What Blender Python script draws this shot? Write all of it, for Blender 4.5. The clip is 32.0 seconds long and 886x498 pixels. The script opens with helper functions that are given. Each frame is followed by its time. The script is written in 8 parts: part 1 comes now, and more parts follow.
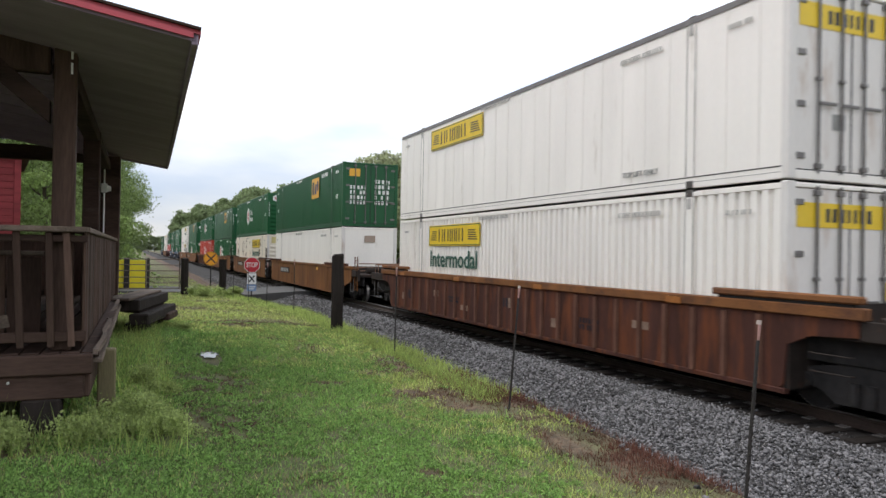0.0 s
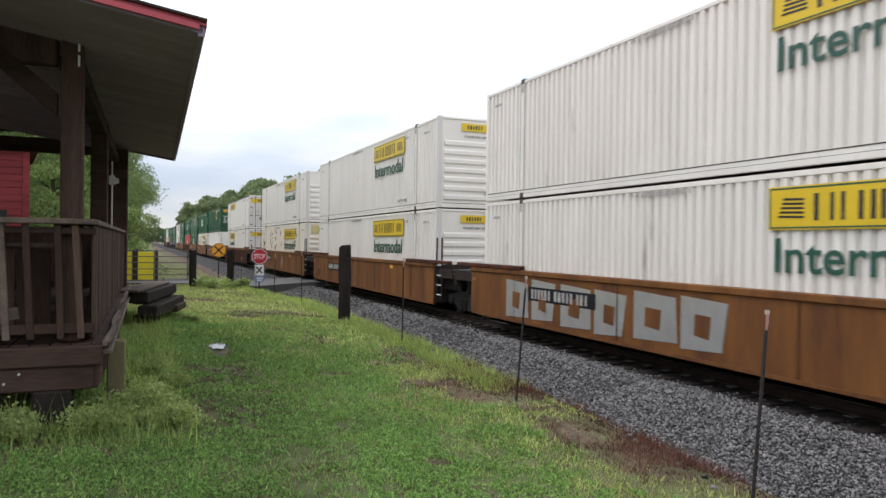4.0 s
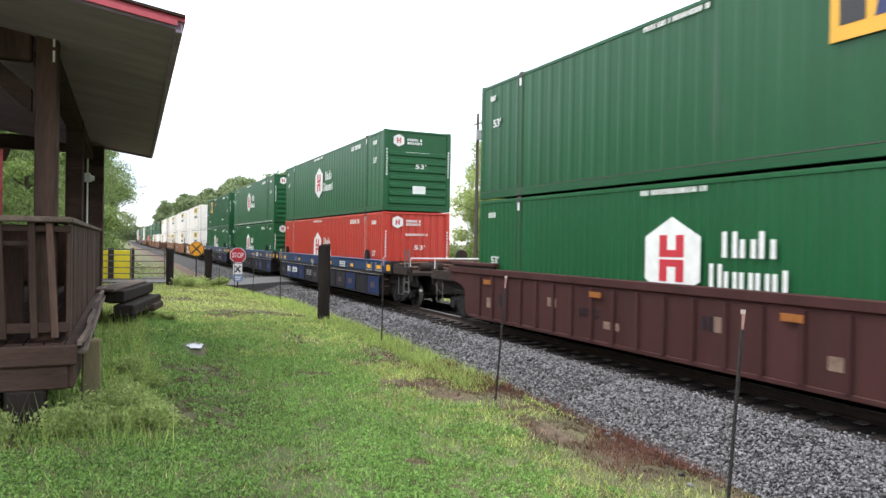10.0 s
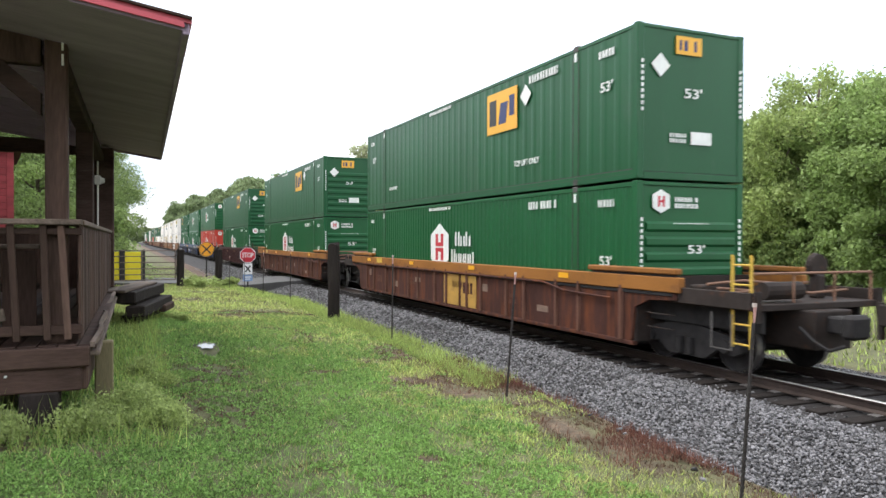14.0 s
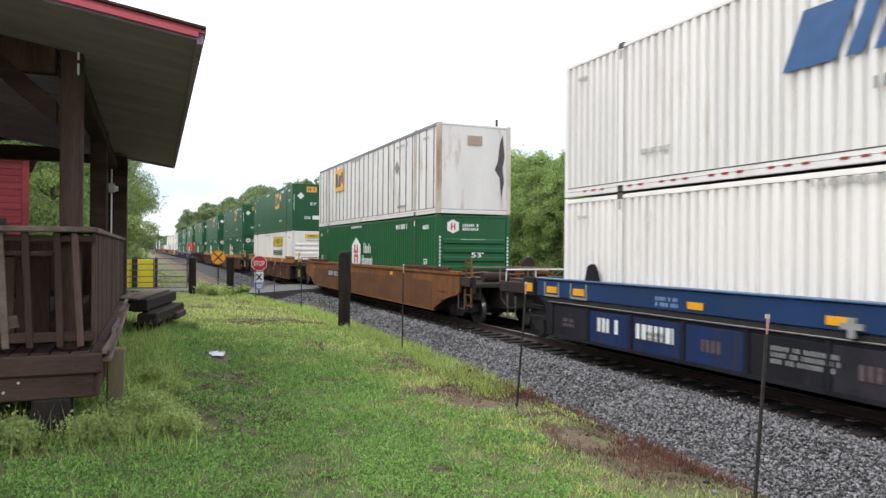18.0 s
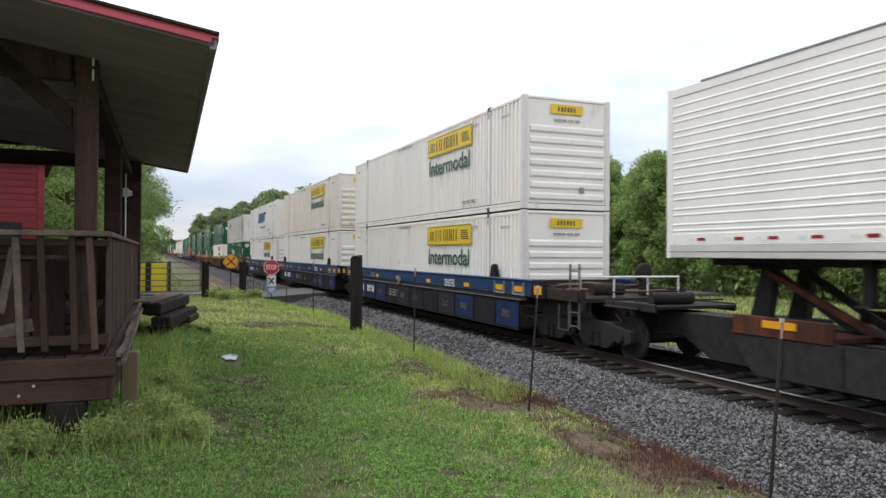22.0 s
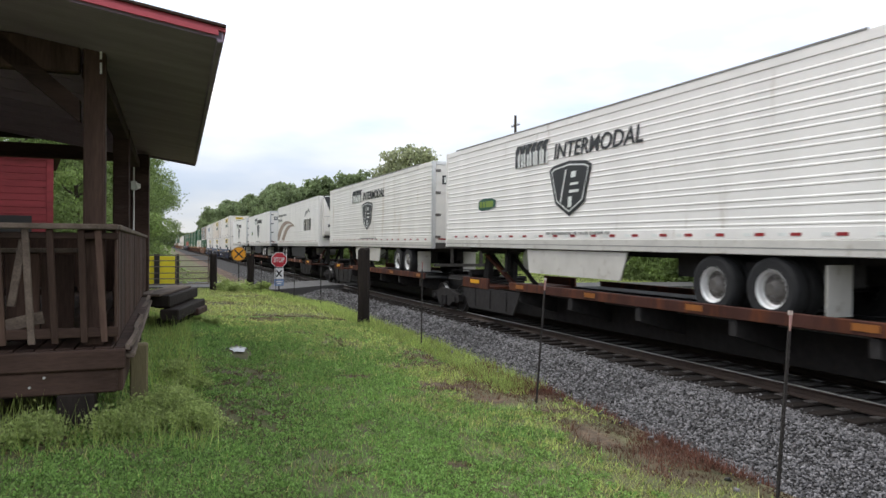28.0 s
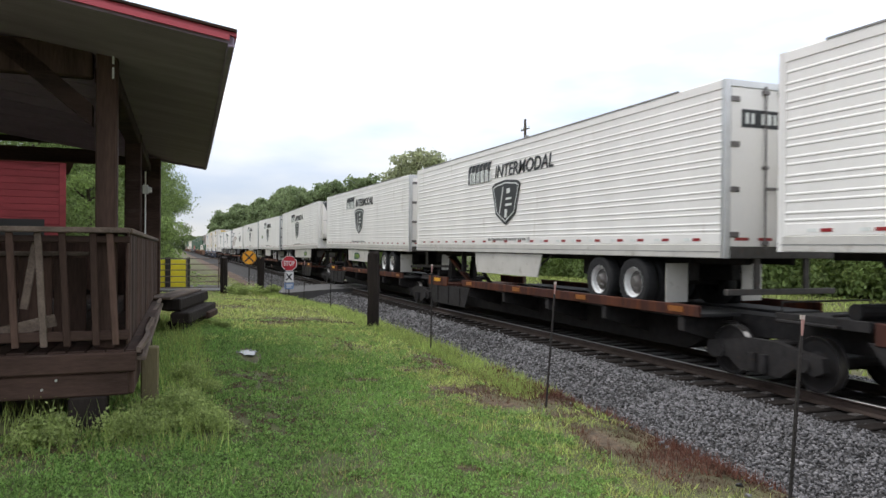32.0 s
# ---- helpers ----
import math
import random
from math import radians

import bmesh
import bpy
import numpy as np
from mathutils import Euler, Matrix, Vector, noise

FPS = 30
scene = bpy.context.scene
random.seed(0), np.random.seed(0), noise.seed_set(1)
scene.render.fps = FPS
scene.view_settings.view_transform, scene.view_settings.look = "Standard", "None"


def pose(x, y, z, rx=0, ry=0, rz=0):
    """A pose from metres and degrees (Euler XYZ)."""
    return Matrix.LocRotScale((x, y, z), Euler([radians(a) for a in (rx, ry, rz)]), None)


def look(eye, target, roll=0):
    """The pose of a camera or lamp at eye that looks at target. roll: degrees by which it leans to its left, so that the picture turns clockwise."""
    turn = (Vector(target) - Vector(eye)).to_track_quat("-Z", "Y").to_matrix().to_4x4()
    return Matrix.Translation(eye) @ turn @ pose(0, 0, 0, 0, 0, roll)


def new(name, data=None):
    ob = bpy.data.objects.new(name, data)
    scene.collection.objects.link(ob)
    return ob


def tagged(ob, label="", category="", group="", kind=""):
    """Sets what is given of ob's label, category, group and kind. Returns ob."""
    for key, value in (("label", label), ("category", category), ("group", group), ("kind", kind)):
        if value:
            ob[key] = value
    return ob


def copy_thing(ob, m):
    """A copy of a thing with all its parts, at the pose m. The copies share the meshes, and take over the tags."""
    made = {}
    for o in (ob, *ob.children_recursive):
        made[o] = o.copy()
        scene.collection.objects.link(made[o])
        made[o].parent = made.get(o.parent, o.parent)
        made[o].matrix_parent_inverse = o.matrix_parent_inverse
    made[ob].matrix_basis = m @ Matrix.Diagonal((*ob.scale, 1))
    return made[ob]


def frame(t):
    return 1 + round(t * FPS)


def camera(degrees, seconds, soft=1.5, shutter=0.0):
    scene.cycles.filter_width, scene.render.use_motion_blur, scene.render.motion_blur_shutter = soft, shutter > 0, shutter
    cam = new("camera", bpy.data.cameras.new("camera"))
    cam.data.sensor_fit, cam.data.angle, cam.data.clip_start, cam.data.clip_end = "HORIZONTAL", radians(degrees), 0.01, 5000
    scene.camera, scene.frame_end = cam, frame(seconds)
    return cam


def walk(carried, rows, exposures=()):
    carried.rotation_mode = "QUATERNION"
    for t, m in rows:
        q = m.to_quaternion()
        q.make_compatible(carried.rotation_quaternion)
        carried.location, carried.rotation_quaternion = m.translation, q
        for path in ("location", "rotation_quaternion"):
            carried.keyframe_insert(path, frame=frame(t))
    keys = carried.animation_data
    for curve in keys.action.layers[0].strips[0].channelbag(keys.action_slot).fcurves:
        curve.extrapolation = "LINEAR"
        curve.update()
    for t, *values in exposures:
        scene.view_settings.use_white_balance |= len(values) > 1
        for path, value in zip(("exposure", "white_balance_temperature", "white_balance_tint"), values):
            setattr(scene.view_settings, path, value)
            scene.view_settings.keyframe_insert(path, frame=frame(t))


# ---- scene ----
# The camera: held at one spot, eye 2.1 m over the rails, turning a little in the hand.
cam = camera(63.35, 32.0, soft=1.45, shutter=0.14)
EYE = (0.0, 0.0, 2.1)


def aim(yaw, pitch, roll):
    """The pose of the held camera: degrees left of the track's line, up, and lean."""
    a, b = radians(yaw), radians(pitch)
    ahead = Vector((-math.sin(a) * math.cos(b), math.cos(a) * math.cos(b), math.sin(b)))
    return look(EYE, Vector(EYE) + ahead, roll)


walk(cam, [(t, aim(a, b, c)) for t, a, b, c in (  # seconds, yaw, pitch, roll
    (0, -23.32, 0.36, 0.97), (0.5, -23.3, 0.41, 0.83), (1, -23.43, 0.64, 0.95), (1.5, -23.45, 0.81, 1.18), (2, -22.1, 0.97, 1.1), (2.5, -21.32, 0.6,
    0.61), (3, -22.53, 0.33, 0.84), (3.5, -22.76, -0.32, 0.78), (5.5, -22.87, -0.47, 0.59), (6, -23.14, -0.5, 0.46), (6.5, -23.27, -0.47, 0.53), (7,
    -23.85, -0.43, 0.58), (7.5, -23.76, -0.58, 0.82), (8, -23.99, -0.75, 1.04), (8.5, -23.85, -0.79, 0.77), (9, -23.93, -0.8, 0.62), (9.5, -23.94, -0.73,
    0.78), (10, -24.38, -0.41, 0.94), (10.5, -23.77, -0.71, 0.73), (11, -24, -0.21, 0.27), (11.5, -24.46, -0.7, 0.59), (12, -24.09, -0.59, 0.61), (12.5,
    -23.79, -1.02, 0.25), (13, -24.03, -0.92, 0.04), (13.5, -24.14, -1.06, 0.09), (14, -23.66, -0.64, 0.16), (14.5, -22.73, -1, 0.16), (16.5, -22.49,
    -0.52, 0.35), (17, -22.82, -0.13, 0.43), (17.5, -22.55, 0.21, 0.32), (18, -22.8, 0.09, 0.44), (18.5, -22.84, -0.19, 0.41), (19, -22.8, 0.24, 0.35),
    (19.5, -22.64, 0.59, 0.54), (20, -22.45, 0.86, 0.2), (20.5, -22.21, 1.04, 0.47), (21, -21.63, 0.45, 0.29), (21.5, -21.62, 0.31, 0.28), (22, -21.87,
    0.39, 0.4), (22.5, -21.96, 0.12, 0.22), (23, -21.55, 0.05, 0.3), (23.5, -21.83, 0.19, 0.53), (24, -21.63, -0.01, 0.52), (24.5, -21.57, -0.16, 0.59),
    (25, -21.01, -0.2, 0.45), (25.5, -21.27, -0.22, 0.6), (27.5, -21.03, -0.5, 0.52), (28, -21.3, -0.22, 0.32), (28.5, -20.98, -0.37, 0.5), (29, -21.12,
    0.13, 0.53), (29.5, -20.94, -0.06, 0.57), (30, -21.11, 0.13, 0.54), (30.5, -21.17, -0.09, 0.36), (31, -20.92, -0.43, 0.38), (31.5, -20.52, 0.07,
    0.29), (32, -20.53, 0.07, 0.37),
)], exposures=(
    (0, 0.20), (3.5, 0.18), (5.3, 0.16), (6, 0.55), (6.6, 0.76), (7, 0.90), (9, 0.92), (11, 1.0), (12, 1.0), (13.5, 0.94), (14.5, 0.88), (16.5, 0.74), (17, 0.70), (18, 0.66), (18.5, 0.44), (19, 0.26), (20, 0.19), (32, 0.19)))

# ---- world and sun: bright overcast ----
world = bpy.data.worlds.new("overcast")
scene.world = world
world.use_nodes = True
wn, wl = world.node_tree.nodes, world.node_tree.links
wn.clear()
w_out, w_bg = wn.new("ShaderNodeOutputWorld"), wn.new("ShaderNodeBackground")
w_sky = wn.new("ShaderNodeTexSky")
w_sky.sky_type, w_sky.sun_disc = "NISHITA", False
w_sky.sun_elevation, w_sky.sun_rotation = radians(58), radians(315)
w_co, w_map = wn.new("ShaderNodeTexCoord"), wn.new("ShaderNodeMapping")
w_map.inputs["Scale"].default_value = (1.0, 1.0, 3.2)
w_no, w_ramp = wn.new("ShaderNodeTexNoise"), wn.new("ShaderNodeValToRGB")
w_no.inputs["Scale"].default_value, w_no.inputs["Detail"].default_value = 2.6, 5.0
w_ramp.color_ramp.elements[0].position, w_ramp.color_ramp.elements[0].color = 0.36, (0.62, 0.71, 0.88, 1)
w_ramp.color_ramp.elements[1].position, w_ramp.color_ramp.elements[1].color = 0.60, (1.0, 0.99, 0.98, 1)
w_scale, w_mix = wn.new("ShaderNodeVectorMath"), wn.new("ShaderNodeMix")
w_scale.operation = "SCALE"
w_mix.data_type = "RGBA"
w_mix.inputs["Factor"].default_value = 0.86
w_bg.inputs["Strength"].default_value = 0.12
wl.new(w_co.outputs["Generated"], w_map.inputs["Vector"])
wl.new(w_map.outputs["Vector"], w_no.inputs["Vector"])
wl.new(w_no.outputs["Fac"], w_ramp.inputs["Fac"])
w_sep, w_dim = wn.new("ShaderNodeSeparateXYZ"), wn.new("ShaderNodeMapRange")
w_dim.interpolation_type = "SMOOTHSTEP"
w_dim.inputs["From Min"].default_value, w_dim.inputs["From Max"].default_value = 0.0, 0.30
w_dim.inputs["To Min"].default_value, w_dim.inputs["To Max"].default_value = 6.4, 13.0
wl.new(w_co.outputs["Generated"], w_sep.inputs["Vector"])
wl.new(w_sep.outputs["Z"], w_dim.inputs["Value"])
wl.new(w_dim.outputs["Result"], w_scale.inputs["Scale"])
wl.new(w_ramp.outputs["Color"], w_scale.inputs[0])
wl.new(w_sky.outputs["Color"], w_mix.inputs["A"])
wl.new(w_scale.outputs["Vector"], w_mix.inputs["B"])
wl.new(w_mix.outputs["Result"], w_bg.inputs["Color"])
wl.new(w_bg.outputs["Background"], w_out.inputs["Surface"])

sun_data = bpy.data.lights.new("sun", "SUN")
sun_data.energy, sun_data.angle, sun_data.color = 1.3, radians(25), (1.0, 0.96, 0.9)
sun = new("sun", sun_data)
sun.matrix_world = look((-22, 22, 50), (0, 0, 0))
scene.view_settings.exposure = 0.0


# ---- materials ----
def material(name, colour, rough=0.6, metal=0.0, vary=0.25, scale=3.0, dirt=None, dirt_amount=0.0, stretch=(1, 1, 1), grain=40.0,
             bump=0.0, island=0.0, spec=0.5, each=0.0):
    """A worn surface: a base colour that varies at two scales, stained with a dirt colour, with fine relief."""
    m = bpy.data.materials.new(name)
    m.use_nodes = True
    n, l = m.node_tree.nodes, m.node_tree.links
    b = n["Principled BSDF"]
    b.inputs["Roughness"].default_value, b.inputs["Metallic"].default_value = rough, metal
    b.inputs["Specular IOR Level"].default_value = spec
    co, mp, info = n.new("ShaderNodeTexCoord"), n.new("ShaderNodeMapping"), n.new("ShaderNodeObjectInfo")
    mp.inputs["Scale"].default_value = stretch
    shift = n.new("ShaderNodeVectorMath")
    shift.operation = "SCALE"
    l.new(info.outputs["Random"], shift.inputs["Scale"])
    shift.inputs[0].default_value = (17.0, 23.0, 11.0)
    l.new(shift.outputs["Vector"], mp.inputs["Location"])
    l.new(co.outputs["Object"], mp.inputs["Vector"])
    big, small = n.new("ShaderNodeTexNoise"), n.new("ShaderNodeTexNoise")
    big.inputs["Scale"].default_value, big.inputs["Detail"].default_value = scale, 5.0
    small.inputs["Scale"].default_value, small.inputs["Detail"].default_value = grain, 3.0
    for t in (big, small):
        l.new(mp.outputs["Vector"], t.inputs["Vector"])
    both = n.new("ShaderNodeMath")
    both.operation = "MULTIPLY_ADD"
    l.new(small.outputs["Fac"], both.inputs[0])
    both.inputs[1].default_value = 0.45
    l.new(big.outputs["Fac"], both.inputs[2])
    span = n.new("ShaderNodeMapRange")
    l.new(both.outputs["Value"], span.inputs["Value"])
    span.inputs["From Min"].default_value, span.inputs["From Max"].default_value = 0.42, 1.05
    span.inputs["To Min"].default_value, span.inputs["To Max"].default_value = 1.0 - vary, 1.0 + vary
    base = n.new("ShaderNodeVectorMath")
    base.operation = "SCALE"
    base.inputs[0].default_value = colour
    l.new(span.outputs["Result"], base.inputs["Scale"])
    out = base.outputs["Vector"]
    if island:
        geo, hue, ir = n.new("ShaderNodeNewGeometry"), n.new("ShaderNodeHueSaturation"), n.new("ShaderNodeMapRange")
        l.new(geo.outputs["Random Per Island"], ir.inputs["Value"])
        ir.inputs["To Min"].default_value, ir.inputs["To Max"].default_value = 1.0 - island, 1.0 + island
        l.new(ir.outputs["Result"], hue.inputs["Value"])
        l.new(out, hue.inputs["Color"])
        out = hue.outputs["Color"]
    if each:
        own, tone = n.new("ShaderNodeMapRange"), n.new("ShaderNodeHueSaturation")
        l.new(info.outputs["Random"], own.inputs["Value"])
        own.inputs["To Min"].default_value, own.inputs["To Max"].default_value = 1.0 - each, 1.0 + each
        l.new(own.outputs["Result"], tone.inputs["Value"])
        l.new(out, tone.inputs["Color"])
        out = tone.outputs["Color"]
    if dirt:
        dn, dr, mix = n.new("ShaderNodeTexNoise"), n.new("ShaderNodeMapRange"), n.new("ShaderNodeMix")
        dn.inputs["Scale"].default_value, dn.inputs["Detail"].default_value = scale * 1.7, 8.0
        dn.inputs["Roughness"].default_value = 0.65
        l.new(mp.outputs["Vector"], dn.inputs["Vector"])
        l.new(dn.outputs["Fac"], dr.inputs["Value"])
        dr.inputs["From Min"].default_value, dr.inputs["From Max"].default_value = 0.78 - 0.5 * dirt_amount, 0.86 - 0.28 * dirt_amount
        dr.inputs["To Max"].default_value = 0.85
        mix.data_type = "RGBA"
        l.new(dr.outputs["Result"], mix.inputs["Factor"])
        l.new(out, mix.inputs["A"])
        mix.inputs["B"].default_value = (*dirt, 1)
        out = mix.outputs["Result"]
    l.new(out, b.inputs["Base Color"])
    if bump:
        bp = n.new("ShaderNodeBump")
        bp.inputs["Strength"].default_value, bp.inputs["Distance"].default_value = bump, 0.02
        l.new(both.outputs["Value"], bp.inputs["Height"])
        l.new(bp.outputs["Normal"], b.inputs["Normal"])
    return m


def leaf_material(name, colour, spread=0.35):
    """Leaves: matt green, some light passing through, each leaf a little different."""
    m = material(name, colour, rough=0.6, spec=0.25, vary=0.38, scale=0.5, grain=2.2, island=spread)
    n, l = m.node_tree.nodes, m.node_tree.links
    b, out = n["Principled BSDF"], n["Material Output"]
    tr, mix = n.new("ShaderNodeBsdfTranslucent"), n.new("ShaderNodeMixShader")
    mix.inputs["Fac"].default_value = 0.45
    l.new(b.inputs["Base Color"].links[0].from_socket, tr.inputs["Color"])
    l.new(b.outputs["BSDF"], mix.inputs[1])
    l.new(tr.outputs["BSDF"], mix.inputs[2])
    l.new(mix.outputs["Shader"], out.inputs["Surface"])
    return m


STREAK = (1.0, 1.2, 0.22)
GRIME = (0.10, 0.075, 0.055)
RUST = (0.13, 0.05, 0.025)
M = {
    "white": material("white_paint", (0.83, 0.792, 0.742), 0.45, vary=0.08, scale=1.1, dirt=(0.44, 0.38, 0.30), dirt_amount=0.33, stretch=STREAK),
    "cream": material("cream_paint", (0.82, 0.75, 0.64), 0.5, vary=0.10, scale=1.0, dirt=(0.45, 0.36, 0.26), dirt_amount=0.4, stretch=STREAK),
    "tan": material("sun_faded_paint", (0.75, 0.68, 0.60), 0.55, vary=0.10, scale=1.0, dirt=(0.38, 0.28, 0.19), dirt_amount=0.4, stretch=STREAK),
    "stained": material("rust_streaked_white_paint", (0.68, 0.65, 0.62), 0.5, vary=0.12, scale=1.2, dirt=(0.36, 0.21, 0.11), dirt_amount=0.45, stretch=STREAK),
    "green": material("green_paint", (0.0075, 0.086, 0.027), 0.42, spec=0.35, vary=0.14, scale=0.9, dirt=(0.03, 0.10, 0.05), dirt_amount=0.3, stretch=STREAK),
    "green2": material("darker_green_paint", (0.0072, 0.077, 0.026), 0.42, spec=0.35, vary=0.14, scale=0.9, dirt=(0.04, 0.085, 0.05), dirt_amount=0.4, stretch=STREAK),
    "red": material("red_paint", (0.47, 0.038, 0.022), 0.42, vary=0.08, scale=0.9, dirt=(0.42, 0.05, 0.03), dirt_amount=0.3, stretch=STREAK),
    "yellow": material("yellow_panel", (0.72, 0.50, 0.02), 0.5, vary=0.10, scale=2.0, dirt=(0.40, 0.28, 0.04), dirt_amount=0.3),
    "rusted_white": material("rust_washed_white_paint", (0.56, 0.49, 0.41), 0.55, vary=0.2, scale=1.4, dirt=(0.24, 0.12, 0.055), dirt_amount=0.62, stretch=STREAK),
    "brown_wash": material("brown_grimed_ochre_paint", (0.115, 0.050, 0.024), spec=0.15, rough=0.7, vary=0.35, scale=1.1, dirt=(0.16, 0.075, 0.028), dirt_amount=0.55, stretch=(1, 0.45, 1.2)),
    "tan_patch": material("faded_tan_paint_patch", (0.20, 0.13, 0.095), 0.8, vary=0.4, scale=5.0),
    "trailer_white": material("white_trailer_paint", (0.82, 0.80, 0.765), 0.45, vary=0.08, scale=1.1, dirt=(0.48, 0.43, 0.36), dirt_amount=0.33, stretch=STREAK),
    "aged": material("aged_white_paint", (0.76, 0.74, 0.70), 0.5, vary=0.10, scale=1.0, dirt=(0.52, 0.44, 0.34), dirt_amount=0.40, stretch=STREAK),
    "lawn_weed": leaf_material("broad_lawn_weed_leaves", (0.205, 0.335, 0.095), 0.6),
    "pale_yellow": material("faded_yellow_panel", (0.62, 0.52, 0.24), 0.55, vary=0.12, scale=2.0, dirt=(0.40, 0.30, 0.14), dirt_amount=0.35),
    "amber": material("amber_panel", (0.72, 0.38, 0.035), 0.5, vary=0.08, scale=2.0),
    "mark": material("white_marking", (0.72, 0.74, 0.71), 0.5, vary=0.12, scale=5.0),
    "ink": material("dark_marking", (0.022, 0.024, 0.026), 0.5, vary=0.2, scale=4.0),
    "greyink": material("grey_marking", (0.25, 0.25, 0.24), 0.6, vary=0.3, scale=5.0),
    "navy": material("navy_marking", (0.018, 0.03, 0.11), 0.5, vary=0.2, scale=4.0),
    "swift_blue": material("blue_marking", (0.02, 0.085, 0.22), 0.5, vary=0.2, scale=4.0),
    "word_green": material("dark_green_marking", (0.02, 0.085, 0.06), 0.5, vary=0.15, scale=4.0),
    "logo_red": material("red_marking", (0.50, 0.03, 0.045), 0.5, vary=0.1, scale=4.0),
    "swoosh": material("brown_grey_marking", (0.33, 0.25, 0.20), 0.5, vary=0.1, scale=3.0),
    "lime": material("lime_marking", (0.20, 0.29, 0.05), 0.5, vary=0.15, scale=6.0),
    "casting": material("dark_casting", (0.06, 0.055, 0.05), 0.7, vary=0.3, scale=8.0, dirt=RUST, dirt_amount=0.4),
    "rod": material("galvanised_rod", (0.16, 0.15, 0.145), 0.45, metal=0.5, vary=0.25, scale=8.0, dirt=RUST, dirt_amount=0.35),
    "steel": material("bare_aluminium", (0.62, 0.63, 0.64), 0.38, metal=0.7, vary=0.12, scale=3.0),
    "gap": material("black_rubber_gasket", (0.012, 0.012, 0.012), 0.8, vary=0.2),
    "rusty": material("rusty_brown_car_paint", (0.060, 0.025, 0.019), spec=0.15, rough=0.75, vary=0.4, scale=1.6, dirt=(0.158, 0.050, 0.019), dirt_amount=0.62, stretch=STREAK, bump=0.2),
    # dusty brown, made lighter for the light that catches the ribs
    "rib_dust": material("dusty_brown_rib", (0.12, 0.058, 0.040), spec=0.15, rough=0.8, vary=0.3, scale=2.0, dirt=(0.06, 0.028, 0.02), dirt_amount=0.4),
    "rusty_top": material("rusty_orange_car_paint", (0.19, 0.080, 0.03), spec=0.15, rough=0.7, vary=0.35, scale=1.6, dirt=(0.07, 0.035, 0.026), dirt_amount=0.65, stretch=(1, 0.6, 1), bump=0.2),
    "maroon": material("dark_maroon_car_paint", (0.056, 0.022, 0.021), spec=0.15, rough=0.7, vary=0.3, scale=1.4, dirt=(0.045, 0.025, 0.02), dirt_amount=0.5, stretch=STREAK, bump=0.2),
    "ochre": material("ochre_car_paint", (0.195, 0.083, 0.027), spec=0.15, rough=0.65, vary=0.28, scale=0.9, dirt=(0.088, 0.037, 0.021), dirt_amount=0.74, stretch=STREAK, bump=0.1),
    "orange_sill": material("orange_sill_paint", (0.28, 0.118, 0.030), spec=0.15, rough=0.6, vary=0.22, scale=1.4, dirt=(0.14, 0.06, 0.03), dirt_amount=0.55, stretch=(1, 0.5, 1)),
    "blue": material("blue_car_paint", (0.011, 0.036, 0.105), 0.5, spec=0.3, vary=0.22, scale=1.0, dirt=(0.024, 0.038, 0.070), dirt_amount=0.45, stretch=(1, 0.6, 1)),
    "sooty": material("sooty_car_side", (0.015, 0.015, 0.019), spec=0.15, rough=0.8, vary=0.4, scale=1.2, dirt=(0.030, 0.028, 0.032), dirt_amount=0.4, stretch=STREAK),
    "sooty_blue": material("sooty_blue_car_side", (0.012, 0.026, 0.085), spec=0.15, rough=0.75, vary=0.3, scale=1.2, dirt=(0.032, 0.032, 0.04), dirt_amount=0.5, stretch=STREAK),
    "sooty_patch": material("repainted_sooty_patch", (0.026, 0.024, 0.030), spec=0.15, rough=0.8, vary=0.5, scale=2.2, dirt=(0.05, 0.035, 0.035), dirt_amount=0.4),
    "blue_edge": material("pale_blue_edge", (0.05, 0.11, 0.22), 0.5, vary=0.3, scale=3.0),
    "panel_smudge": material("faded_painted_smudge", (0.085, 0.060, 0.062), 0.8, vary=0.6, scale=6.0),
    "tip_pink": material("faded_pink_tip_paint", (0.36, 0.20, 0.18), 0.6, vary=0.35, scale=25.0),
    "leaf_pale": leaf_material("thin_grey_green_leaves", (0.36, 0.39, 0.23)),
    "platform": material("dirty_dark_platform", (0.032, 0.025, 0.022), spec=0.15, rough=0.75, vary=0.4, scale=3.0, dirt=(0.09, 0.04, 0.022), dirt_amount=0.45),
    "cross_rust": material("rusty_tan_rod", (0.20, 0.105, 0.065), 0.75, vary=0.35, scale=6.0, dirt=(0.06, 0.035, 0.03), dirt_amount=0.4),
    "rust_blot": material("dark_rust_blot", (0.13, 0.065, 0.035), 0.8, vary=0.5, scale=6.0),
    "tie_plate": material("worn_tie_plate", (0.10, 0.09, 0.085), 0.6, vary=0.3, scale=9.0),
    "worn_yellow": material("worn_yellow_car_paint", (0.42, 0.24, 0.045), 0.65, vary=0.25, scale=2.0, dirt=(0.16, 0.07, 0.03), dirt_amount=0.5),
    "chalk": material("chalk_line", (0.45, 0.42, 0.38), 0.8, vary=0.4, scale=9.0),
    "grease": material("greasy_black_steel", (0.030, 0.028, 0.028), spec=0.15, rough=0.75, vary=0.4, scale=6.0, dirt=(0.05, 0.035, 0.025), dirt_amount=0.4),
    "wheel_rim": material("polished_wheel_tread", (0.42, 0.40, 0.38), 0.3, metal=0.9, vary=0.2, scale=6.0),
    "dull_reflector": material("dirty_amber_reflector", (0.28, 0.10, 0.02), 0.5, vary=0.2, scale=9.0),
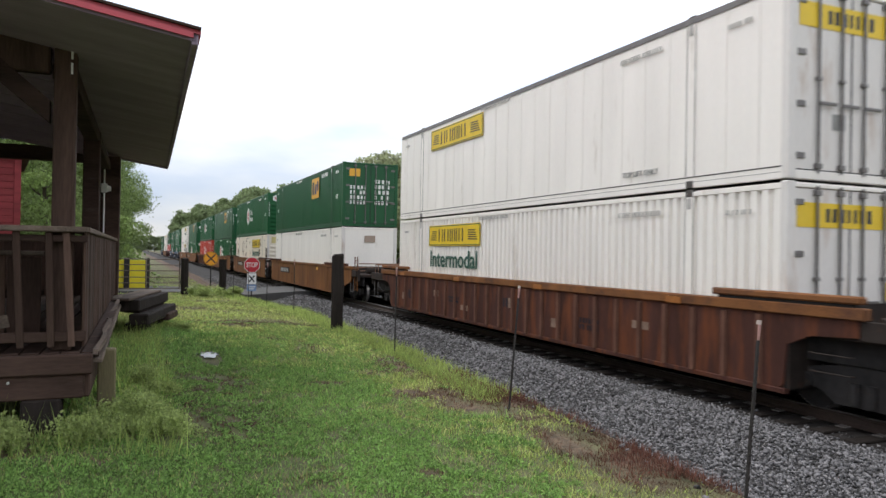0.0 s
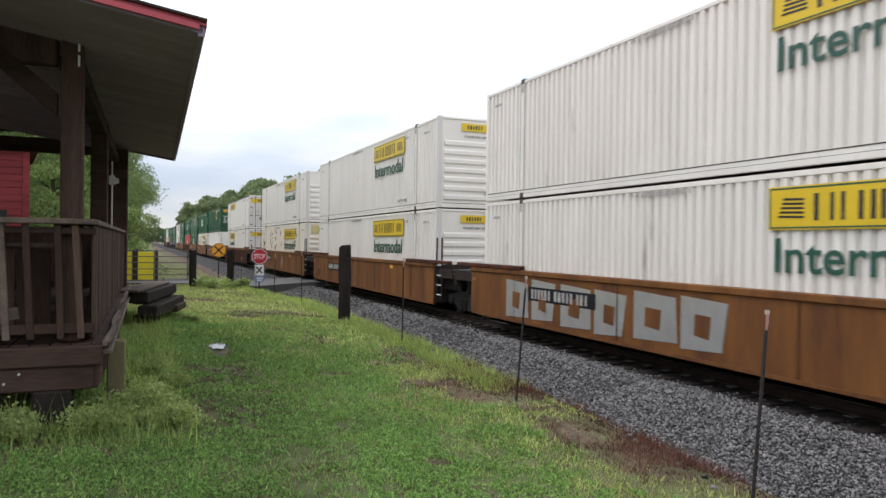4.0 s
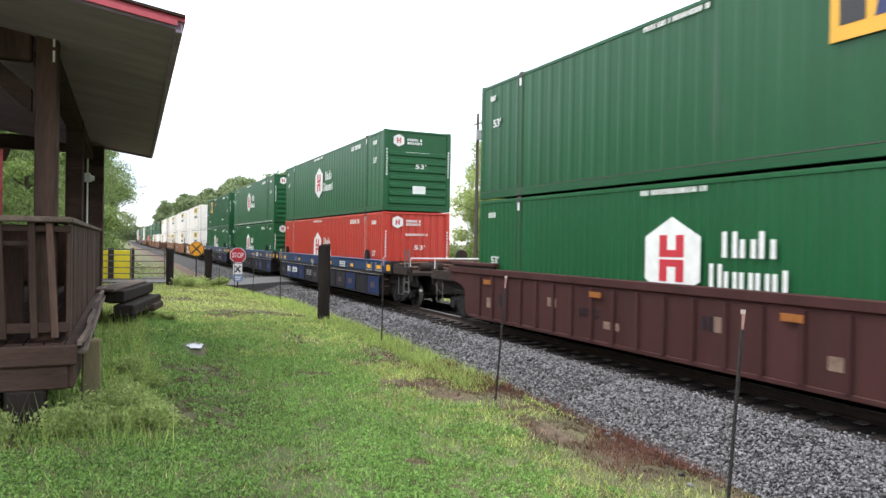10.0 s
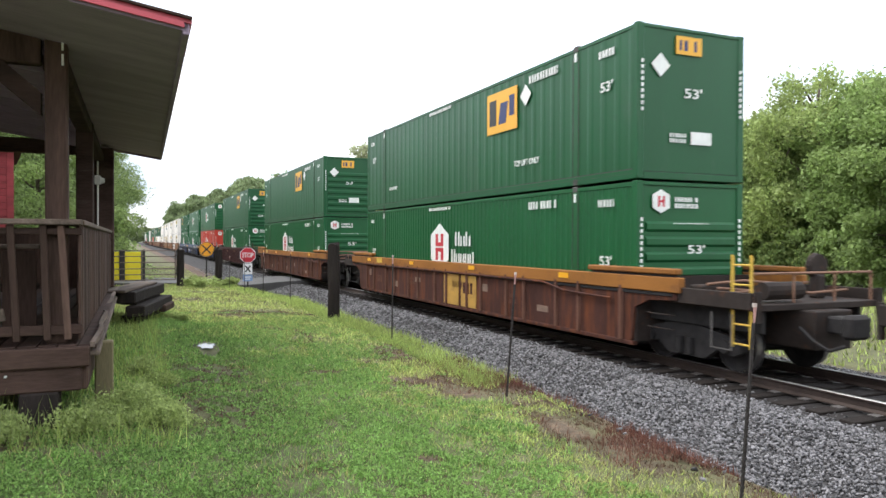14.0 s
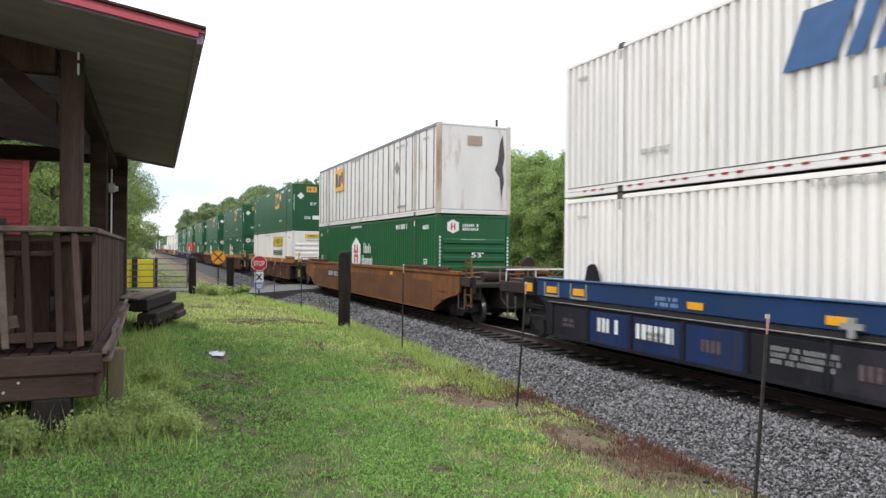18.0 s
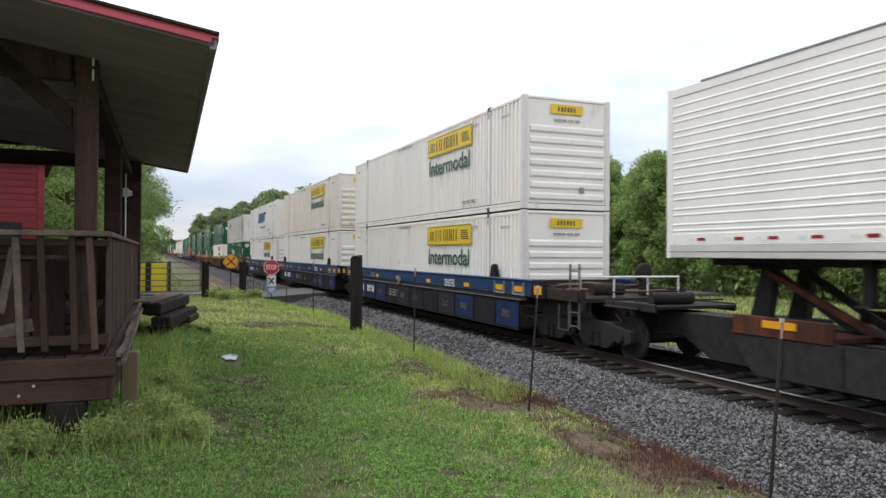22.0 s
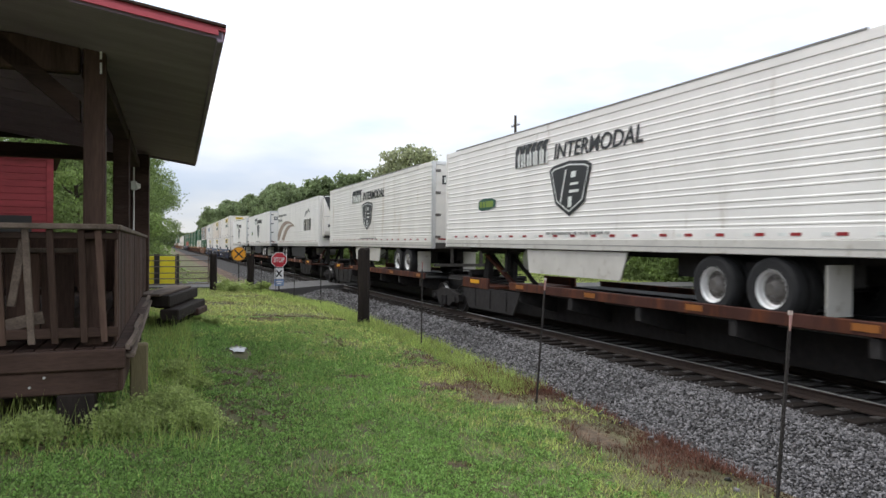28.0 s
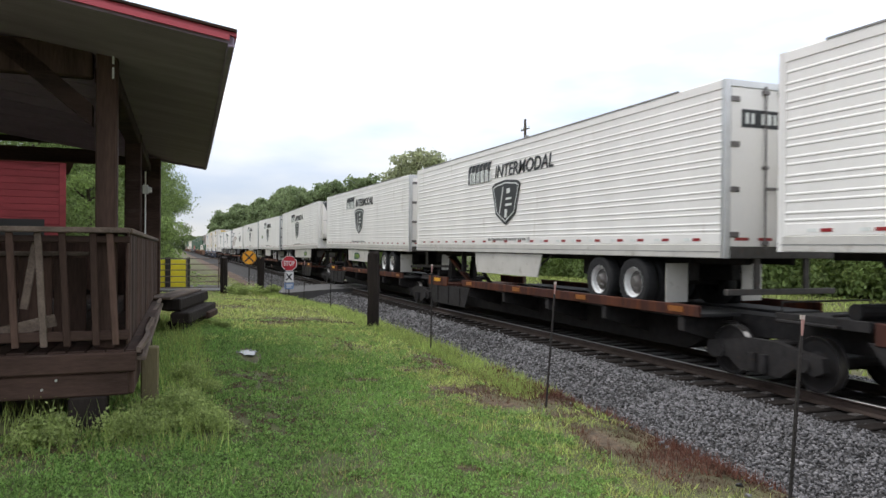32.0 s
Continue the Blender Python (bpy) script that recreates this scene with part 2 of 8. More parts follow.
    "faint": material("faint_grey_marking", (0.40, 0.39, 0.37), 0.6, vary=0.3, scale=5.0),
    "reflector": material("amber_reflector", (0.75, 0.36, 0.02), 0.35, vary=0.08, scale=9.0),
    "rail_yellow": material("yellow_grab_iron", (0.55, 0.36, 0.05), 0.5, vary=0.2, scale=6.0),
    "tyre": material("tyre_rubber", (0.013, 0.013, 0.014), 0.85, vary=0.25, scale=10.0),
    "hub": material("bright_alloy_wheel", (0.74, 0.74, 0.73), 0.35, metal=0.2, vary=0.12, scale=10.0),
    "skirt": material("white_fairing", (0.56, 0.54, 0.50), 0.5, vary=0.12, scale=2.0, dirt=(0.30, 0.26, 0.21), dirt_amount=0.42),
    "reefer_black": material("black_grille_plastic", (0.028, 0.030, 0.033), 0.5, vary=0.15, scale=5.0),
    "tape_red": material("red_reflective_tape", (0.28, 0.018, 0.02), 0.4, vary=0.1, scale=9.0),
    "rail": material("rail_steel", (0.045, 0.030, 0.024), 0.7, metal=0.2, vary=0.3, scale=5.0),
    "rail_head": material("worn_rail_head", (0.34, 0.33, 0.32), 0.4, metal=0.9, vary=0.12, scale=8.0),
    "tie": material("creosoted_timber", (0.022, 0.018, 0.016), spec=0.15, rough=0.85, vary=0.4, scale=4.0, stretch=(0.3, 1.6, 1.6), bump=0.4),
    # oil stain, darkened further for the shade under the train
    "oily_shade": material("oily_shaded_ballast", (0.030, 0.027, 0.026), spec=0.15, rough=0.8, vary=0.4, scale=6.0, grain=26.0, bump=0.8),
    "ballast": material("ballast_gravel", (0.055, 0.053, 0.053), spec=0.15, rough=0.9, vary=0.5, scale=9.0, grain=26.0, bump=1.0),
    "stone": material("granite_chip", (0.128, 0.124, 0.128), 0.5, vary=0.25, scale=4.0, island=0.95),
    "asphalt": material("worn_asphalt", (0.085, 0.083, 0.082), 0.85, vary=0.25, scale=1.5, grain=60.0, bump=0.3),
    "old_wood": material("weathered_dark_timber", (0.066, 0.041, 0.032), each=0.38, spec=0.15, rough=0.8, vary=0.6, scale=2.2, grain=22.0, stretch=(2.5, 2.5, 0.35), dirt=(0.085, 0.058, 0.045), dirt_amount=0.3, bump=0.4),
    "old_plank": material("weathered_plank", (0.047, 0.029, 0.023), each=0.25, spec=0.15, rough=0.8, vary=0.6, scale=2.2, grain=22.0, stretch=(0.5, 2.5, 2.5), dirt=(0.09, 0.07, 0.06), dirt_amount=0.3, bump=0.4),
    "grey_wood": material("grey_weathered_wood", (0.135, 0.104, 0.085), each=0.3, spec=0.15, rough=0.85, vary=0.55, scale=3.0, grain=25.0, stretch=(2.5, 0.4, 2.5), dirt=(0.08, 0.06, 0.05), dirt_amount=0.4, bump=0.4),
    "stub_wood": material("mossy_post_wood", (0.17, 0.145, 0.085), spec=0.15, rough=0.85, vary=0.3, scale=3.0, stretch=(2.5, 2.5, 0.4), bump=0.3),
    "soffit": material("dark_stained_boards", (0.30, 0.24, 0.32), spec=0.15, rough=0.7, vary=0.25, scale=1.5, grain=16.0, stretch=(0.5, 3, 3), bump=0.2),
    "roof_red": material("red_metal_roofing", (0.42, 0.055, 0.075), 0.45, vary=0.12, scale=2.0, dirt=(0.25, 0.05, 0.05), dirt_amount=0.3),
    "barn_red": material("faded_red_boards", (0.205, 0.036, 0.041), spec=0.15, rough=0.7, vary=0.3, scale=2.0, stretch=(0.3, 2, 2), dirt=(0.10, 0.025, 0.02), dirt_amount=0.5, bump=0.2),
    "conduit": material("grey_conduit", (0.78, 0.78, 0.76), 0.5, vary=0.1),
    "post_steel": material("rusted_post_steel", (0.022, 0.018, 0.017), 0.75, vary=0.4, scale=12.0),
    "post_tip": material("white_painted_tip", (0.50, 0.42, 0.38), 0.6, vary=0.25, scale=25.0),
    "charred": material("dark_creosoted_post", (0.024, 0.019, 0.017), spec=0.15, rough=0.85, vary=0.45, scale=3.0, stretch=(3, 3, 0.4), bump=0.5),
    "sign_red": material("stop_sign_red", (0.50, 0.018, 0.035), 0.4, vary=0.06),
    "sign_white": material("sign_white", (0.75, 0.76, 0.76), 0.4, vary=0.05),
    "sign_amber": material("warning_sign_amber", (0.80, 0.34, 0.01), 0.4, vary=0.05),
    "sign_blue": material("sign_blue", (0.20, 0.30, 0.50), 0.4, vary=0.08),
    "bright_yellow": material("safety_yellow_paint", (0.75, 0.62, 0.02), 0.5, vary=0.1, scale=3.0),
    "gate_steel": material("brown_gate_tube", (0.12, 0.085, 0.07), 0.6, vary=0.3, scale=8.0),
    "bark": material("bark", (0.075, 0.056, 0.042), 0.9, vary=0.4, scale=5.0, stretch=(2, 2, 0.5), bump=0.6),
    "leaf": leaf_material("spring_leaves", (0.25, 0.34, 0.115)),
    "leaf_light": leaf_material("fresh_pale_leaves", (0.35, 0.43, 0.155)),
    "leaf_dark": leaf_material("dark_leaves", (0.215, 0.29, 0.105)),
    # distance haze is mixed into this paler, greyer green
    "leaf_haze": leaf_material("hazy_distant_leaves", (0.215, 0.275, 0.135)),
    "blade": leaf_material("grass_blades", (0.355, 0.43, 0.128), 0.7),
    "blade_lush": leaf_material("lush_grass_blades", (0.215, 0.375, 0.095), 0.6),
    "blade_dry": leaf_material("yellowing_grass_blades", (0.45, 0.44, 0.185), 0.45),
    "straw": leaf_material("brown_straw", (0.125, 0.078, 0.052), 0.45),
    "blade_fringe": leaf_material("pale_green_fringe_grass", (0.34, 0.43, 0.125), 0.4),
    "weed": leaf_material("reddish_dead_weeds", (0.15, 0.066, 0.046), 0.4),
    "pole": material("utility_pole_wood", (0.07, 0.055, 0.045), 0.85, vary=0.3, stretch=(3, 3, 0.4)),
}


# ---- mesh helpers ----
class Geo:
    """Points and faces of one mesh, put together from simple solids."""

    def __init__(self):
        self.v, self.f = [], []

    def add(self, points, faces):
        k = len(self.v)
        self.v += [tuple(p) for p in points]
        self.f += [tuple(k + i for i in face) for face in faces]
        return self

    def box(self, x0, x1, y0, y1, z0, z1, b=0.0):
        """A box, its edges cut off by b."""
        if not b:
            p = [(x, y, z) for z in (z0, z1) for y in (y0, y1) for x in (x0, x1)]
            return self.add(p, [(0, 2, 3, 1), (4, 5, 7, 6), (0, 1, 5, 4), (2, 6, 7, 3), (0, 4, 6, 2), (1, 3, 7, 5)])
        c, h = Vector(((x0 + x1) / 2, (y0 + y1) / 2, (z0 + z1) / 2)), ((x1 - x0) / 2, (y1 - y0) / 2, (z1 - z0) / 2)
        p, at, faces = [], {}, []
        for s in [(i, j, k) for i in (-1, 1) for j in (-1, 1) for k in (-1, 1)]:
            for a in range(3):
                at[s, a] = len(p)
                p.append(c + Vector([s[q] * (h[q] - (0 if q == a else b)) for q in range(3)]))
        def ring(n, idx):
            mid = sum((p[i] for i in idx), Vector()) / len(idx)
            turn = (p[idx[1]] - p[idx[0]]).cross(p[idx[2]] - p[idx[1]])
            faces.append(tuple(idx) if turn.dot(mid - c) > 0 else tuple(reversed(idx)))
        for a in range(3):
            u, w = (a + 1) % 3, (a + 2) % 3
            for s in (-1, 1):
                q = []
                for su, sw in ((-1, -1), (1, -1), (1, 1), (-1, 1)):
                    k = [0, 0, 0]
                    k[a], k[u], k[w] = s, su, sw
                    q.append(at[tuple(k), a])
                ring(0, q)
            for su, sw in ((-1, -1), (1, -1), (1, 1), (-1, 1)):
                k0, k1 = [0, 0, 0], [0, 0, 0]
                k0[a], k0[u], k0[w] = -1, su, sw
                k1[a], k1[u], k1[w] = 1, su, sw
                ring(0, [at[tuple(k0), u], at[tuple(k1), u], at[tuple(k1), w], at[tuple(k0), w]])
        for s in [(i, j, k) for i in (-1, 1) for j in (-1, 1) for k in (-1, 1)]:
            ring(0, [at[s, 0], at[s, 1], at[s, 2]])
        return self.add(p, faces)

    def prism(self, poly, axis, a, b):
        """A polygon of two coordinates pushed along an axis from a to b."""
        n = len(poly)
        def put(p, q):
            r = list(p)
            r.insert(axis, q)
            return r
        pts = [put(p, a) for p in poly] + [put(p, b) for p in poly]
        return self.add(pts, [tuple(range(n - 1, -1, -1)), tuple(range(n, 2 * n))] + [(i, (i + 1) % n, n + (i + 1) % n, n + i) for i in range(n)])

    def tube(self, path, radii, sides=8, cap=True):
        """A round tube along points, with a radius at each."""
        k, n = len(self.v), sides
        path = [Vector(p) for p in path]
        for i, p in enumerate(path):
            way = (path[min(i + 1, len(path) - 1)] - path[max(i - 1, 0)]).normalized()
            side = way.cross(Vector((0.3, 0.1, 1)) if abs(way.z) < 0.95 else Vector((1, 0, 0))).normalized()
            up = side.cross(way)
            r = radii if isinstance(radii, (int, float)) else radii[i]
            self.v += [tuple(p + r * (math.cos(t) * side + math.sin(t) * up)) for t in (2 * math.pi * j / n for j in range(n))]
        for i in range(len(path) - 1):
            self.f += [(k + i * n + j, k + i * n + (j + 1) % n, k + (i + 1) * n + (j + 1) % n, k + (i + 1) * n + j) for j in range(n)]
        if cap:
            self.f += [tuple(k + j for j in reversed(range(n))), tuple(k + (len(path) - 1) * n + j for j in range(n))]
        return self

    def lathe(self, profile, centre, axis=0, sides=24, cap=True):
        """A profile of (along, radius) turned round an axis through the centre."""
        k, n = len(self.v), sides
        for a, r in profile:
            for j in range(n):
                t = 2 * math.pi * j / n
                p = [r * math.cos(t), r * math.sin(t)]
                p.insert(axis, a)
                self.v.append(tuple(centre[q] + p[q] for q in range(3)))
        m = len(profile)
        self.f += [(k + i * n + j, k + i * n + (j + 1) % n, k + (i + 1) * n + (j + 1) % n, k + (i + 1) * n + j) for i in range(m - 1) for j in range(n)]
        if cap:
            self.f += [tuple(k + j for j in reversed(range(n))), tuple(k + (m - 1) * n + j for j in range(n))]
        return self

    def mesh(self, name, mat):
        me = bpy.data.meshes.new(name)
        me.from_pydata(self.v, [], self.f)
        me.materials.append(mat)
        bm = bmesh.new()
        bm.from_mesh(me)
        bmesh.ops.recalc_face_normals(bm, faces=bm.faces)
        bm.to_mesh(me)
        bm.free()
        return me


def part(name, geo, mat, parent, label="", at=None):
    """One mesh of its own under a thing or a part; geo may be a mesh that others share."""
    me = geo.mesh(name, M[mat]) if isinstance(geo, Geo) else geo
    ob = new(name, me)
    ob.parent = parent
    if at is not None:
        ob.matrix_basis = at if isinstance(at, Matrix) else Matrix.Translation(at)
    return tagged(ob, label, kind="stuff" if name in FINE else "")


# small writing and tape: rows of pieces too small to count
FINE = ("number_mark", "name_mark", "red_tape", "white_tape", "edge_strip", "door_tape", "nut_ring", "limb_set", "stud_strip", "name_block", "swoosh", "shield_motif", "rust_spots", "tie_plates", "lock_bracket")


def thing(name, label, category, group="", kind="", at=None):
    """An Empty that holds the parts of a thing."""
    ob = new(name)
    ob.empty_display_size = 0.2
    if at is not None:
        ob.matrix_basis = at
    return tagged(ob, label, category, group, kind)


def solid(name, geo, mat, label, category, group="", kind="", at=None):
    """A top-level thing of one mesh."""
    ob = new(name, geo.mesh(name, M[mat]) if isinstance(geo, Geo) else geo)
    if at is not None:
        ob.matrix_basis = at
    return tagged(ob, label, category, group, kind)


def raw_mesh(name, verts, faces, mat):
    """A mesh from arrays, for what is too fine to count."""
    me = bpy.data.meshes.new(name)
    me.vertices.add(len(verts))
    me.vertices.foreach_set("co", np.asarray(verts, dtype=np.float32).ravel())
    faces = np.asarray(faces, dtype=np.int32)
    n = faces.shape[1]
    me.loops.add(faces.size)
    me.loops.foreach_set("vertex_index", faces.ravel())
    me.polygons.add(len(faces))
    me.polygons.foreach_set("loop_start", np.arange(0, faces.size, n, dtype=np.int32))
    me.update(calc_edges=True)
    me.materials.append(mat)
    return me


SIDE = Matrix(((0, 0, -1, 0), (-1, 0, 0, 0), (0, 1, 0, 0), (0, 0, 0, 1)))    # drawn on the side that faces -x: reads towards -y
BACK = Matrix(((1, 0, 0, 0), (0, 0, -1, 0), (0, 1, 0, 0), (0, 0, 0, 1)))     # drawn on the end that faces -y: reads towards +x
TEXTS = {}


def text_mesh(words, mat, width, height, lean=0.0):
    """Raised lettering in the built-in font, stretched to a width and height, standing on its lower left corner."""
    key = (words, mat, width, height, lean)
    if key not in TEXTS:
        cu = bpy.data.curves.new("lettering", "FONT")
        cu.body, cu.size, cu.extrude, cu.shear, cu.resolution_u, cu.offset = words, 1.0, 0.004, lean, 3, 0.012
        ob = bpy.data.objects.new("lettering", cu)
        me = bpy.data.meshes.new_from_object(ob)
        bpy.data.objects.remove(ob)
        co = np.empty(len(me.vertices) * 3)
        me.vertices.foreach_get("co", co)
        co = co.reshape(-1, 3)
        lo, hi = co.min(0), co.max(0)
        co[:, :2] = (co[:, :2] - lo[:2]) / (hi[:2] - lo[:2]) * (width, height)
        me.vertices.foreach_set("co", co.ravel())
        me.materials.clear()
        me.materials.append(M[mat])
        TEXTS[key] = me
    return TEXTS[key]


def lettering(words, mat, parent, frame_matrix, place, width, height, lean=0.0, label=""):
    return part("lettering", text_mesh(words, mat, width, height, lean), mat, parent, label, Matrix.Translation(place) @ frame_matrix)


def bars(seed, width, height, gap=0.3, rows=1, thick=0.006, lean=0.0):
    """Plain bars that stand for writing too small or not to be spelled out."""
    g, rng = Geo(), random.Random(seed)
    rh = height / rows
    for r in range(rows):
        x, z0 = 0.0, (rows - 1 - r) * rh
        z1 = z0 + rh * (0.72 if rows > 1 else 1.0)
        while x < width - 0.02:
            w = min(rng.uniform(0.28, 0.5) * rh, width - x)
            k = lean * (z1 - z0)
            g.prism([(x, z0), (x + w, z0), (x + w + k, z1), (x + k, z1)], 2, 0, thick)
            x += w + (gap * rh + 0.12 * rh) * rng.uniform(0.6, 1.0) + (0.5 * rh if rng.random() < 0.16 else 0)
    return g


# ---- the ground ----
TRACK = 9.82            # the track's centre line


def fence_level(y):
    """Height of the ground along the fence line."""
    pts = ((-60, 0.2), (3.7, 0.26), (7.1, 0.36), (11, 0.45), (19, 0.46), (23, 0.30), (27, 0.2), (31, 0.03), (36, -0.05), (42, -0.2), (60, -0.3), (900, -0.4))
    for (a, p), (b, q) in zip(pts, pts[1:]):
        if y <= b:
            s = max(0.0, (y - a) / (b - a))
            return p + (q - p) * (s * s * (3 - 2 * s))
    return -0.4


CROSS = ((4.2, 0.0), (4.9, -0.32), (5.7, -0.72), (6.4, -0.62))


def ground(x, y):
    """Height of the ground: lawn, bank, gravel bed, and the level beyond the track."""
    f = fence_level(y)
    if x <= 4.2:
        fade = max(0.0, min(1.0, (34 - y) / 14))
        rough = 0.035 * noise.noise(Vector((x * 0.7, y * 0.7, 0))) + 0.02 * noise.noise(Vector((x * 2.1, y * 2.1, 3)))
        return f + (3.9 - max(x, -3.0)) * 0.065 * fade + rough
    if x < 5.9:
        s = (x - 4.2) / 1.7
        return f + (-0.62 - f) * (s * s * (3 - 2 * s)) + 0.03 * noise.noise(Vector((x * 2, y * 0.9, 1)))
    for a, p, b, q in ((5.9, -0.62, 6.5, -0.60), (6.5, -0.60, 7.75, -0.235), (7.75, -0.235, 11.9, -0.235), (11.9, -0.235, 13.2, -0.62), (13.2, -0.62, 16.0, -0.62)):
        if x < b:
            return p + (q - p) * (x - a) / (b - a)
    return -0.62 + 0.15 * noise.noise(Vector((x * 0.06, y * 0.06, 2)))


def sheet(name, xs, ys, mat, lift=0.0):
    xs, ys = list(xs), list(ys)
    v = [(x, y, ground(x, y) + lift) for y in ys for x in xs]
    n = len(xs)
    return raw_mesh(name, v, [(j * n + i, j * n + i + 1, (j + 1) * n + i + 1, (j + 1) * n + i) for j in range(len(ys) - 1) for i in range(n - 1)], mat)


# worn bare spots of the lawn: x, y, half width, half length
WORN = ((3.15, 8.0, 0.42, 0.50), (3.40, 7.25, 0.36, 0.26), (3.80, 6.75, 0.40, 0.18), (2.2, 8.55, 0.26, 0.2), (2.9, 9.2, 0.3, 0.3), (2.12, 5.1, 0.16, 0.14), (3.75, 5.7, 0.22, 0.6), (1.9, 14.6, 0.5, 0.7))


def ground_material():
    """Lawn soil: green, with brown worn patches, and dirt along the gravel's edge."""
    m = material("lawn_soil", (0.105, 0.108, 0.046), 0.95, vary=0.5, scale=3.2, grain=55.0, bump=1.0)
    n, l = m.node_tree.nodes, m.node_tree.links
    b = n["Principled BSDF"]
    green = b.inputs["Base Color"].links[0].from_socket
    co, sep, no, r1, r2, mx, mix = (n.new("ShaderNodeTexCoord"), n.new("ShaderNodeSeparateXYZ"), n.new("ShaderNodeTexNoise"), n.new("ShaderNodeMapRange"),
                                   n.new("ShaderNodeMapRange"), n.new("ShaderNodeMath"), n.new("ShaderNodeMix"))
    no.inputs["Scale"].default_value, no.inputs["Detail"].default_value = 1.1, 9.0
    l.new(co.outputs["Object"], no.inputs["Vector"])
    l.new(co.outputs["Object"], sep.inputs["Vector"])
    l.new(no.outputs["Fac"], r1.inputs["Value"])
    r1.inputs["From Min"].default_value, r1.inputs["From Max"].default_value = 0.55, 0.68
    ragged = n.new("ShaderNodeMath")
    ragged.operation = "MULTIPLY_ADD"
    l.new(no.outputs["Fac"], ragged.inputs[0])
    ragged.inputs[1].default_value = 3.0
    l.new(sep.outputs["X"], ragged.inputs[2])
    l.new(ragged.outputs["Value"], r2.inputs["Value"])
    r2.inputs["From Min"].default_value, r2.inputs["From Max"].default_value = 5.25, 5.9
    far = n.new("ShaderNodeMapRange")
    l.new(sep.outputs["X"], far.inputs["Value"])
    far.inputs["From Min"].default_value, far.inputs["From Max"].default_value = 13.4, 14.6
    far.inputs["To Min"].default_value, far.inputs["To Max"].default_value = 1.0, 0.0
    both = n.new("ShaderNodeMath")
    both.operation = "MULTIPLY"
    l.new(r2.outputs["Result"], both.inputs[0])
    l.new(far.outputs["Result"], both.inputs[1])
    mx.operation = "MAXIMUM"
    l.new(r1.outputs["Result"], mx.inputs[0])
    l.new(both.outputs["Value"], mx.inputs[1])
    brown = mx.outputs["Value"]
    for x, y, a, c in WORN:
        off, size, ln, torn, spot, top = [n.new("ShaderNodeVectorMath") for _ in range(3)] + [n.new("ShaderNodeMath"), n.new("ShaderNodeMapRange"), n.new("ShaderNodeMath")]
        off.operation, size.operation, ln.operation, torn.operation, top.operation = "SUBTRACT", "MULTIPLY", "LENGTH", "MULTIPLY_ADD", "MAXIMUM"
        off.inputs[1].default_value, size.inputs[1].default_value = (x, y, 0), (1 / a, 1 / c, 0)
        l.new(co.outputs["Object"], off.inputs[0])
        l.new(off.outputs["Vector"], size.inputs[0])
        l.new(size.outputs["Vector"], ln.inputs[0])
        l.new(no.outputs["Fac"], torn.inputs[0])
        torn.inputs[1].default_value = 2.0
        l.new(ln.outputs["Value"], torn.inputs[2])
        l.new(torn.outputs["Value"], spot.inputs["Value"])
        spot.inputs["From Min"].default_value, spot.inputs["From Max"].default_value = 1.2, 2.4
        spot.inputs["To Min"].default_value, spot.inputs["To Max"].default_value = 0.85, 0.0
        l.new(brown, top.inputs[0])
        l.new(spot.outputs["Result"], top.inputs[1])
        brown = top.outputs["Value"]
    mix.data_type = "RGBA"
    l.new(brown, mix.inputs["Factor"])
    l.new(green, mix.inputs["A"])
    clod, clod_ramp = n.new("ShaderNodeTexNoise"), n.new("ShaderNodeValToRGB")
    clod.inputs["Scale"].default_value, clod.inputs["Detail"].default_value = 16.0, 8.0
    l.new(co.outputs["Object"], clod.inputs["Vector"])
    l.new(clod.outputs["Fac"], clod_ramp.inputs["Fac"])
    for stop, at, colour in zip(clod_ramp.color_ramp.elements, (0.36, 0.66), ((0.048, 0.028, 0.021, 1), (0.165, 0.105, 0.070, 1))):
        stop.position, stop.color = at, colour
    l.new(clod_ramp.outputs["Color"], mix.inputs["B"])
    l.new(mix.outputs["Result"], b.inputs["Base Color"])
    return m


M["soil"] = ground_material()


def steps_to(a, b, first, grow):
    """Even steps that grow with distance."""
    out, x, s = [a], a, first
    while abs(b - x) > s:
        x += s if b > a else -s
        out.append(x)
        s *= grow
    return out + [b]


xs_near = [i * 0.2 for i in range(-20, 71)]
xs_all = list(reversed(steps_to(-4.4, -900, 1.5, 1.4))) + xs_near + steps_to(14.5, 900, 1.5, 1.35)
ys_all = list(reversed(steps_to(-4.0, -900, 1.5, 1.4))) + [i * 0.4 for i in range(-9, 111)] + steps_to(45, 1500, 1.2, 1.12)
tagged(new("ground", sheet("ground", xs_all, ys_all, M["soil"])), "mown green lawn with worn brown patches", "ground", kind="structure")

# ---- the track ----
bed = raw_mesh("ballast_bed", [(x, y, z) for y in [-480 + 10 * i for i in range(141)] for x, z in
               ((5.75, -0.66), (6.5, -0.57), (7.75, -0.215), (11.9, -0.215), (13.15, -0.59), (13.5, -0.66))],
               [(j * 6 + i, j * 6 + i + 1, j * 6 + i + 7, j * 6 + i + 6) for j in range(140) for i in range(5)], M["ballast"])
# darker strip under the cars: oil stain with the train's shade painted in
tagged(new("oily_bed", raw_mesh("oily_bed", [(x, y, -0.205) for y in (-480, 900) for x in (8.15, 11.5)], [(0, 1, 3, 2)], M["oily_shade"])), "dark ballast between the ties, oil stain and train shade in its colour", "gravel", kind="structure")
tagged(new("ballast_bed", bed), "grey crushed stone ballast under the track", "gravel", kind="structure")
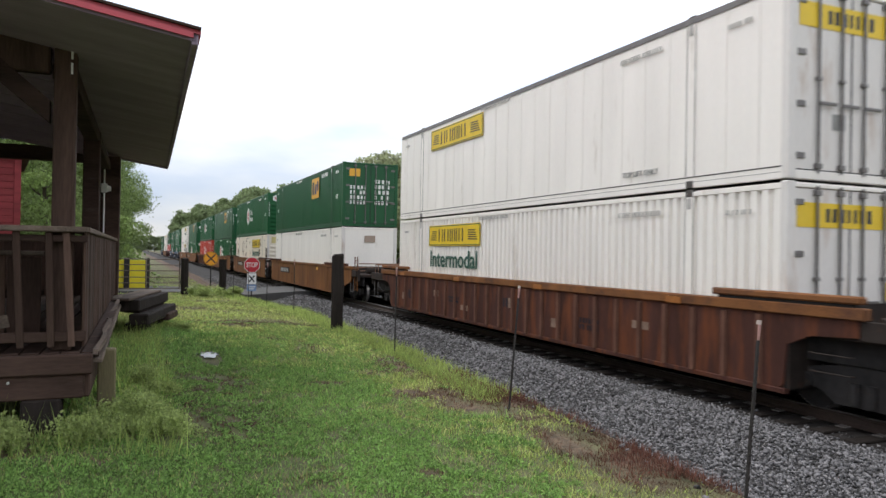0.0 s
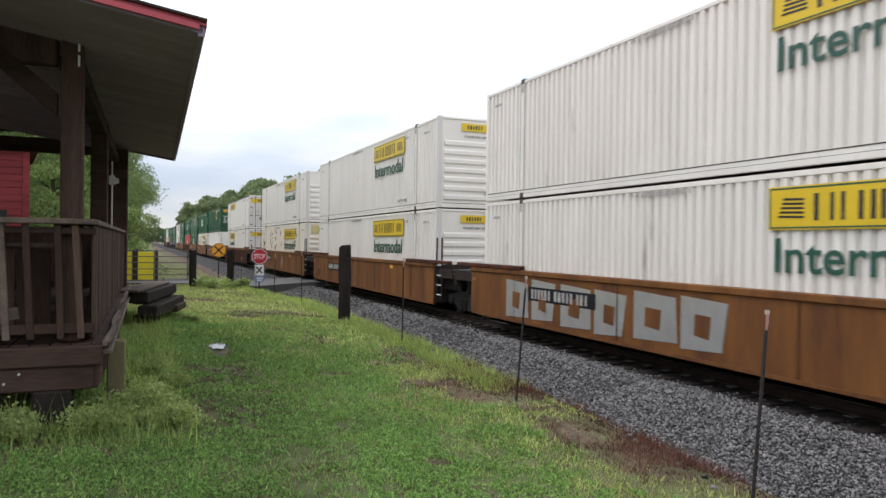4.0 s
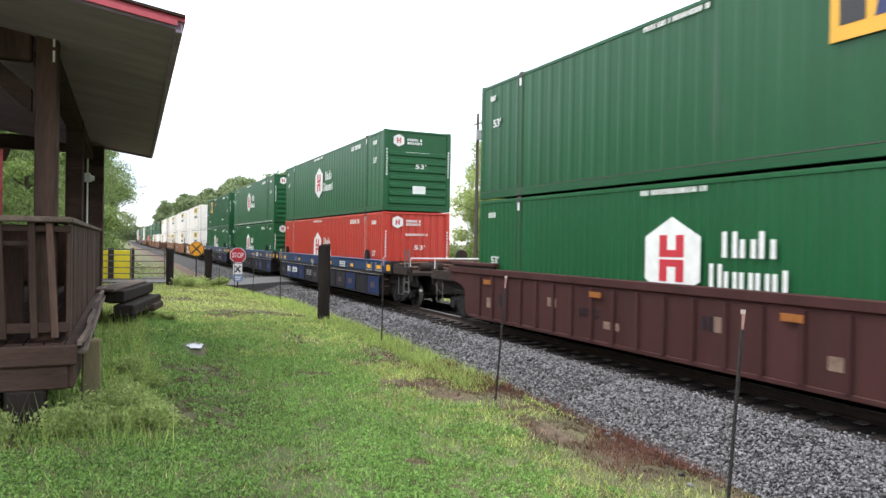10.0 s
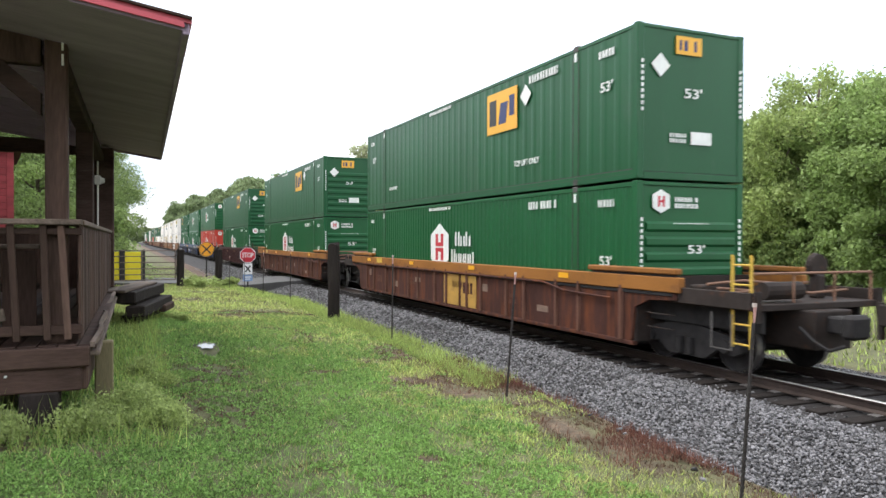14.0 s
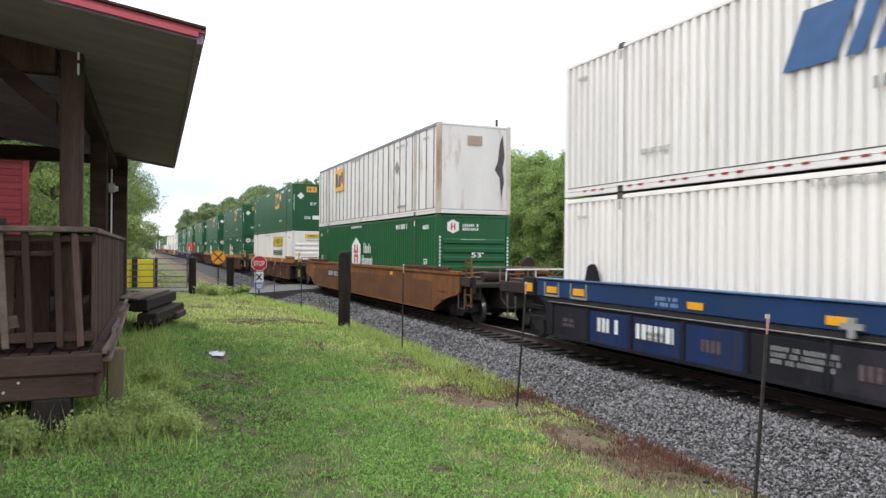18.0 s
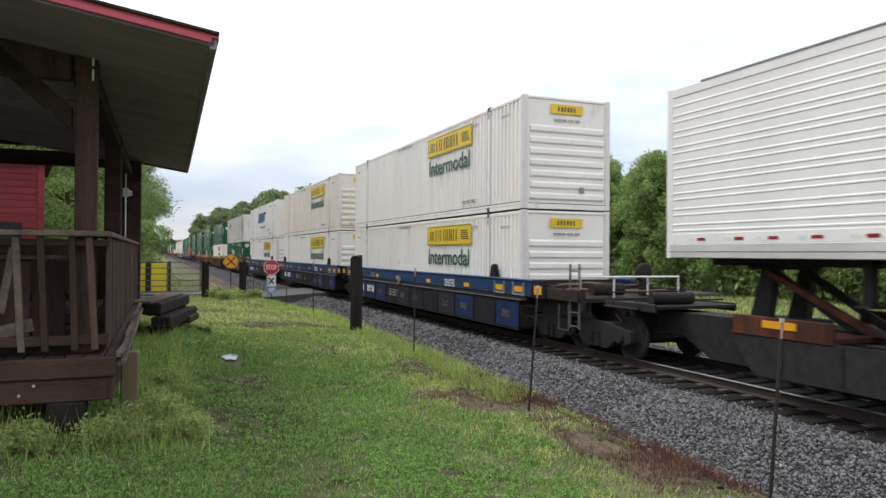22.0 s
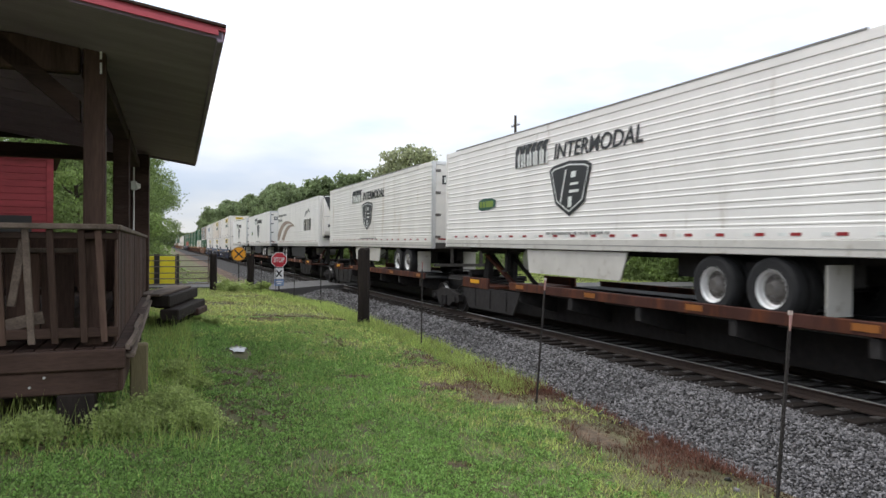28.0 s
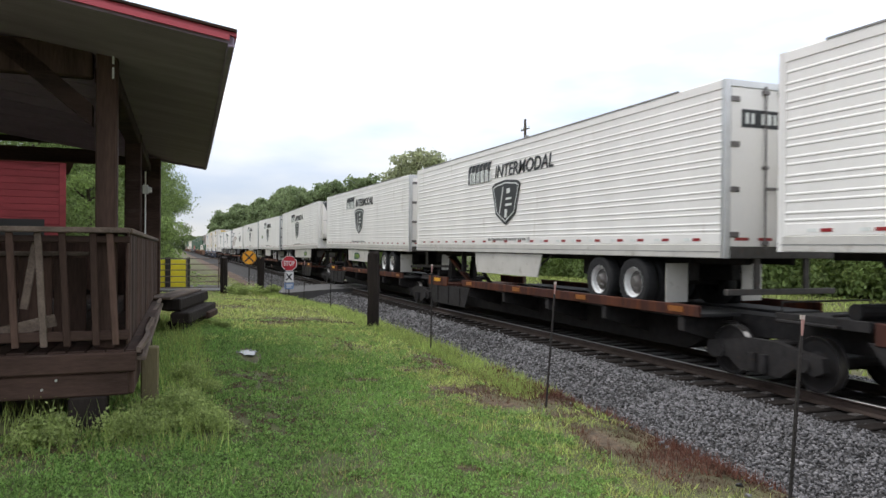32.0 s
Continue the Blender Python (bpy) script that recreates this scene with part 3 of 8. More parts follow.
for side in (-1, 1):
    x = TRACK + side * 0.755
    rail = thing("rail", "steel rail with a worn shiny head on timber ties", "rail", "rails of the track", "structure")
    part("rail_web", Geo().prism([(x - 0.07, -0.165), (x + 0.07, -0.165), (x + 0.07, -0.15), (x + 0.012, -0.12), (x + 0.012, -0.045), (x + 0.036, -0.03),
                                  (x + 0.036, -0.008), (x - 0.036, -0.008), (x - 0.036, -0.03), (x - 0.012, -0.045), (x - 0.012, -0.12), (x - 0.07, -0.15)], 1, -480, 900), "rail", rail)
    part("rail_head", Geo().prism([(x - 0.034, -0.008), (x + 0.034, -0.008), (x + 0.028, 0.0), (x - 0.028, 0.0)], 1, -480, 900), "rail_head", rail, "shiny worn rail head")


# ---- the train: shared pieces ----
LONG, WIDE, TALL = 16.15, 2.60, 2.88
HALF = LONG / 2
SH = {}


def shared(key, make, mat):
    """A mesh that many parts share."""
    if key not in SH:
        SH[key] = make().mesh(key.split(":")[0], M[mat])
    return SH[key]


def wave(y0, y1, pitch, depth, z0, z1, out, back):
    """A sheet folded like a container's wall, running along y and standing out along -x."""
    n = max(1, round((y1 - y0) / pitch))
    p = (y1 - y0) / n
    line = []
    for i in range(n):
        a = y0 + i * p
        line += [(a, 0), (a + 0.45 * p, 0), (a + 0.56 * p, depth), (a + 0.88 * p, depth), (a + 0.99 * p, 0)] if depth > 0.02 else [(a, 0), (a + 0.18 * p, 0), (a + 0.32 * p, depth), (a + 0.82 * p, depth), (a + 0.96 * p, 0)]
    line.append((y1, 0))
    poly = [(-out + d, y) for y, d in line] + [(-out + back, y1), (-out + back, y0)]
    g = Geo()
    k = len(poly)
    for z in (z0, z1):
        g.v += [(x, y, z) for x, y in poly]
    g.f += [(i, (i + 1) % k, k + (i + 1) % k, k + i) for i in range(k)]
    return g


def flat_wall(y0, y1, z0, z1):
    """A plain side sheet."""
    return Geo().box(-1.29, -1.25, y0, y1, z0, z1)


def mirror_x():
    return Matrix.Diagonal((-1, 1, 1, 1))


POSTS = 12.19 / 2       # the lifting posts stand 40 feet apart


def container(label, paint, wall="wave", rear="ribs", logos=(), group="containers on the train", roof=None, rail=None):
    """A 53-foot container: folded walls, rails, posts, castings, door end or ribbed end. Base centre at the origin, +y ahead."""
    c = thing("shipping_container", label, "container", group)
    rail = rail or paint
    # thin dark strips stand in for the shadow lines of the bottom rail
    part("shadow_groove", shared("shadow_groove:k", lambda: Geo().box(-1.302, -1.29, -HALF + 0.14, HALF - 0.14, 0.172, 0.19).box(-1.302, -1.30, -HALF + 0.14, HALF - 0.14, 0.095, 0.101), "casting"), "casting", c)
    for name, z0, z1 in (("bottom_rail", 0.0, 0.17), ("top_rail", TALL - 0.11, TALL - 0.035)):
        me = shared(f"{name}:{rail}", lambda: Geo().box(-1.30, -1.22, -HALF + 0.12, HALF - 0.12, z0, z1, 0.008), rail)
        part(name, me, rail, c)
        part(name, me, rail, c, at=mirror_x())
    spans = ((-HALF + 0.14, -POSTS - 0.09), (-POSTS + 0.09, POSTS - 0.09), (POSTS + 0.09, HALF - 0.14))
    for a, b in spans:
        if wall == "wave":
            me = shared(f"side_panel:{paint}{a:.1f}", lambda: wave(a, b, 0.215, 0.015 if paint.startswith("green") else 0.034 if paint == "red" else 0.06, 0.17, TALL - 0.11, 1.292, 0.06), paint)
        elif wall == "fine":
            me = shared(f"side_panel:{paint}f{a:.1f}", lambda: wave(a, b, 0.40, 0.009, 0.17, TALL - 0.11, 1.292, 0.06), paint)
        else:
            me = shared(f"side_panel:{paint}p{a:.1f}", lambda: flat_wall(a, b, 0.17, TALL - 0.11), paint)
        part("side_panel", me, paint, c)
        part("side_panel", me, paint, c, at=mirror_x())
    if wall == "flat":
        me = shared(f"seam:{paint}", lambda: Geo().box(-1.298, -1.29, -0.012, 0.012, 0.17, TALL - 0.11), paint)
        for i in range(24):
            part("seam", me, paint, c, at=(0, -HALF + 0.55 + i * (LONG - 1.1) / 23, 0))
    if wall == "ribbed":
        n = 25
        me = shared("rib:dark", lambda: Geo().box(-1.312, -1.285, -0.03, 0.03, 0.17, TALL - 0.11, 0.008), "greyink")
        for i in range(n):
            part("rib", me, "greyink", c, "dark upright side rib" if i == 0 else "", at=(0, -HALF + 0.3 + i * (LONG - 0.6) / (n - 1), 0))
    post_paint = "rusted_white" if paint == "stained" else paint
    me = shared(f"post:{paint}", lambda: Geo().box(-1.30, -1.2, -0.09, 0.09, 0.17, TALL - 0.11, 0.01), post_paint)
    cm = shared("casting:c", lambda: Geo().box(-1.306, -1.12, -0.09, 0.09, -0.005, 0.125, 0.012), "casting")
    for y in (-POSTS, POSTS):
        for e in (-0.098, 0.098):
            part("post_seam", shared(f"post_seam:{paint[:5]}", lambda: Geo().box(-1.304, -1.29, -0.006, 0.006, 0.17, TALL - 0.11), "casting" if paint.startswith("green") else "faint"), "casting", c, at=(0, y + e, 0))
        part("latch_mark", shared(f"latch_mark:{paint[:5]}", lambda: Geo().box(-1.312, -1.304, -0.04, 0.04, TALL - 0.32, TALL - 0.14), "mark" if paint.startswith("green") else "faint"), "mark", c, at=(0, y, 0))
        for m in (Matrix(), mirror_x()):
            part("lifting_post", me, paint, c, at=m @ Matrix.Translation((0, y, 0)))
            part("corner_casting", cm, "casting", c, at=m @ Matrix.Translation((0, y, TALL - 0.122)))
            part("corner_casting", cm, "casting", c, at=m @ Matrix.Translation((0, y, 0.002)))
    me = shared(f"corner_post:{paint}", lambda: Geo().box(-1.30, -1.14, -HALF, -HALF + 0.14, 0.0, TALL, 0.015), paint)
    back = "stained" if paint in ("white", "tan", "cream") else "rusted_white" if paint == "stained" else paint
    worn = shared(f"corner_post:{back}", lambda: Geo().box(-1.30, -1.14, -HALF, -HALF + 0.14, 0.0, TALL, 0.015), back)
    for m in (Matrix(), mirror_x()):
        part("corner_post", worn, paint, c, at=m)
        part("corner_post", me, paint, c, at=Matrix.Rotation(math.pi, 4, "Z") @ m)
    part("roof", shared(f"roof:{roof or paint}", lambda: Geo().box(-1.24, 1.24, -HALF + 0.02, HALF - 0.02, TALL - 0.05, TALL - 0.015), roof or paint), paint, c)
    part("floor", shared("floor:g", lambda: Geo().box(-1.22, 1.22, -HALF + 0.02, HALF - 0.02, 0.05, 0.15), "grease"), "grease", c)
    part("front_wall", shared(f"front_wall:{paint}", lambda: Geo().box(-1.15, 1.15, HALF - 0.05, HALF - 0.03, 0.12, TALL - 0.06), paint), paint, c)
    if rear == "ribs":
        wall_ = part("end_wall", shared(f"end_wall:{paint}", lambda: Geo().box(-1.15, 1.15, -HALF + 0.03, -HALF + 0.05, 0.12, TALL - 0.06), paint), paint, c)
        for i in range(7):
            part("end_rib", shared(f"end_rib:{paint}", lambda: end_rib(), paint), paint, wall_, at=(0, 0, 0.22 + i * 0.285))
    elif rear == "folds":
        def folds():
            g = Geo()
            w = wave(-1.15, 1.15, 0.29, 0.034, 0.12, TALL - 0.1, 0.0, 0.05)
            g.v, g.f = [(y, -HALF + 0.03 + x, z) for x, y, z in w.v], w.f
            return g
        part("end_wall", shared(f"end_wall:{paint}w", folds, paint), paint, c)
    elif rear == "smooth":
        part("end_wall", shared(f"end_wall:{paint}s", lambda: Geo().box(-1.15, 1.15, -HALF + 0.02, -HALF + 0.06, 0.1, TALL - 0.06), paint), paint, c)
    else:
        doors(c, "stained" if paint == "white" else paint, -HALF + 0.045, 1.14, 0.14, TALL - 0.10)
    part("sill", shared(f"sill:{paint}", lambda: Geo().box(-1.15, 1.15, -HALF, -HALF + 0.12, 0.0, 0.13, 0.01), paint), paint, c)
    part("header", shared(f"header:{paint}", lambda: Geo().box(-1.15, 1.15, -HALF, -HALF + 0.12, TALL - 0.09, TALL - 0.03, 0.01), paint), paint, c)
    for logo in logos:
        logo(c)
    return c


def end_rib():
    """One lying rib pressed into a container's blind end."""
    y = -HALF + 0.03
    return Geo().prism([(y, 0), (y - 0.045, 0.05), (y - 0.045, 0.15), (y, 0.20)], 0, -1.08, 1.08)


def doors(c, paint, y, half, z0, z1, bright=False):
    """A pair of doors with lock rods, brackets and hinges on the end that faces -y."""
    rod_mat = "rod"
    for s in (-1, 1):
        x0, x1 = sorted((s * 0.012, s * half))
        d = part("door", shared(f"door:{paint}{s}{z1:.2f}", lambda: Geo().box(x0, x1, y - 0.02, y + 0.03, z0, z1, 0.006), paint), paint, c)
        for k, x in enumerate((0.12, 0.46) if bright else (0.24, 0.72)):
            part("lock_rod", shared(f"lock_rod:{z1:.2f}{bright}", lambda: Geo().tube([(0, y - 0.055, z0 - 0.04), (0, y - 0.055, z1 + 0.04)], 0.016 if bright else 0.022, 8), rod_mat), rod_mat, d, at=(s * x, 0, 0))
            part("lock_bracket", shared(f"lock_bracket:{z1:.2f}{bright}", lambda: Geo().box(-0.06, 0.06, y - 0.085, y - 0.02, z0 + 0.02, z0 + 0.10, 0.01).box(-0.06, 0.06, y - 0.085, y - 0.02, z1 - 0.10, z1 - 0.02, 0.01)
                 .box(-0.05, 0.05, y - 0.08, y - 0.02, z0 + 1.3, z0 + 1.36, 0.01).box(-0.02, 0.34, y - 0.10, y - 0.07, z0 + 0.95, z0 + 1.0, 0.008), rod_mat), rod_mat, d, at=(s * x, 0, 0))
        for k in range(4):
            z = z0 + 0.2 + k * (z1 - z0 - 0.4) / 3
            part("hinge", shared(f"hinge:{bright}", lambda: Geo().box(-0.10, 0.10, y - 0.045, y - 0.02, -0.045, 0.045, 0.008), rod_mat), rod_mat, d, at=(s * (half - 0.07), 0, z))
        part("gasket", shared(f"gasket:{s}{z1:.2f}{half:.2f}", lambda: Geo().box(*sorted((s * 0.0, s * 0.014)), y - 0.024, y, z0, z1), "gap"), "gap", d)


# -- markings; u is the distance back from the front edge, z the height over the container's floor --
OUT = -1.318


def spot(u, z, x=OUT):
    return Vector((x, HALF - u, z))


def yellow_panel(u, z, word_z=None, width=3.6, height=0.62):
    """A yellow name panel (plain bars) with the word Intermodal under it."""
    def draw(c):
        p = part("name_panel", shared(f"name_panel:y{width}{height}", lambda: Geo().box(0, width, 0, height, 0, 0.008), "yellow"), "yellow", c, "yellow name panel", Matrix.Translation(spot(u, z)) @ SIDE)
        part("panel_frame", shared(f"panel_frame:{width}{height}", lambda: frame_bars(width, height, 0.022), "word_green"), "word_green", p)
        part("name_mark", shared(f"name_mark:{width}", lambda: name_strokes(width, height), "ink"), "ink", p, "dark name lettering drawn as bars")
        if word_z is not None:
            lettering("Intermodal", "word_green", c, SIDE, spot(u + 0.12, word_z), width - 0.30, 0.50, label="dark green lettering")
    return draw


def frame_bars(w, h, t):
    return Geo().box(0.02, w - 0.02, 0.02, 0.02 + t, 0.008, 0.012).box(0.02, w - 0.02, h - 0.02 - t, h - 0.02, 0.008, 0.012).box(0.02, 0.02 + t, 0.02 + t, h - 0.02 - t, 0.008, 0.012).box(w - 0.02 - t, w - 0.02, 0.02 + t, h - 0.02 - t, 0.008, 0.012)


def stroke_pairs(letters, w, h, z0=0.0, z1=0.006):
    """Thin upright bars in pairs, one pair for each sign of a name that is not spelled out; each bar by its share of the height."""
    g, step = Geo(), w / len(letters)
    for k, (a, b) in enumerate(letters):
        x, t = k * step, step * 0.26
        g.box(x + 0.06 * step, x + 0.06 * step + t, 0, h * a, z0, z1).box(x + 0.64 * step, x + 0.64 * step + t, 0, h * b, z0, z1)
    return g


def name_strokes(w, h):
    g = Geo()
    for a, b in ((0.215, 0.235), (0.285, 0.30), (0.33, 0.345), (0.40, 0.418), (0.447, 0.465), (0.485, 0.503), (0.532, 0.55), (0.57, 0.588), (0.617, 0.635), (0.68, 0.70)):
        g.box(a * w, b * w, 0.2 * h, 0.8 * h, 0.008, 0.014)
    for k in range(5):
        g.prism([(w * 0.05 + 0.02 * k, h * (0.28 + 0.1 * k)), (w * 0.17, h * (0.26 + 0.1 * k)), (w * 0.17, h * (0.31 + 0.1 * k)), (w * 0.05 + 0.02 * k, h * (0.33 + 0.1 * k))], 2, 0.008, 0.013)
        g.prism([(w * 0.79, h * (0.28 + 0.1 * k)), (w * 0.95 - 0.03 * k, h * (0.26 + 0.1 * k)), (w * 0.95 - 0.03 * k, h * (0.31 + 0.1 * k)), (w * 0.79, h * (0.33 + 0.1 * k))], 2, 0.008, 0.013)
    return g


def hexagon_logo(u=6.45, z=0.87, scale=1.0):
    """A tall white hexagon with red blocks, and two rows of white bars for the name."""
    def draw(c):
        w, h = 1.32 * scale, 1.40 * scale
        p = part("logo", shared(f"logo:hex{scale}", lambda: Geo().prism([(w / 2, 0), (w, h * 0.24), (w, h * 0.76), (w / 2, h), (0, h * 0.76), (0, h * 0.24)], 2, 0, 0.006), "mark"), "mark", c, "white hexagon emblem", Matrix.Translation(spot(u, z)) @ SIDE)
        part("logo_mark", shared(f"logo_mark:{scale}", lambda: Geo().box(w * 0.28, w * 0.42, h * 0.22, h * 0.485, 0.006, 0.011).box(w * 0.28, w * 0.42, h * 0.515, h * 0.78, 0.006, 0.011).box(w * 0.58, w * 0.72, h * 0.22, h * 0.485, 0.006, 0.011).box(w * 0.58, w * 0.72, h * 0.515, h * 0.78, 0.006, 0.011)
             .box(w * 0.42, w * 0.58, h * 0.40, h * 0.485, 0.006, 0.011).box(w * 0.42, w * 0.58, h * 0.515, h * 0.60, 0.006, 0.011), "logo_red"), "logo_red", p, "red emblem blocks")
        part("name_mark", shared(f"name_mark:hub{scale}", lambda: stroke_pairs(((1, 1), (0.7, 0.7), (1, 0.7)), 1.05 * scale, 0.40 * scale), "mark"), "mark", c, at=Matrix.Translation(spot(u + 1.75 * scale, z + 0.74 * scale)) @ SIDE)
        part("name_mark", shared(f"name_mark:hubg{scale}", lambda: stroke_pairs(((1, 1), (0.7, 0.7), (0.7, 0.7), (0.7, 0.7), (0.7, 0.85)), 1.5 * scale, 0.38 * scale), "mark"), "mark", c, at=Matrix.Translation(spot(u + 1.5 * scale, z + 0.26 * scale)) @ SIDE)
    return draw


def amber_square(u=10.0, z=1.55, x=OUT):
    """An amber square with navy bars."""
    def draw(c):
        p = part("logo", shared("logo:amber", lambda: Geo().box(0, 1.55, 0, 1.02, 0, 0.008), "amber"), "amber", c, "amber square emblem", Matrix.Translation(spot(u, z, x)) @ SIDE)
        part("logo_mark", shared("logo_mark:e", lambda: Geo().box(0.14, 0.50, 0.2, 0.84, 0.008, 0.013), "ink"), "ink", p)
        part("logo_mark", shared("logo_mark:m", lambda: Geo().prism([(0.62, 0.2), (1.0, 0.2), (1.1, 0.72), (0.72, 0.72)], 2, 0.008, 0.013), "navy"), "navy", p)
        part("logo_mark", shared("logo_mark:p", lambda: Geo().box(1.18, 1.42, 0.34, 0.84, 0.008, 0.013), "navy"), "navy", p)
    return draw


def small_marks(mat="mark", size_low=True, seed=1, lift_word=False):
    """Size figures, number bars and notices scattered over the near side."""
    def draw(c):
        fine = 1.0 if mat == "mark" else 0.55
        for k, (u, z, w, h) in enumerate(((12.3, 2.48, 1.2, 0.17 * fine), (15.0, 2.42, 0.5, 0.14 * fine), (0.55, 2.42, 0.35, 0.13 * fine), (6.3, 2.66, 1.6, 0.09))):
            part("number_mark", shared(f"number_mark:{mat}{k}{seed}", lambda: bars(seed * 10 + k, w, h, 0.25), mat), mat, c, at=Matrix.Translation(spot(u, z)) @ SIDE)
        if mat == "mark":
            for u, z in ((15.05, 1.27 if size_low else 1.75), (0.7, 1.27 if size_low else 1.75)):
                lettering("53'", mat, c, SIDE, spot(u, z), 0.38, 0.20)
        else:
            lettering("TOP LIFT ONLY", "greyink", c, SIDE, spot(12.4, 0.32), 1.0, 0.10)
        if lift_word:
            lettering("TOP LIFT ONLY", mat, c, SIDE, spot(11.6, 0.62), 1.15, 0.14)
            lettering("TOP LIFT ONLY", mat, c, SIDE, spot(2.6, 0.62), 0.8, 0.11)
    return draw


def end_marks(kind):
    """What is painted on the end that faces back along the track."""
    def draw(c):
        y = -HALF - 0.006
        def on(x, z):
            return Matrix.Translation((x, y, z)) @ BACK
        if kind == "hex":
            part("logo", shared("logo:endhex", lambda: Geo().prism([(0.2, 0), (0.4, 0.1), (0.4, 0.34), (0.2, 0.44), (0, 0.34), (0, 0.1)], 2, 0, 0.012), "mark"), "mark", c, at=on(-0.95, 2.28))
            part("logo_mark", shared("logo_mark:endhexagon", lambda: Geo().box(0.12, 0.17, 0.12, 0.32, 0.012, 0.016).box(0.23, 0.28, 0.12, 0.32, 0.012, 0.016).box(0.17, 0.23, 0.2, 0.24, 0.012, 0.016), "logo_red"), "logo_red", c, at=on(-0.95, 2.28))
            part("name_mark", shared("name_mark:end", lambda: bars(21, 0.55, 0.24, 0.2, 2), "mark"), "mark", c, at=on(-0.42, 2.38))
            lettering("53'", "mark", c, BACK, (-0.1, y, 1.52), 0.42, 0.17)
            part("number_mark", shared("number_mark:endw", lambda: bars(23, 0.9, 0.08, 0.2), "mark"), "mark", c, at=on(-0.45, 2.02))
            part("placard", shared("placard:w", lambda: Geo().box(0, 0.5, 0, 0.28, 0, 0.012), "mark"), "mark", c, at=on(-0.2, 0.62))
        elif kind == "amber":
            p = part("logo", shared("logo:endamber", lambda: Geo().box(0, 0.62, 0, 0.34, 0, 0.012), "amber"), "amber", c, at=on(-0.42, 2.36))
            part("logo_mark", shared("logo_mark:end", lambda: bars(31, 0.46, 0.2, 0.3), "navy"), "navy", c, at=on(-0.34, 2.43) @ Matrix.Translation((0, 0, 0.008)))
            part("placard", shared("placard:dia", lambda: Geo().prism([(0.22, 0), (0.44, 0.22), (0.22, 0.44), (0, 0.22)], 2, 0, 0.012), "mark"), "mark", c, "white diamond placard", on(-1.0, 1.9))
            lettering("53'", "mark", c, BACK, (-0.2, y, 1.55), 0.42, 0.19)
            part("placard", shared("placard:w2", lambda: Geo().box(0, 0.5, 0, 0.24, 0, 0.012), "mark"), "mark", c, at=on(-0.05, 0.68))
            part("number_mark", shared("number_mark:end2", lambda: bars(33, 0.38, 0.2, 0.25, 2), "mark"), "mark", c, at=on(-0.55, 0.7))
        elif kind == "yellow":
            p = part("name_panel", shared("name_panel:end", lambda: Geo().box(0, 0.95, 0, 0.24, 0, 0.012), "yellow"), "yellow", c, at=on(-0.5, 2.44))
            part("name_mark", shared("name_mark:endy", lambda: bars(35, 0.55, 0.12, 0.3), "ink"), "ink", c, at=on(-0.3, 2.50) @ Matrix.Translation((0, 0, 0.008)))
            part("number_mark", shared("number_mark:endy", lambda: bars(36, 0.8, 0.07, 0.25), "greyink"), "greyink", c, at=on(-0.4, 2.24))
            part("placard", shared("placard:tiny", lambda: Geo().box(0, 0.14, 0, 0.16, 0, 0.012), "greyink"), "greyink", c, at=on(0.35, 0.42))
        elif kind == "cream_panel":
            part("name_panel", shared("name_panel:endc", lambda: Geo().box(0, 2.0, 0, 0.42, 0, 0.012), "pale_yellow"), "pale_yellow", c, "faded yellow name panel", on(-1.0, 2.28))
            part("name_mark", shared("name_mark:endc", lambda: bars(39, 1.25, 0.20, 0.3), "ink"), "ink", c, at=on(-0.58, 2.39) @ Matrix.Translation((0, 0, 0.008)))
            part("placard", shared("placard:tiny", lambda: Geo().box(0, 0.14, 0, 0.16, 0, 0.012), "greyink"), "greyink", c, at=on(0.1, 1.32))
        elif kind == "wide_yellow":
            part("name_panel", shared("name_panel:door", lambda: Geo().box(0, 2.2, 0, 0.36, -0.03, -0.02), "yellow"), "yellow", c, "yellow name panel across the doors", on(-1.1, 2.22))
            part("name_mark", shared("name_mark:door", lambda: bars(37, 1.1, 0.2, 0.3), "ink"), "ink", c, at=on(-0.52, 2.30) @ Matrix.Translation((0, 0, -0.022)))
            part("placard", shared("placard:y2", lambda: Geo().box(0, 0.22, 0, 0.36, -0.03, -0.02), "yellow"), "yellow", c, at=on(0.82, 1.05))
            part("placard", shared("placard:g2", lambda: Geo().box(0, 0.26, 0, 0.24, -0.03, -0.02), "greyink"), "greyink", c, at=on(-0.4, 0.75))
        elif kind == "amber_doors":
            part("logo", shared("logo:doorsq", lambda: Geo().box(0, 0.5, 0, 0.34, -0.03, -0.02), "amber"), "amber", c, at=on(-1.0, 2.25))
            part("number_mark", shared("number_mark:doors", lambda: bars(41, 0.7, 0.9, 0.3, 4, 0.012), "mark"), "mark", c, at=on(-0.95, 1.0) @ Matrix.Translation((0, 0, -0.03)))
            part("number_mark", shared("number_mark:doors2", lambda: bars(42, 0.7, 1.2, 0.3, 5, 0.012), "mark"), "mark", c, at=on(0.2, 1.0) @ Matrix.Translation((0, 0, -0.03)))
        elif kind == "brown":
            part("placard", shared("placard:brown", lambda: Geo().box(0, 0.5, 0, 0.3, 0, 0.012), "swoosh"), "swoosh", c, at=on(-0.25, 2.2))
        for x in (-1.22, 1.17):
            if kind in ("hex", "amber"):
                part("number_mark", shared("number_mark:vert", lambda: upright_bars(), "mark"), "mark", c, at=on(x, 1.25))
    return draw


def upright_bars():
    g = Geo()
    for k in range(9):
        g.box(0, 0.05, k * 0.11, k * 0.11 + 0.065, 0, 0.008)
    return g


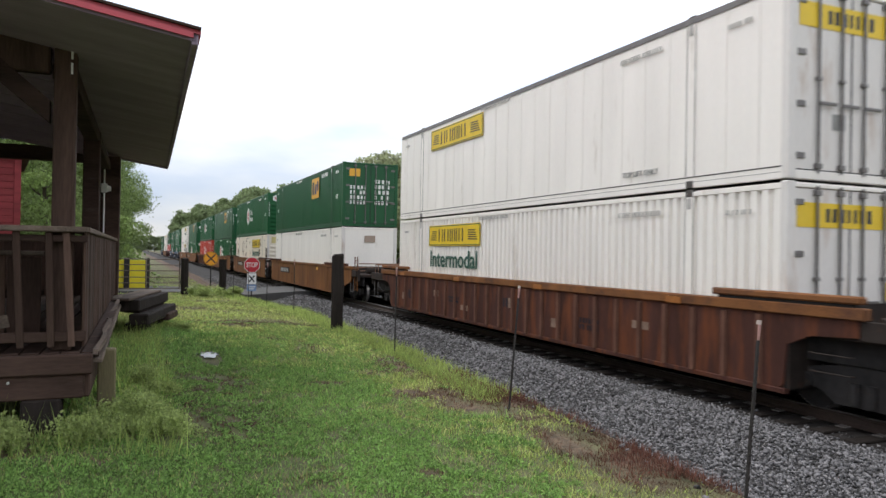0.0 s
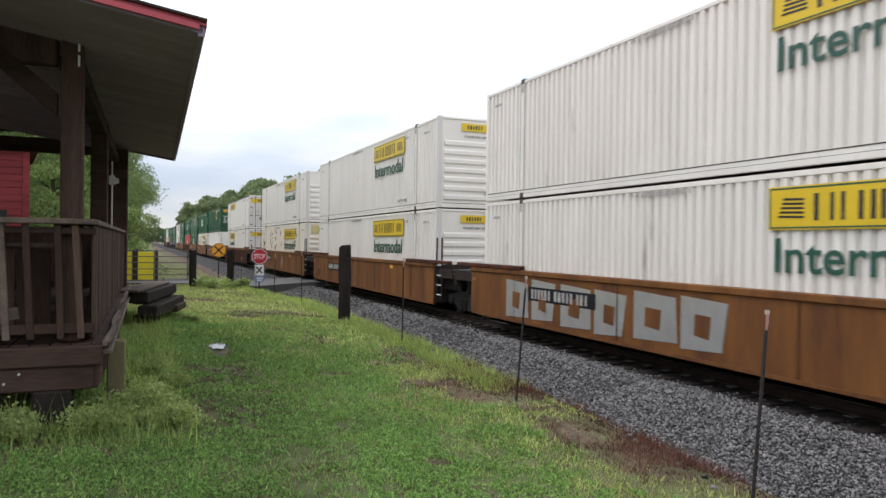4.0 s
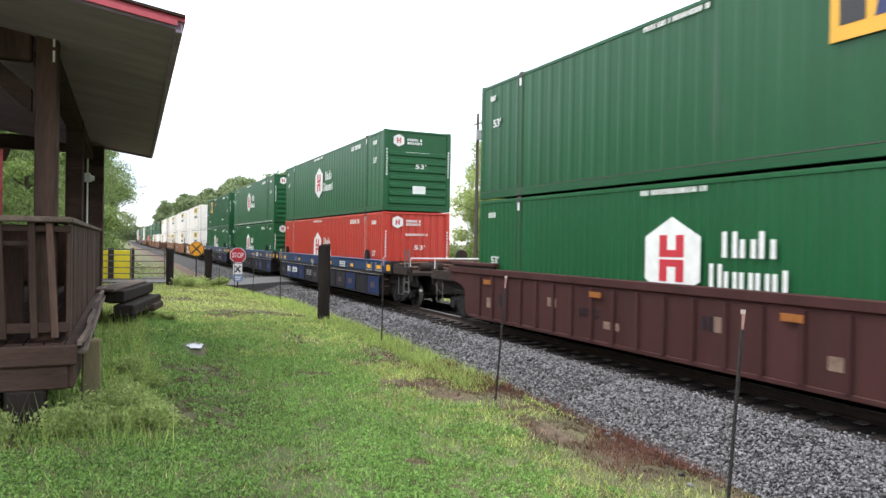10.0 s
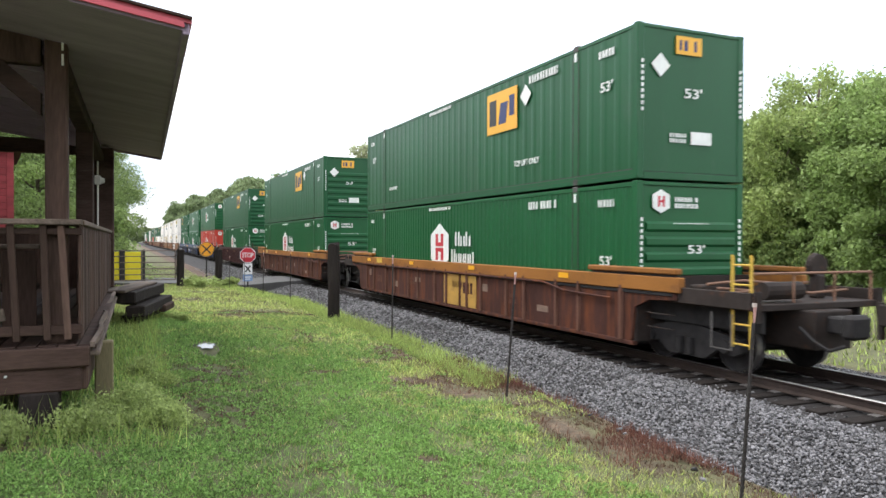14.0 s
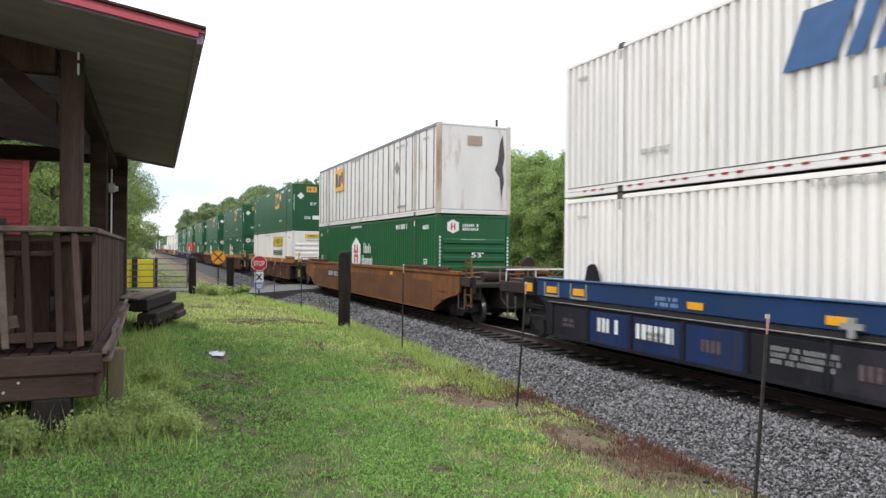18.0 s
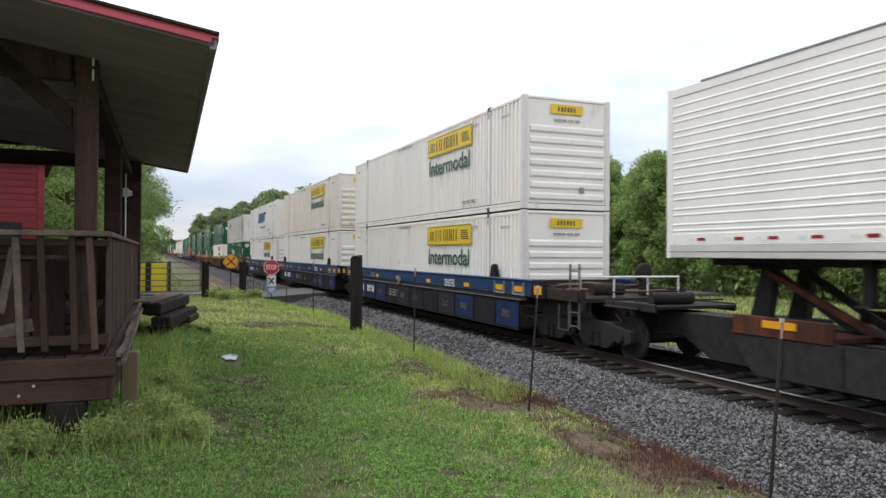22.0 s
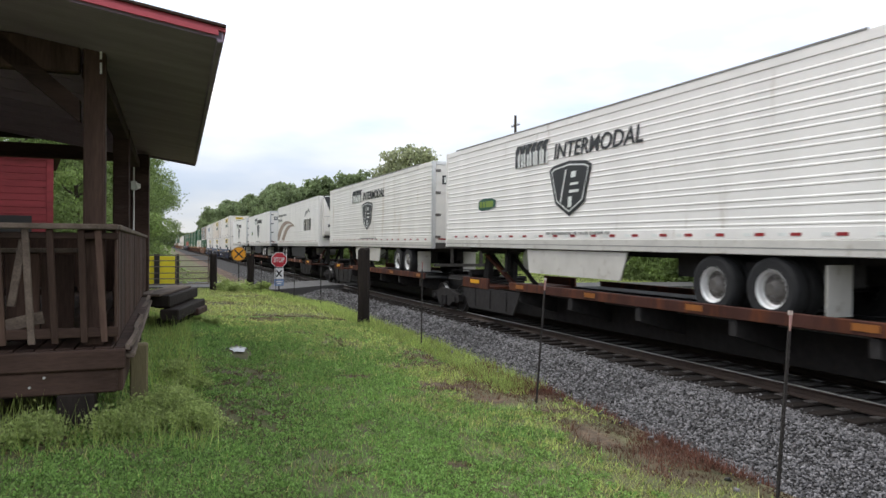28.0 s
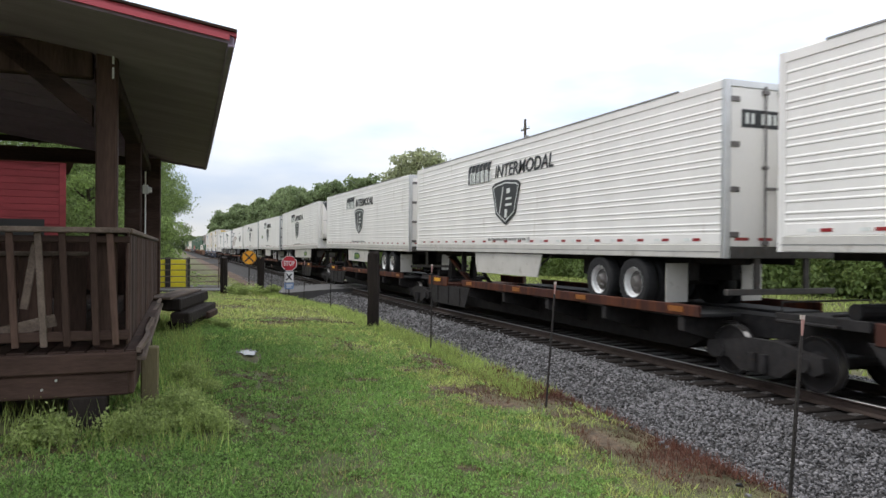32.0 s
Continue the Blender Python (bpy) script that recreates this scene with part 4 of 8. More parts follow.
def blue_slant(c):
    """Large leaning blue bars for a name, and a thin grey row under it."""
    part("name_mark", shared("name_mark:slant", lambda: slant_bars(), "swift_blue"), "swift_blue", c, "large leaning blue name bars", Matrix.Translation(spot(5.8, 1.42)) @ SIDE)
    part("name_mark", shared("name_mark:thin", lambda: bars(51, 3.0, 0.16, 0.5), "greyink"), "greyink", c, at=Matrix.Translation(spot(7.2, 0.92)) @ SIDE)


def slant_bars():
    g = Geo()
    for a, b in ((0.0, 0.85), (1.0, 1.25), (1.4, 1.65), (1.8, 2.05), (2.3, 2.55), (2.8, 3.05), (3.6, 3.85)):
        g.prism([(a, 0), (b, 0), (b + 0.35, 0.8), (a + 0.35, 0.8)], 2, 0, 0.006)
    for a, b in ((3.05, 3.5), (3.3, 4.35)):
        g.prism([(a + 0.27, 0.62), (b + 0.27, 0.62), (b + 0.35, 0.8), (a + 0.35, 0.8)], 2, 0, 0.006)
    return g


def top_band(c):
    """A grey weathered band along the top rail."""
    part("top_band", shared("top_band:k", lambda: Geo().box(-1.308, -1.30, -HALF + 0.1, HALF - 0.1, TALL - 0.13, TALL - 0.03), "rod"), "rod", c, "weathered grey top band")


def rust_spots(c):
    """Dark rust blots and short runs on the near side."""
    rng, g = random.Random(6), Geo()
    for u, z, w, h in [(rng.choice((0.9, 1.3, 4.4, 4.7, 6.2, 8.1, 10.5, 13.2)) + rng.uniform(-0.3, 0.3), rng.uniform(1.15, 2.4), rng.uniform(0.014, 0.034), rng.uniform(0.08, 0.32)) for _ in range(44)]:
        y = HALF - u
        g.prism([(y, z), (y + w, z + h * 0.5), (y + w * 0.4, z + h), (y - w, z + h * 0.6), (y - w * 0.6, z + h * 0.2)], 0, -1.314, -1.29)
    part("rust_spots", g, "rust_blot", c, "dark rust blots")


def rust_stain(c):
    """A dark run of rust down the blind end."""
    g = Geo().prism([(1.0, 2.6), (1.08, 1.9), (1.0, 1.5), (1.06, 1.1), (0.96, 0.5), (0.9, 1.2), (0.72, 1.45), (0.84, 1.75), (0.9, 2.3)], 1, -HALF + 0.012, -HALF + 0.02)
    part("stain", g, "casting", c, "dark rust run")


def lozenge(c):
    part("placard", shared("placard:lz", lambda: Geo().prism([(0.25, 0), (0.5, 0.25), (0.25, 0.5), (0, 0.25)], 2, 0, 0.008), "mark"), "mark", c, "white diamond placard", Matrix.Translation(spot(11.9, 2.0)) @ SIDE)


def dark_lozenge(c):
    part("placard", shared("placard:dlz", lambda: Geo().prism([(0.25, 0), (0.5, 0.25), (0.25, 0.5), (0, 0.25)], 2, 0, 0.008), "greyink"), "greyink", c, at=Matrix.Translation(spot(12.1, 1.55)) @ SIDE)


def red_spot(c):
    part("placard", shared("placard:red", lambda: Geo().prism([(0.2, 0), (0.4, 0.2), (0.2, 0.4), (0, 0.2)], 2, 0, 0.008), "logo_red"), "logo_red", c, at=Matrix.Translation(spot(7.0, 2.0)) @ SIDE)


def dashes(c):
    """A dashed white line along the bottom rail."""
    g = Geo()
    for k in range(26):
        g.box(-1.309, -1.300, -HALF + 0.5 + k * 0.6, -HALF + 0.5 + k * 0.6 + 0.3, 0.06, 0.11)
    part("edge_strip", g, "mark", c, "dashed white reflective strip")


def white_seams(c):
    """Red dashes along the bottom rail."""
    g = Geo()
    for k in range(52):
        if k % 4 != 3:
            g.box(-1.306, -1.300, -HALF + 0.3 + k * 0.3, -HALF + 0.3 + k * 0.3 + 0.13, 0.07, 0.11)
    part("edge_strip", g, "tape_red", c, "red reflective dashes")


# ---- rail cars; origin on the rails under the middle of the load, +y ahead ----
def truck(parent, y):
    """A two-axle bogie: wheels with bright treads, side frames with springs, bolster."""
    t = part("truck", shared("truck:bolster", lambda: Geo().box(-1.05, 1.05, -0.2, 0.2, 0.42, 0.66, 0.03).tube([(-1.0, -0.88, 0.42), (1.0, -0.88, 0.42)], 0.075, 8).tube([(-1.0, 0.88, 0.42), (1.0, 0.88, 0.42)], 0.075, 8), "grease"), "grease", parent, "greasy black bogie", (0, y, 0))
    wheel = shared("wheel:w", lambda: Geo().lathe([(-0.07, 0.1), (-0.07, 0.16), (-0.03, 0.2), (-0.04, 0.36), (-0.065, 0.40), (-0.065, 0.42), (0.05, 0.422), (0.07, 0.45), (0.085, 0.445), (0.085, 0.35), (0.03, 0.3), (0.03, 0.18), (0.07, 0.14)], (0, 0, 0), 0, 28), "grease")
    tread = shared("tread:w", lambda: Geo().lathe([(-0.064, 0.405), (-0.064, 0.4225), (0.052, 0.4245), (0.052, 0.405)], (0, 0, 0), 0, 28, False), "wheel_rim")
    frame_mesh = shared("side_frame:s", lambda: Geo().prism([(-1.22, 0.36), (-1.05, 0.28), (-0.7, 0.34), (-0.42, 0.16), (0.42, 0.16), (0.7, 0.34), (1.05, 0.28), (1.22, 0.36), (1.18, 0.56), (0.75, 0.62), (0.3, 0.70), (-0.3, 0.70), (-0.75, 0.62), (-1.18, 0.56)], 0, -0.07, 0.07)
                        .tube([(-0.09, -0.12, 0.2), (-0.09, -0.12, 0.48)], 0.07, 8).tube([(-0.09, 0.12, 0.2), (-0.09, 0.12, 0.48)], 0.07, 8)
                        .lathe([(-0.12, 0.11), (0.08, 0.12)], (0, -0.88, 0.42), 0, 12).lathe([(-0.12, 0.11), (0.08, 0.12)], (0, 0.88, 0.42), 0, 12), "grease")
    for s in (-1, 1):
        for a in (-0.88, 0.88):
            m = Matrix.Translation((s * 0.76, a, 0.42)) @ (Matrix() if s < 0 else mirror_x())
            w = part("wheel", wheel, "grease", t, at=m)
        for a in (-0.88, 0.88):
            part("wheel_tread", tread, "wheel_rim", t, at=Matrix.Translation((s * 0.76, a, 0.42)) @ (Matrix() if s < 0 else mirror_x()))
        part("side_frame", frame_mesh, "grease", t, at=Matrix.Translation((s * 0.99, 0, 0)) @ (Matrix() if s < 0 else mirror_x()))
    part("brake_rigging", shared("brake_rigging:w", lambda: Geo().box(-0.62, 0.62, -0.62, 0.62, 0.24, 0.44, 0.03), "grease"), "grease", t)
    return t


def side_profile(front, rear):
    """Outline (y, z) of a well car's side: deep between the bogies, thin over them."""
    return [(-8.05, 0.24), (8.40, 0.24), (8.52, 0.36), (8.58, 0.92), (9.0, 1.08), (9.45, 1.12), (9.45, 1.40), (-9.3, 1.40), (-9.3, 1.12), (-8.6, 1.08), (-8.22, 0.92), (-8.16, 0.36)]


def smooth_profile(front, rear):
    """Outline (y, z) of a smooth side: square at a short end, cut away under its long end."""
    ahead = [(8.15, 0.24), (8.45, 0.30), (9.4, 0.64), (10.3, 0.84), (10.38, 0.92), (10.38, 1.40)] if front > 10.3 else [(8.50, 0.24), (8.56, 0.32), (8.56, 1.40)]
    aback = [(-10.2, 1.40), (-10.2, 0.92), (-10.1, 0.84), (-9.1, 0.64), (-8.2, 0.30), (-7.9, 0.24)] if rear > 10.3 else [(-8.22, 1.40), (-8.22, 0.32), (-8.16, 0.24)]
    return ahead + aback


def well_car(label, style, front, rear, number_seed=1):
    """A well car. front and rear: how far its platforms reach from the middle."""
    c = thing("well_car", label, "railcar", "rail cars of the train")
    body, top = {"rusty": ("rusty", "rusty_top"), "maroon": ("maroon", "maroon"), "brown_orange": ("rusty", "orange_sill"), "ochre": ("ochre", "ochre"), "blue": ("sooty", "blue")}[style]
    for m in (Matrix(), mirror_x()):
        part("side_panel", shared(f"well_side:{style}{front}{rear}", lambda: Geo().prism(smooth_profile(front, rear) if style == "ochre" else side_profile(front, rear), 0, -1.455, -1.40), body), body, c, at=m)
        if style == "ochre":
            part("top_sill", shared(f"well_sill:{style}{front}{rear}", lambda: Geo().box(-1.49, -1.36, -10.22 if rear > 10.3 else -8.24, 10.40 if front > 10.3 else 8.58, 1.38, 1.50, 0.015), top), top, c, at=m)
        elif style == "blue":
            part("top_sill", shared(f"well_sill:{style}", lambda: Geo().box(-1.49, -1.38, -8.9, 8.9, 1.09, 1.46, 0.015), top), top, c, at=m)
            part("sill_cap", shared(f"sill_cap:{style}", lambda: Geo().box(-1.52, -1.36, -8.9, 8.9, 1.465, 1.50, 0.01), "blue_edge"), "blue_edge", c, at=m)
            # black strip for the shadow line between blue sill and lower panels
            part("sill_ledge", shared("sill_ledge:b", lambda: Geo().box(-1.47, -1.40, -8.6, 8.6, 0.97, 1.085, 0.01), "grease"), "grease", c, at=m)
            part("edge_pipe", shared("edge_pipe:b", lambda: Geo().tube([(-1.49, -8.4, 0.985), (-1.49, 8.4, 0.985)], 0.014, 6), "rod"), "rod", c, at=m)
        else:
            part("top_sill", shared(f"well_sill:{style}", lambda: Geo().box(-1.50, -1.36, -9.4, 9.5, 1.24 if style == "brown_orange" else 1.34, 1.50, 0.015), top), top, c, at=m)
            if style == "brown_orange":
                # black strip in place of the shadow under the orange sill
                part("sill_ledge", shared("sill_ledge:k", lambda: Geo().box(-1.475, -1.38, -9.2, 9.2, 1.17, 1.236, 0.01), "grease"), "grease", c, at=m)
        part("bottom_sill", shared(f"well_bottom:{style}", lambda: Geo().box(-1.4575 if style == "ochre" else -1.475, -1.36, -8.2, 8.2, 0.22, 0.30, 0.012), body), body, c, at=m)
    if style in ("rusty", "maroon", "brown_orange"):
        # brown ribs paler than the side: their catch of light is in the colour
        rmat = "maroon" if style == "maroon" else "rib_dust"
        rib = shared(f"rib:{style}", lambda: Geo().prism([(-1.455, -0.055), (-1.455, 0.055), (-1.505, 0.04), (-1.505, -0.04)], 2, 0.30, 1.30), rmat)
        for k in range(15 if style == "brown_orange" else 24):
            y = (-7.75 + k * 1.1 + (0.16 if k % 2 else -0.1)) if style == "brown_orange" else -7.75 + k * 0.67
            part("rib", rib, body, c, at=(0, y, 0))
            part("rib", rib, body, c, at=Matrix.Translation((0, y, 0)) @ mirror_x())
        for y in (-8.1, 8.1):
            for m in (Matrix(), mirror_x()):
                part("end_riser", shared(f"end_riser:{style}", lambda: Geo().box(-1.47, -1.40, -1.15, 1.15, 1.50, 1.545), "grease"), "grease", c, at=m @ Matrix.Translation((0, y, 0)))
                part("end_sill", shared(f"end_sill:{style}", lambda: Geo().box(-1.52, -1.36, -1.25, 1.25, 1.545, 1.645, 0.02), top), top, c, at=m @ Matrix.Translation((0, y, 0)))
    elif style == "blue":
        k = 0
        for y in [-7.6 + 1.38 * i for i in range(12)]:
            mat = "sooty_blue" if k in (0, 9, 10) else ("sooty", "sooty_patch", "sooty", "sooty_blue", "sooty_patch", "sooty")[(k * 7 + number_seed) % 6]
            part("lower_panel", shared(f"lower_panel:{mat}", lambda: Geo().box(-1.475, -1.455, -0.63, 0.63, 0.29, 0.90, 0.008), mat), mat, c, at=(0, y, 0))
            if k % 3 != 1:
                part("number_mark", shared(f"number_mark:sm{k % 4}", lambda: bars(90 + k % 4, 0.45, 0.2, 0.12, 1 + k % 2), "panel_smudge"), "panel_smudge", c, at=Matrix.Translation((-1.478, y + 0.25, 0.5)) @ SIDE)
            part("rib", shared("rib:blue", lambda: Geo().box(-1.49, -1.455, -0.04, 0.04, 0.28, 0.95, 0.01), "sooty"), "sooty", c, at=(0, y + 0.69, 0))
            k += 1
        for y in (-8.25, -7.2, 7.2, 8.25):
            part("sill_bracket", shared("sill_bracket:w", lambda: Geo().box(-1.51, -1.49, -0.30, -0.26, 1.10, 1.42).box(-1.51, -1.49, 0.26, 0.30, 1.10, 1.42).box(-1.51, -1.49, -0.26, 0.26, 1.10, 1.14), "greyink"), "greyink", c, at=(0, y, 0))
            part("reflector", shared("reflector:l", lambda: Geo().box(-1.505, -1.49, -0.2, 0.2, 1.18, 1.32), "reflector"), "reflector", c, "amber reflector", (0, y, 0))
        for y in (-9.25, 9.25):
            part("end_plate", shared("end_plate:b", lambda: Geo().box(-1.50, -1.44, -0.28, 0.28, 1.06, 1.50, 0.02), "sooty"), "sooty", c, at=(0, y, 0))
            part("reflector", shared("reflector:e", lambda: Geo().box(-1.515, -1.50, -0.17, 0.17, 1.16, 1.36), "reflector"), "reflector", c, "large amber reflector", (0, y, 0))
        for y in (-6.8, 6.8):
            part("load_guide", shared("load_guide:b", lambda: Geo().prism([(-0.18, 1.50), (0.18, 1.50), (0.10, 1.78), (-0.02, 1.84), (-0.12, 1.70)], 0, -1.50, -1.38), "sooty"), "sooty", c, at=(0, y, 0))
    else:
        for y in (-7.6, 7.6):
            for m in (Matrix(), mirror_x()):
                part("end_sill", shared("end_sill:ochre", lambda: Geo().box(-1.51, -1.36, -1.85, 1.85, 1.50, 1.60, 0.015), "rusty"), "rusty", c, at=m @ Matrix.Translation((0, y, 0)))
    part("well_floor", shared("well_floor:g", lambda: Geo().box(-1.36, 1.36, -8.1, 8.1, 0.24, 0.345), "grease"), "grease", c)
    for s, reach in ((1, front), (-1, rear)):
        part("end_platform", shared(f"end_platform:{style}{s}{reach}", lambda: Geo().box(-1.38, 1.38, *sorted((s * 8.3, s * reach)), 1.06, 1.16, 0.01).box(-0.4, 0.4, *sorted((s * 8.3, s * (reach + 0.25))), 0.46, 1.06, 0.02)
             .box(-1.42, 1.42, *sorted((s * 8.14, s * 8.24)), 0.3, 1.46).box(-1.38, -1.28, *sorted((s * reach, s * (reach + 0.06))), 0.9, 1.36).box(1.28, 1.38, *sorted((s * reach, s * (reach + 0.06))), 0.9, 1.36), "platform"), "platform", c)
        for m in (Matrix(), mirror_x()):
            # added dark plate: blocks the view through, for the deep shade between cars
            part("bolster_web", shared(f"bolster_web:{s}{reach}", lambda: Geo().box(-1.10, -1.02, *sorted((s * 8.2, s * (reach - 0.1))), 0.70, 1.06, 0.02), "grease"), "grease", c, at=m)
            part("platform_edge", shared(f"platform_edge:{s}{reach}{style == 'ochre'}", lambda: Geo().box(-1.44, -1.38, *sorted((s * (8.6 if style == "ochre" else 9.3), s * reach)), 1.08, 1.34, 0.012), "platform"), "platform", c, at=m)
        long_end = reach > 10.3
        truck(c, s * (reach - 1.75 if long_end else reach + 0.12)) if (long_end or s > 0) else None
        if long_end:
            part("coupler", shared(f"coupler:{s}", lambda: Geo().box(-0.16, 0.16, *sorted((s * (reach - 0.1), s * (reach + 0.62))), 0.72, 0.98, 0.03).box(-0.22, 0.22, *sorted((s * (reach + 0.5), s * (reach + 0.72))), 0.66, 1.02, 0.05), "grease"), "grease", c)
            part("air_hose", shared(f"air_hose:{s}", lambda: Geo().tube([(-0.5, s * (reach + 0.05), 0.8), (-0.5, s * (reach + 0.3), 0.62), (-0.42, s * (reach + 0.5), 0.5), (-0.3, s * (reach + 0.66), 0.58)], 0.03, 6), "grease"), "grease", c)
            for x in (s * 1.36,):
                part("ladder", shared(f"ladder:{style}", lambda: ladder(), "rail_yellow" if style == "brown_orange" else ("rod" if style == "blue" else top)), top, c, at=(x, s * (reach - 0.25), 0))
            part("grab_rail", shared(f"grab_rail:{style == 'blue'}", lambda: Geo().tube([(-1.3, 0, 1.16), (-1.3, 0, 1.62), (1.3, 0, 1.62), (1.3, 0, 1.16)], 0.024, 6).tube([(-0.45, 0, 1.16), (-0.45, 0, 1.62)], 0.018, 6).tube([(0.45, 0, 1.16), (0.45, 0, 1.62)], 0.018, 6), "conduit" if style == "blue" else "cross_rust"), "cross_rust", c, at=(0, s * (reach - 0.1), 0))
            part("brake_wheel", shared("brake_wheel:r", lambda: Geo().lathe([(-0.05, 0.2), (0.05, 0.22)], (0.8, 0, 1.7), 1, 16).box(0.7, 0.9, -0.1, 0.1, 1.16, 1.56, 0.03), "platform"), "platform", c, at=(0, s * (reach - 0.7), 0))
            part("air_tank", shared("air_tank:r", lambda: Geo().tube([(-0.9, -0.4, 1.34), (-0.1, -0.4, 1.34)], 0.14, 12), "platform"), "platform", c, at=(0, s * (reach - 0.7), 0))
            for q, (a, z) in enumerate(((0.55, 1.30), (1.0, 1.42), (1.5, 1.26))):
                part("cross_rod", shared("cross_rod:r", lambda: Geo().tube([(-1.32, 0, 0), (-0.5, 0.05, 0.04), (0.4, -0.06, -0.03), (1.32, 0, 0)], 0.024, 6), "cross_rust"), "cross_rust", c, at=(0, s * (reach - a), z))
            part("step_box", shared("step_box:r", lambda: Geo().box(-1.40, -1.10, -0.16, 0.16, 0.98, 1.30, 0.02), "platform"), "platform", c, at=(0, s * (reach - 1.15), 0.1))
            part("side_step", shared("side_step:r", lambda: Geo().tube([(-1.42, -0.2, 1.0), (-1.42, -0.2, 0.45), (-1.42, 0.2, 0.45), (-1.42, 0.2, 1.0)], 0.016, 6), "rod"), "rod", c, "steel sill step", (0, s * (reach - 0.6), 0))
            part("hand_grab", shared("hand_grab:r", lambda: Geo().tube([(-1.40, -0.3, 0.62), (-1.47, -0.3, 0.62), (-1.47, 0.3, 0.62), (-1.40, 0.3, 0.62)], 0.010, 6).tube([(-1.40, -0.3, 0.86), (-1.47, -0.3, 0.86), (-1.47, 0.3, 0.86), (-1.40, 0.3, 0.86)], 0.010, 6), "platform"), "platform", c, "dark grab irons", (0, s * 8.9, 0))
        else:
            part("walkway", shared("walkway:g", lambda: Geo().box(-1.25, 1.25, -0.5, 0.5, 1.18, 1.22, 0.01).tube([(-1.3, -0.3, 1.34), (1.3, -0.3, 1.34)], 0.02, 6).tube([(-0.7, 0.1, 1.3), (0.9, 0.1, 1.42)], 0.05, 8), "rod"), "rod", c, at=(0, s * (reach - 0.5), 0))
    if style == "ochre" and rear < 10.3:
        end = part("end_ladder", shared("end_ladder:o", lambda: Geo().tube([(-1.43, -0.2, 0.42), (-1.43, -0.2, 2.3)], 0.026, 6).tube([(-1.43, 0.2, 0.42), (-1.43, 0.2, 2.3)], 0.026, 6), "platform"), "platform", c, "dark end ladder", (0, -8.62, 0))
        for z in (0.55, 0.85, 1.15, 1.45):
            part("rung", shared("rung:o", lambda: Geo().tube([(-1.43, -0.2, 0), (-1.43, 0.2, 0)], 0.016, 6), "conduit"), "conduit", end, "white rung", (0, 0, z))
    if style == "ochre":
        part("reflector", shared("reflector:oe", lambda: Geo().box(-1.462, -1.455, -0.1, 0.1, 1.12, 1.22), "dull_reflector"), "dull_reflector", c, at=(0, 8.4, 0))
    car_marks(c, style, number_seed)
    return c


def ladder():
    g = Geo().tube([(0, -0.18, 0.5), (0, -0.18, 1.9)], 0.025, 6).tube([(0, 0.18, 0.5), (0, 0.18, 1.9)], 0.025, 6)
    for z in (0.55, 0.85, 1.15, 1.45, 1.75):
        g.tube([(0, -0.18, z), (0, 0.18, z)], 0.016, 6)
    return g


